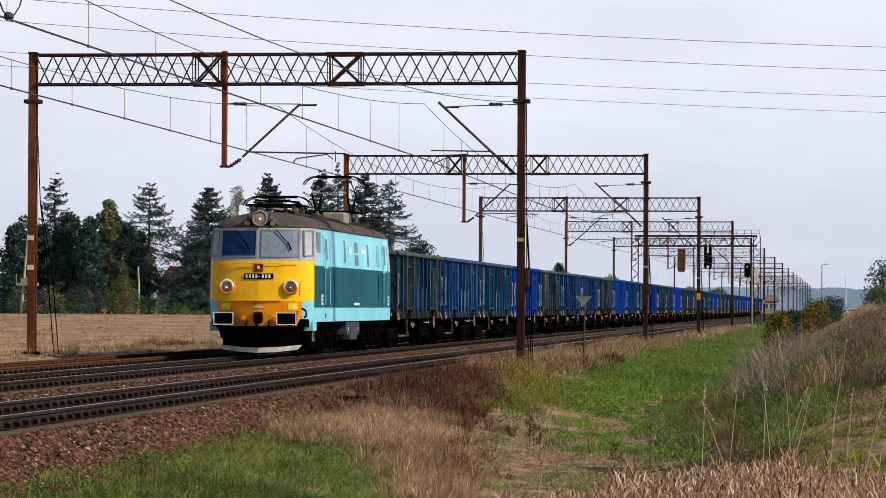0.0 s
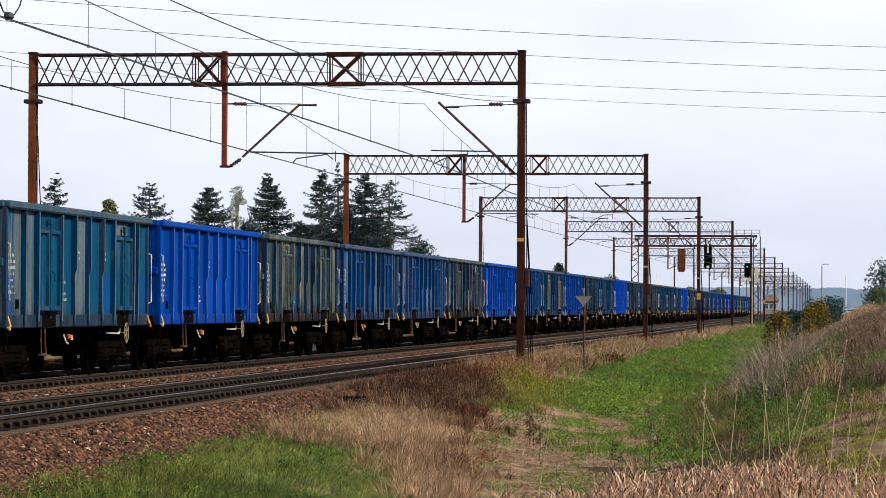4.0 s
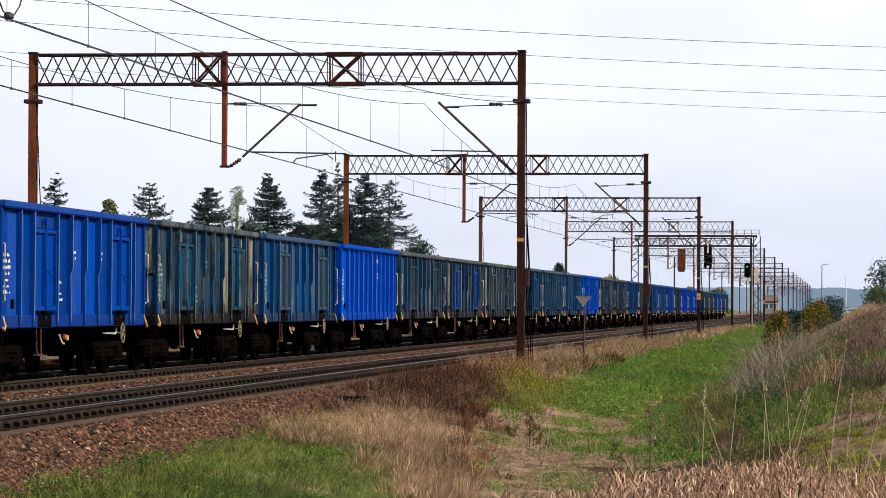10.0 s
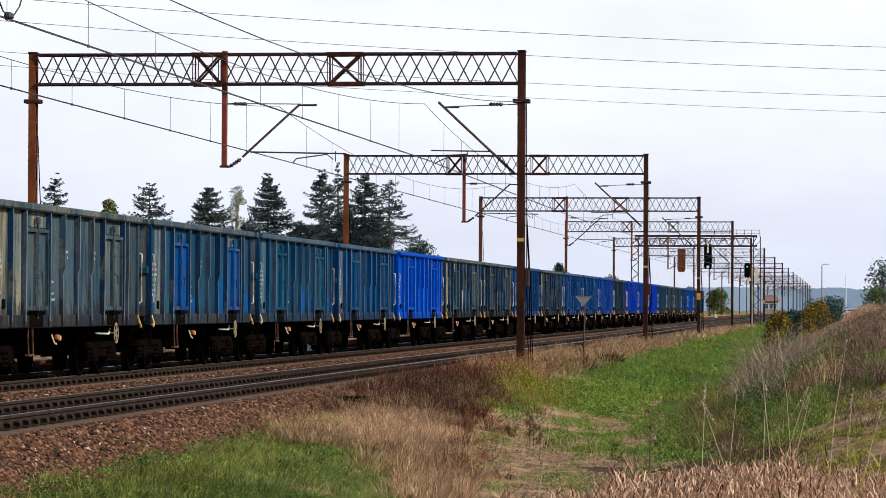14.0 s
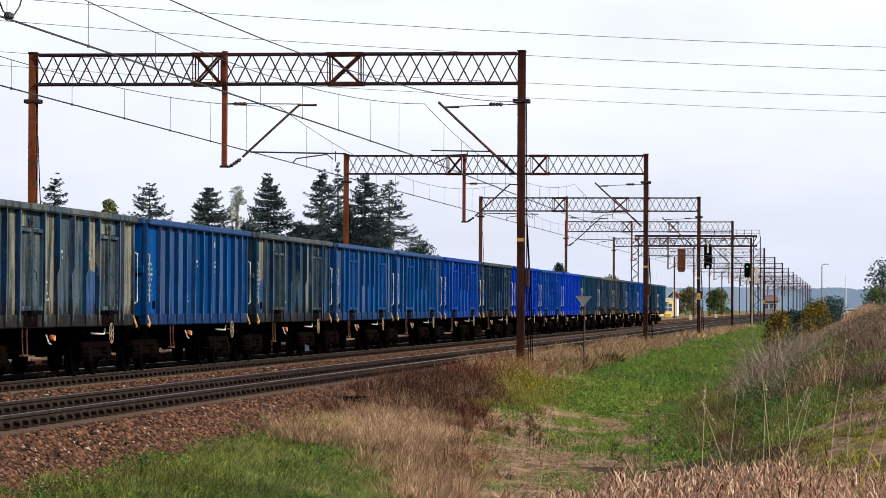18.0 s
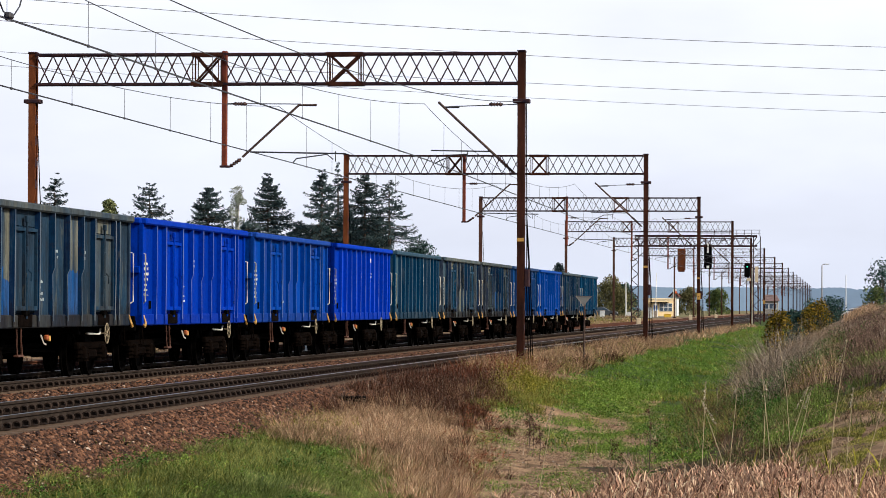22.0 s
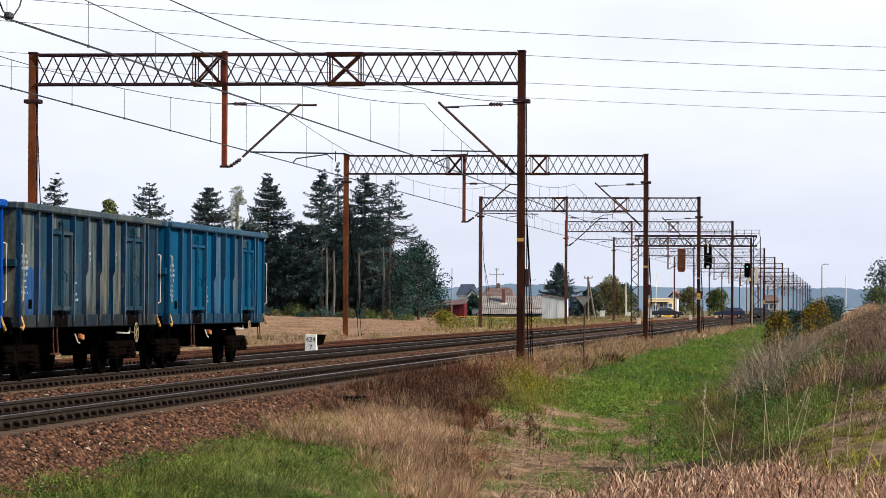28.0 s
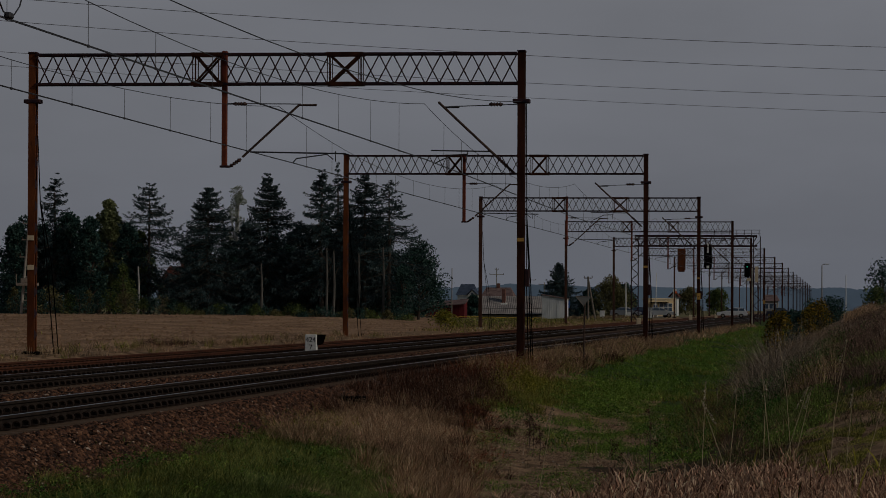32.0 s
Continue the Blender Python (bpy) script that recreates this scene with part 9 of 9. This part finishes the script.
def sheds():
    d = 488.0
    x0, x1 = place(848, d), place(963, d)
    zr, ze = pz(d, 525, 900), pz(d, 557, 900)
    t = thing("low_barn", "low barn with a weathered grey corrugated roof", "barn", loc=(x0, d, -0.15))
    L = x1 - x0
    part("wall", MB().box(0.1, L - 0.1, 0.4, 8.0, 0, ze + 0.3), CONCRETE, t)
    n = 60
    mb = MB()
    for k in range(n + 1):
        x = L * k / n
        o = 0.07 if k % 2 else 0.0
        mb.v.extend([(x, 0, ze + 0.15 + o), (x, 4.2, zr + 0.15 + o), (x, 8.4, ze + 0.15 + o)])
    for k in range(n):
        a = k * 3
        mb.f.extend([(a, a + 3, a + 4, a + 1), (a + 1, a + 4, a + 5, a + 2)])
    part("roof", mb, ROOF_G, t, "grey corrugated roof")
    part("roof_edge", MB().box(0, L, -0.04, 0.0, ze + 0.02, ze + 0.16), GEAR, t)
    part("seam", MB().box(0, L, 1.2, 1.3, ze + 0.15 + (zr - ze) * 0.32, ze + 0.24 + (zr - ze) * 0.32), ROOF_G, t)
    cx = place(889.5, d) - x0
    part("chimney", MB().cbox(cx - 0.25, cx + 0.25, 2.6, 3.2, ze + 0.8, pz(d, 510, 890), 0.03), BRICK_D, t, "dark brick chimney")
    part("chimney_flashing", MB().cbox(cx - 0.45, cx + 0.5, 2.2, 3.3, ze + 1.0, ze + 1.75, 0.05), WHITE, t, "white patch at the chimney's foot")
    x0, x1 = place(961, d - 6), place(1003, d - 6)
    z1, z2 = pz(d - 6, 523, 980), pz(d - 6, 530, 980)
    t = thing("white_shed", "white board shed with vertical ribs", "shed", loc=(x0, d - 6, -0.2))
    L = x1 - x0
    part("wall", MB().add([(0, 0, 0), (L, 0, 0), (L, 0, z2 + 0.2), (0, 0, z1 + 0.2), (0, 5, 0), (L, 5, 0), (L, 5, z2 + 0.2), (0, 5, z1 + 0.2)], [(0, 1, 2, 3), (4, 5, 6, 7), (0, 4, 7, 3), (1, 5, 6, 2)]), WALL_W, t)
    for k in range(13):
        part("board", MB().cbox(k * L / 13 + 0.03, (k + 1) * L / 13 - 0.05, -0.05, 0.0, 0.02, z1 + 0.16 - (z1 - z2) * (k + 1) / 13, 0.015), WALL_W, t)
    part("roof", MB().add([(-0.1, -0.2, z1 + 0.22), (L + 0.1, -0.2, z2 + 0.2), (L + 0.1, 5.2, z2 + 0.2), (-0.1, 5.2, z1 + 0.22), (-0.1, -0.2, z1 + 0.32), (L + 0.1, -0.2, z2 + 0.3), (L + 0.1, 5.2, z2 + 0.3), (-0.1, 5.2, z1 + 0.32)],
                          [(0, 1, 2, 3), (4, 5, 6, 7), (0, 1, 5, 4), (1, 2, 6, 5), (2, 3, 7, 6), (3, 0, 4, 7)]), ROOF_BR, t)
    part("door", MB().cbox(L * 0.62, L * 0.95, -0.09, -0.05, 0.02, z2 - 0.6, 0.02), WALL_W, t, "white shed door")
    d = 470.0
    x0, x1 = place(753, d), place(822, d)
    z1, z2 = pz(d, 545, 757), pz(d, 539, 822)
    t = thing("red_shed", "dark red wooden shed with a lean-to roof", "shed", loc=(x0, d, -0.1))
    L = x1 - x0
    part("wall", MB().add([(0, 0, 0), (L, 0, 0), (L, 0, z2 + 0.1), (0, 0, z1 + 0.1), (0, 4, 0), (L, 4, 0), (L, 4, z2 + 0.6), (0, 4, z1 + 0.6)], [(0, 1, 2, 3), (4, 5, 6, 7), (0, 4, 7, 3), (1, 5, 6, 2)]), WALL_RED, t)
    for k in range(18):
        zt = z1 + 0.06 + (z2 - z1) * k / 18
        part("board", MB().cbox(k * L / 18 + 0.02, (k + 1) * L / 18 - 0.03, -0.04, 0, 0.02, zt, 0.01), WALL_RED, t)
    part("roof", MB().add([(-0.2, -0.4, z1 + 0.1), (L + 0.2, -0.4, z2 + 0.1), (L + 0.2, 4.3, z2 + 0.75), (-0.2, 4.3, z1 + 0.75), (-0.2, -0.4, z1 + 0.2), (L + 0.2, -0.4, z2 + 0.2), (L + 0.2, 4.3, z2 + 0.85), (-0.2, 4.3, z1 + 0.85)],
                          [(0, 1, 2, 3), (4, 5, 6, 7), (0, 1, 5, 4), (1, 2, 6, 5), (2, 3, 7, 6), (3, 0, 4, 7)]), ROOF_BR, t, "pale dusty lean-to roof")


sheds()


def house(px0, px1, y_ridge, y_eave, y_base, d, wall, roof, label, chimney=None, gable=False):
    x0, x1 = place(px0, d), place(px1, d)
    zr, ze = pz(d, y_ridge, px0), pz(d, y_eave, px0)
    zb = min(pz(d, y_base, px0), -0.1)
    t = thing("house", label, "house", "houses of the hamlet", loc=((x0 + x1) / 2, d, zb))
    w, D = (x1 - x0) / 2, 8.0
    zr, ze = zr - zb, ze - zb
    if gable:
        part("wall", MB().add([(-w, 0, 0), (w, 0, 0), (w, 0, ze), (0, 0, zr), (-w, 0, ze), (-w, D, 0), (w, D, 0), (w, D, ze), (0, D, zr), (-w, D, ze)], [(0, 1, 2, 3, 4), (5, 9, 8, 7, 6), (0, 4, 9, 5), (1, 6, 7, 2)]), wall, t)
        for s in (-1, 1):
            part("roof", MB().add([(0, -0.4, zr + 0.15), (s * (w + 0.4), -0.4, ze - 0.1), (s * (w + 0.4), D + 0.4, ze - 0.1), (0, D + 0.4, zr + 0.15), (0, -0.4, zr + 0.3), (s * (w + 0.4), -0.4, ze + 0.05), (s * (w + 0.4), D + 0.4, ze + 0.05), (0, D + 0.4, zr + 0.3)],
                                  [(0, 1, 2, 3), (4, 5, 6, 7), (0, 1, 5, 4), (1, 2, 6, 5), (2, 3, 7, 6)]), roof, t)
        wn_ = part("window", MB().cbox(-w * 0.3, w * 0.3, -0.06, 0.02, ze * 0.75, ze * 1.15, 0.03), WHITE, t, "white-framed gable window")
        part("pane", MB().box(-w * 0.22, w * 0.22, -0.075, -0.06, ze * 0.8, ze * 1.1), PANE, wn_)
    else:
        part("wall", MB().box(-w, w, 0, D, 0, ze), wall, t)
        part("roof", MB().add([(-w - 0.4, -0.5, ze - 0.1), (w + 0.4, -0.5, ze - 0.1), (w * 0.8, D / 2, zr), (-w * 0.8, D / 2, zr), (w + 0.4, D + 0.5, ze - 0.1), (-w - 0.4, D + 0.5, ze - 0.1)], [(0, 1, 2, 3), (3, 2, 4, 5), (1, 4, 2), (0, 3, 5)]), roof, t)
        for k in (-0.5, 0.1, 0.6):
            wn_ = part("window", MB().cbox(w * k - 0.5, w * k + 0.5, -0.06, 0.02, ze * 0.35, ze * 0.8, 0.03), WHITE, t, "white-framed window")
            part("pane", MB().box(w * k - 0.42, w * k + 0.42, -0.075, -0.06, ze * 0.4, ze * 0.76), PANE, wn_)
    if chimney:
        c = place(chimney, d) - (x0 + x1) / 2
        part("chimney", MB().cbox(c - 0.35, c + 0.35, D / 2 - 0.4, D / 2 + 0.4, ze, zr + 0.9, 0.03), BRICK_D, t, "brick chimney")


house(270, 336, 470, 505, 556, 392, worn("red_brick_house", (0.2, 0.09, 0.06), (0.3, 0.15, 0.1), 3, 0.9), ROOF_R, "red-tiled brick house half hidden behind spruces", 304)
house(810, 840, 503, 522, 545, 800, WALL_W, ROOF_BL, "house with a dark blue-grey roof beyond the road")
house(829, 843, 514, 522, 545, 780, WHITE, ROOF_BL, "white gabled house beyond the road", None, True)
house(853, 908, 509, 527, 545, 760, WALL_W, ROOF_BR, "house with a brown hipped roof beyond the road", 880)
house(1352, 1378, 522, 533, 548, 900, CONCRETE, ROOF_BR, "far house with a brown roof beside the line", None, False)
house(1189, 1200, 518, 526, 548, 640, WALL_W, ROOF_R, "far house with a red roof", None, True)


def yellow_fence():
    d = 440.0
    t = thing("yellow_railing", "yellow tubular pedestrian railing beside the road", "railing")
    k = 0
    px_x = 700.0
    while px_x < 965:
        x0, x1 = place(px_x, d), place(px_x + 21, d)
        zg = float(ground_z(x0, d))
        part("panel", MB().tube([(x0, d, zg - 0.1), (x0, d, zg + 0.62), (x0 + 0.1, d, zg + 0.74), (x1 - 0.1, d, zg + 0.74), (x1, d, zg + 0.62), (x1, d, zg - 0.1)], 0.035, 6).tube([(x0, d, zg + 0.35), (x1, d, zg + 0.35)], 0.022, 5), YELLOW_P, t)
        px_x += 22.3


yellow_fence()


def pole(px_x, top, d, label, mat=CONCRETE, arms=(), r=0.13, name="utility_pole", stay=None, base=None):
    x = place(px_x, d)
    base = float(ground_z(x, d)) - 0.1
    t = thing(name, label, "utility pole", "poles", loc=(x, d, base))
    h = pz(d, top, px_x) - base
    part("shaft", MB().tube([(0, 0, 0), (0, 0, h)], [r, r * 0.7], 8), mat, t)
    for z, w in arms:
        part("crossarm", MB().cbox(-w, w, -0.06, 0.06, h - z - 0.06, h - z + 0.06, 0.01), mat, t)
        for s in (-w, w):
            part("insulator", MB().tube([(s, 0, h - z), (s, 0, h - z + 0.3)], 0.05, 6), CERAMIC, t)
    if stay:
        part("stay_leg", MB().tube([(stay, 0, 0), (0, 0, h * 0.95)], r * 0.8, 7), mat, t)
    return t


WOODP = worn("pole_wood", (0.12, 0.1, 0.085), (0.22, 0.19, 0.16), 3, 0.9)
pole(880, 474, 800, "grey power pole with a cross-arm beyond the hamlet", CONCRETE, ((1.6, 1.6), (0.5, 0.4)))
pole(800, 475, 430, "pale slim pole beside the trees", GALV, (), 0.07)
pole(1043, 490, 440, "grey wooden pole with a slanting stay", WOODP, ((0.2, 0.5),), 0.15, "utility_pole", 1.0)
pole(1110, 500, 500, "thin white pole by the crossing", WHITE, (), 0.1, "barrier_mast")
pole(965, 500, 800, "far grey pole with a cross-arm", CONCRETE, ((0.6, 1.2),), 0.1)
pole(941, 492, 900, "far grey pole with a cross-arm", CONCRETE, ((0.6, 1.2),), 0.1)
pole(1497, 487, 400, "thin white mast beyond the bank", WHITE, (), 0.06, "mast")
for px_x, y0, y1, d in ((1068, 547, 561, 480), (1116, 550, 561, 495), (1152, 546, 566, 482)):
    x = place(px_x, d)
    t = thing("control_cabinet", "pale grey control cabinet by the crossing", "cabinet", "control cabinets", loc=(x, d, -0.12))
    h = (y1 - y0) * d / 6172
    part("body", MB().cbox(-0.32, 0.32, -0.2, 0.2, 0, h, 0.02), WALL_W, t)
    part("top", MB().cbox(-0.36, 0.36, -0.24, 0.24, h, h + 0.06, 0.02), GALV, t)
    part("door", MB().cbox(-0.28, 0.28, -0.22, -0.2, 0.12, h - 0.08, 0.01), WALL_W, t)


def street_lamp():
    d = 450.0
    x = place(1455, d)
    t = thing("street_lamp", "grey street lamp with a single arm beyond the bank", "street lamp", loc=(x, d, -0.2))
    h = pz(d, 469, 1455) + 0.2
    part("pole", MB().tube([(0, 0, 0), (0, 0, h - 0.1), (0.12, 0, h), (0.5, 0, h + 0.03)], [0.09, 0.06, 0.05, 0.04], 8), GALV, t)
    part("head", MB().cbox(0.4, 0.95, -0.12, 0.12, h - 0.03, h + 0.1, 0.04), WALL_W, t, "pale lamp head")


street_lamp()
t = thing("road_sign", "blue rectangular road sign by the shed", "sign", loc=(place(1007, 510), 510, -0.1))
part("pole", MB().tube([(0, 0, 0), (0, 0, 2.4)], 0.04, 6), GALV, t)
part("plate", MB().cbox(-0.3, 0.3, -0.06, -0.04, 1.4, 2.5, 0.02), plain("sign_blue", (0.03, 0.12, 0.4), 0.4), t)


def transformer_pole():
    d = 328.0
    x = place(31, d)
    t = thing("transformer_pole", "pale concrete transformer pole with a platform and box", "transformer pole", loc=(x, d, 0.3))
    h = pz(d, 388, 31) - 0.3
    for s in (-1, 1):
        part("leg", MB().tube([(s * 0.55 - 0.2, 0, 0), (s * 0.14 + 0.15, 0, h)], [0.16, 0.1], 7), CONCRETE, t)
    z = 0.8
    while z < h - 0.5:
        w = 0.55 - 0.41 * z / h
        part("rung", MB().beam((-w - 0.2 + 0.35 * z / h, 0, z), (w - 0.2 + 0.35 * z / h, 0, z), 0.09), CONCRETE, t)
        z += 0.75
    part("platform", MB().cbox(-1.1, 0.9, -0.5, 0.5, h * 0.32, h * 0.35, 0.02).cbox(-0.7, 0.6, -0.4, 0.4, h * 0.35, h * 0.4, 0.03), GALV, t, "service platform")
    part("railing", MB().tube([(-1.1, -0.5, h * 0.33), (-1.1, -0.5, h * 0.44)], 0.03, 5).tube([(0.9, -0.5, h * 0.33), (0.9, -0.5, h * 0.44)], 0.03, 5), GALV, t)
    part("cabinet", MB().cbox(-0.05, 0.65, -0.4, 0.2, 0.6, 1.7, 0.04), WALL_W, t, "pale grey cabinet")
    for z, w in ((h * 0.62, 0.9), (h * 0.8, 0.7), (h * 0.97, 0.6)):
        part("crossarm", MB().cbox(-w, w, -0.06, 0.06, z - 0.05, z + 0.05, 0.01), GALV, t)
        for s in (-0.9, 0, 0.9):
            part("insulator", MB().tube([(s * w, 0, z), (s * w, 0, z + 0.28)], 0.06, 6), CERAMIC, t)


transformer_pole()


# ---------------------------------------------------------------- cars
def car(label, paint_c, estate=True):
    """Local x is the way it faces."""
    t = thing("car", label, "car", "cars at the crossing")
    m = plain("car_paint", paint_c, 0.3, 0.1, 0.6)
    back = -2.2
    prof = [(back, 0.35), (2.15, 0.35), (2.25, 0.6), (2.15, 0.78), (1.1, 0.95), (back + 0.05, 0.98), (back - 0.02, 0.6)]
    roof = [(1.05, 0.94), (0.35, 1.42), (-0.4, 1.48), (-1.5 if estate else -0.9, 1.44), (back + (0.15 if estate else 0.7), 0.97)]
    for nm, pr, w0, mat in (("body", prof, 0.86, m), ("cabin", roof, 0.72, m)):
        mb = MB()
        n = len(pr)
        for y, k in ((-w0, 1), (-w0 + 0.06, 1.02), (w0 - 0.06, 1.02), (w0, 1)):
            mb.v.extend([(x, y, z if k == 1 else z + 0.02) for x, z in pr])
        for a in range(3):
            mb.f.extend([(a * n + i, a * n + (i + 1) % n, (a + 1) * n + (i + 1) % n, (a + 1) * n + i) for i in range(n)])
        mb.f.append(tuple(range(n)))
        mb.f.append(tuple(range(3 * n, 4 * n)))
        part(nm, mb, mat, t)
    for s in (-1, 1):
        y = s * 0.735
        for a, b in (((0.85, 1.0), (0.02, 1.0)), ((-0.05, 1.0), (-0.9, 1.0)), ((-0.97, 1.0), (-1.75 if estate else -1.2, 1.0))):
            x0, x1 = a[0], b[0]
            f = lambda x: min(1.38, 1.02 + max(0.05, (1.05 - x)) * 0.62)
            part("side_window", MB().add([(x0, y, 1.02), (x1, y, 1.02), (x1 + 0.02, y * 0.99, f(x1) - 0.02), (x0 - 0.05, y * 0.99, f(x0 - 0.05))], [(0, 1, 2, 3)]), PANE, t)
        for x in (1.35, -1.3):
            w = part("wheel", MB().lathe((x, s * 0.78, 0.31), "y", [(-0.1, 0.28), (-0.09, 0.31), (0.09, 0.31), (0.1, 0.28)], 18), BLACK, t)
            part("rim", MB().lathe((x, s * 0.885, 0.31), "y", [(-s * 0.01, 0.19), (s * 0.01, 0.17)], 12), GALV, w)
        part("headlight", MB().cbox(2.05, 2.2, s * 0.68 - 0.15, s * 0.68 + 0.15, 0.62, 0.76, 0.03), WHITE, t)
        part("tail_light", MB().cbox(back - 0.03, back + 0.05, s * 0.72 - 0.1, s * 0.72 + 0.1, 0.68, 0.92, 0.02), CRIMSON, t)
    part("windscreen", MB().add([(1.06, -0.62, 0.97), (1.06, 0.62, 0.97), (0.42, 0.58, 1.4), (0.42, -0.58, 1.4)], [(0, 1, 2, 3)]), PANE, t)
    part("bumper", MB().cbox(2.15, 2.3, -0.8, 0.8, 0.36, 0.55, 0.05).cbox(back - 0.1, back + 0.05, -0.8, 0.8, 0.36, 0.55, 0.05), BLACK, t)
    return t


def trailer():
    t = thing("car_trailer", "small pale flatbed trailer behind a car", "trailer")
    part("bed", MB().cbox(-1.1, 1.1, -0.75, 0.75, 0.5, 0.62, 0.02), GALV, t)
    part("sideboard", MB().cbox(-1.1, 1.1, -0.78, -0.74, 0.6, 0.95, 0.01), WHITE, t)
    part("sideboard", MB().cbox(-1.1, 1.1, 0.74, 0.78, 0.6, 0.95, 0.01), WHITE, t)
    part("drawbar", MB().beam((1.1, 0, 0.5), (1.9, 0, 0.45), 0.08), GEAR, t)
    for s in (-1, 1):
        part("wheel", MB().lathe((0, s * 0.85, 0.3), "y", [(-0.08, 0.26), (-0.07, 0.3), (0.07, 0.3), (0.08, 0.26)], 16), BLACK, t)
    return t


CARS = [(car("dark grey estate car crossing the railway", (0.05, 0.06, 0.07)), 1, [(0, 1020), (20.5, 1020), (22.5, 1095), (24, 1170), (25.5, 1232), (27.5, 1330), (29.5, 1425), (32, 1545)]),
        (car("dark blue estate car towing a trailer", (0.012, 0.02, 0.06)), -1, [(0, 1430), (24.5, 1430), (26, 1385), (27.5, 1318), (28.5, 1272), (29.5, 1236), (30.5, 1194), (31.2, 1165), (32, 1130)]),
        (car("black car crossing the railway", (0.015, 0.017, 0.03), False), 1, [(0, 985), (23.5, 985), (25.5, 1065), (27.5, 1155), (28.5, 1214), (29.5, 1263), (30.5, 1307), (31.2, 1342), (32, 1385)]),
        (car("white estate car at the level crossing", (0.6, 0.6, 0.6)), -1, [(0, 1510), (28, 1510), (30, 1405), (31, 1347), (32, 1298)]),
        (car("silver car waiting by the yellow railing", (0.4, 0.41, 0.42)), 1, [(0, 897), (25.5, 897), (27.5, 955), (29.5, 1040), (30.5, 1092), (31, 1115), (32, 1170)]),
        (car("grey car waiting by the yellow railing", (0.2, 0.21, 0.23), False), 1, [(0, 835), (27.5, 850), (29, 935), (30.5, 1025), (32, 1110)])]
TRAILER = trailer()

# ---------------------------------------------------------------- what moves
# place of the front buffers along the line, by the second
TRAIN = [(0.0, 95.2), (1.0, 74.65), (2.0, 54.1), (3.0, 33.3), (5.0, -8.75), (8.0, -72.1), (11.0, -135.6), (14.0, -199.3), (17.0, -262.8), (19.0, -305.2),
         (21.0, -347.5), (23.0, -389.7), (25.0, -430.9), (28.0, -492.1), (29.3, -518.7), (32.0, -573.3)]


def run(t):
    """Distance travelled by the train at a time."""
    return -float(np.interp(t, [r[0] for r in TRAIN], [r[1] for r in TRAIN]))


def motions():
    for k, w in enumerate([LOCO] + WAGONS):
        off = 0.0 if k == 0 else 19.24 + WL * (k - 1)
        walk(w, [(t, pose(0, y + off, 0)) for t, y in TRAIN])
    # the locomotive's wheels roll while it is near
    ts = [k * 0.04 for k in range(126)] + [32.0]
    for w in LOCO_WHEELS:
        x, y, z = w.location
        walk(w, [(t, pose(x, y, z, math.degrees((run(min(t, 5.0)) - run(0.0)) / 0.625))) for t in ts])
    for c, way, rows in CARS:
        d = ROAD_Y - 1.6 if way > 0 else ROAD_Y + 1.6
        path = [(t, pose(place(p, d), d, -0.012, 0, 0, 0 if way > 0 else 180)) for t, p in rows]
        walk(c, path)
        if c is CARS[1][0]:
            walk(TRAILER, [(t, m @ pose(-4.1, 0, 0)) for t, m in path])


motions()
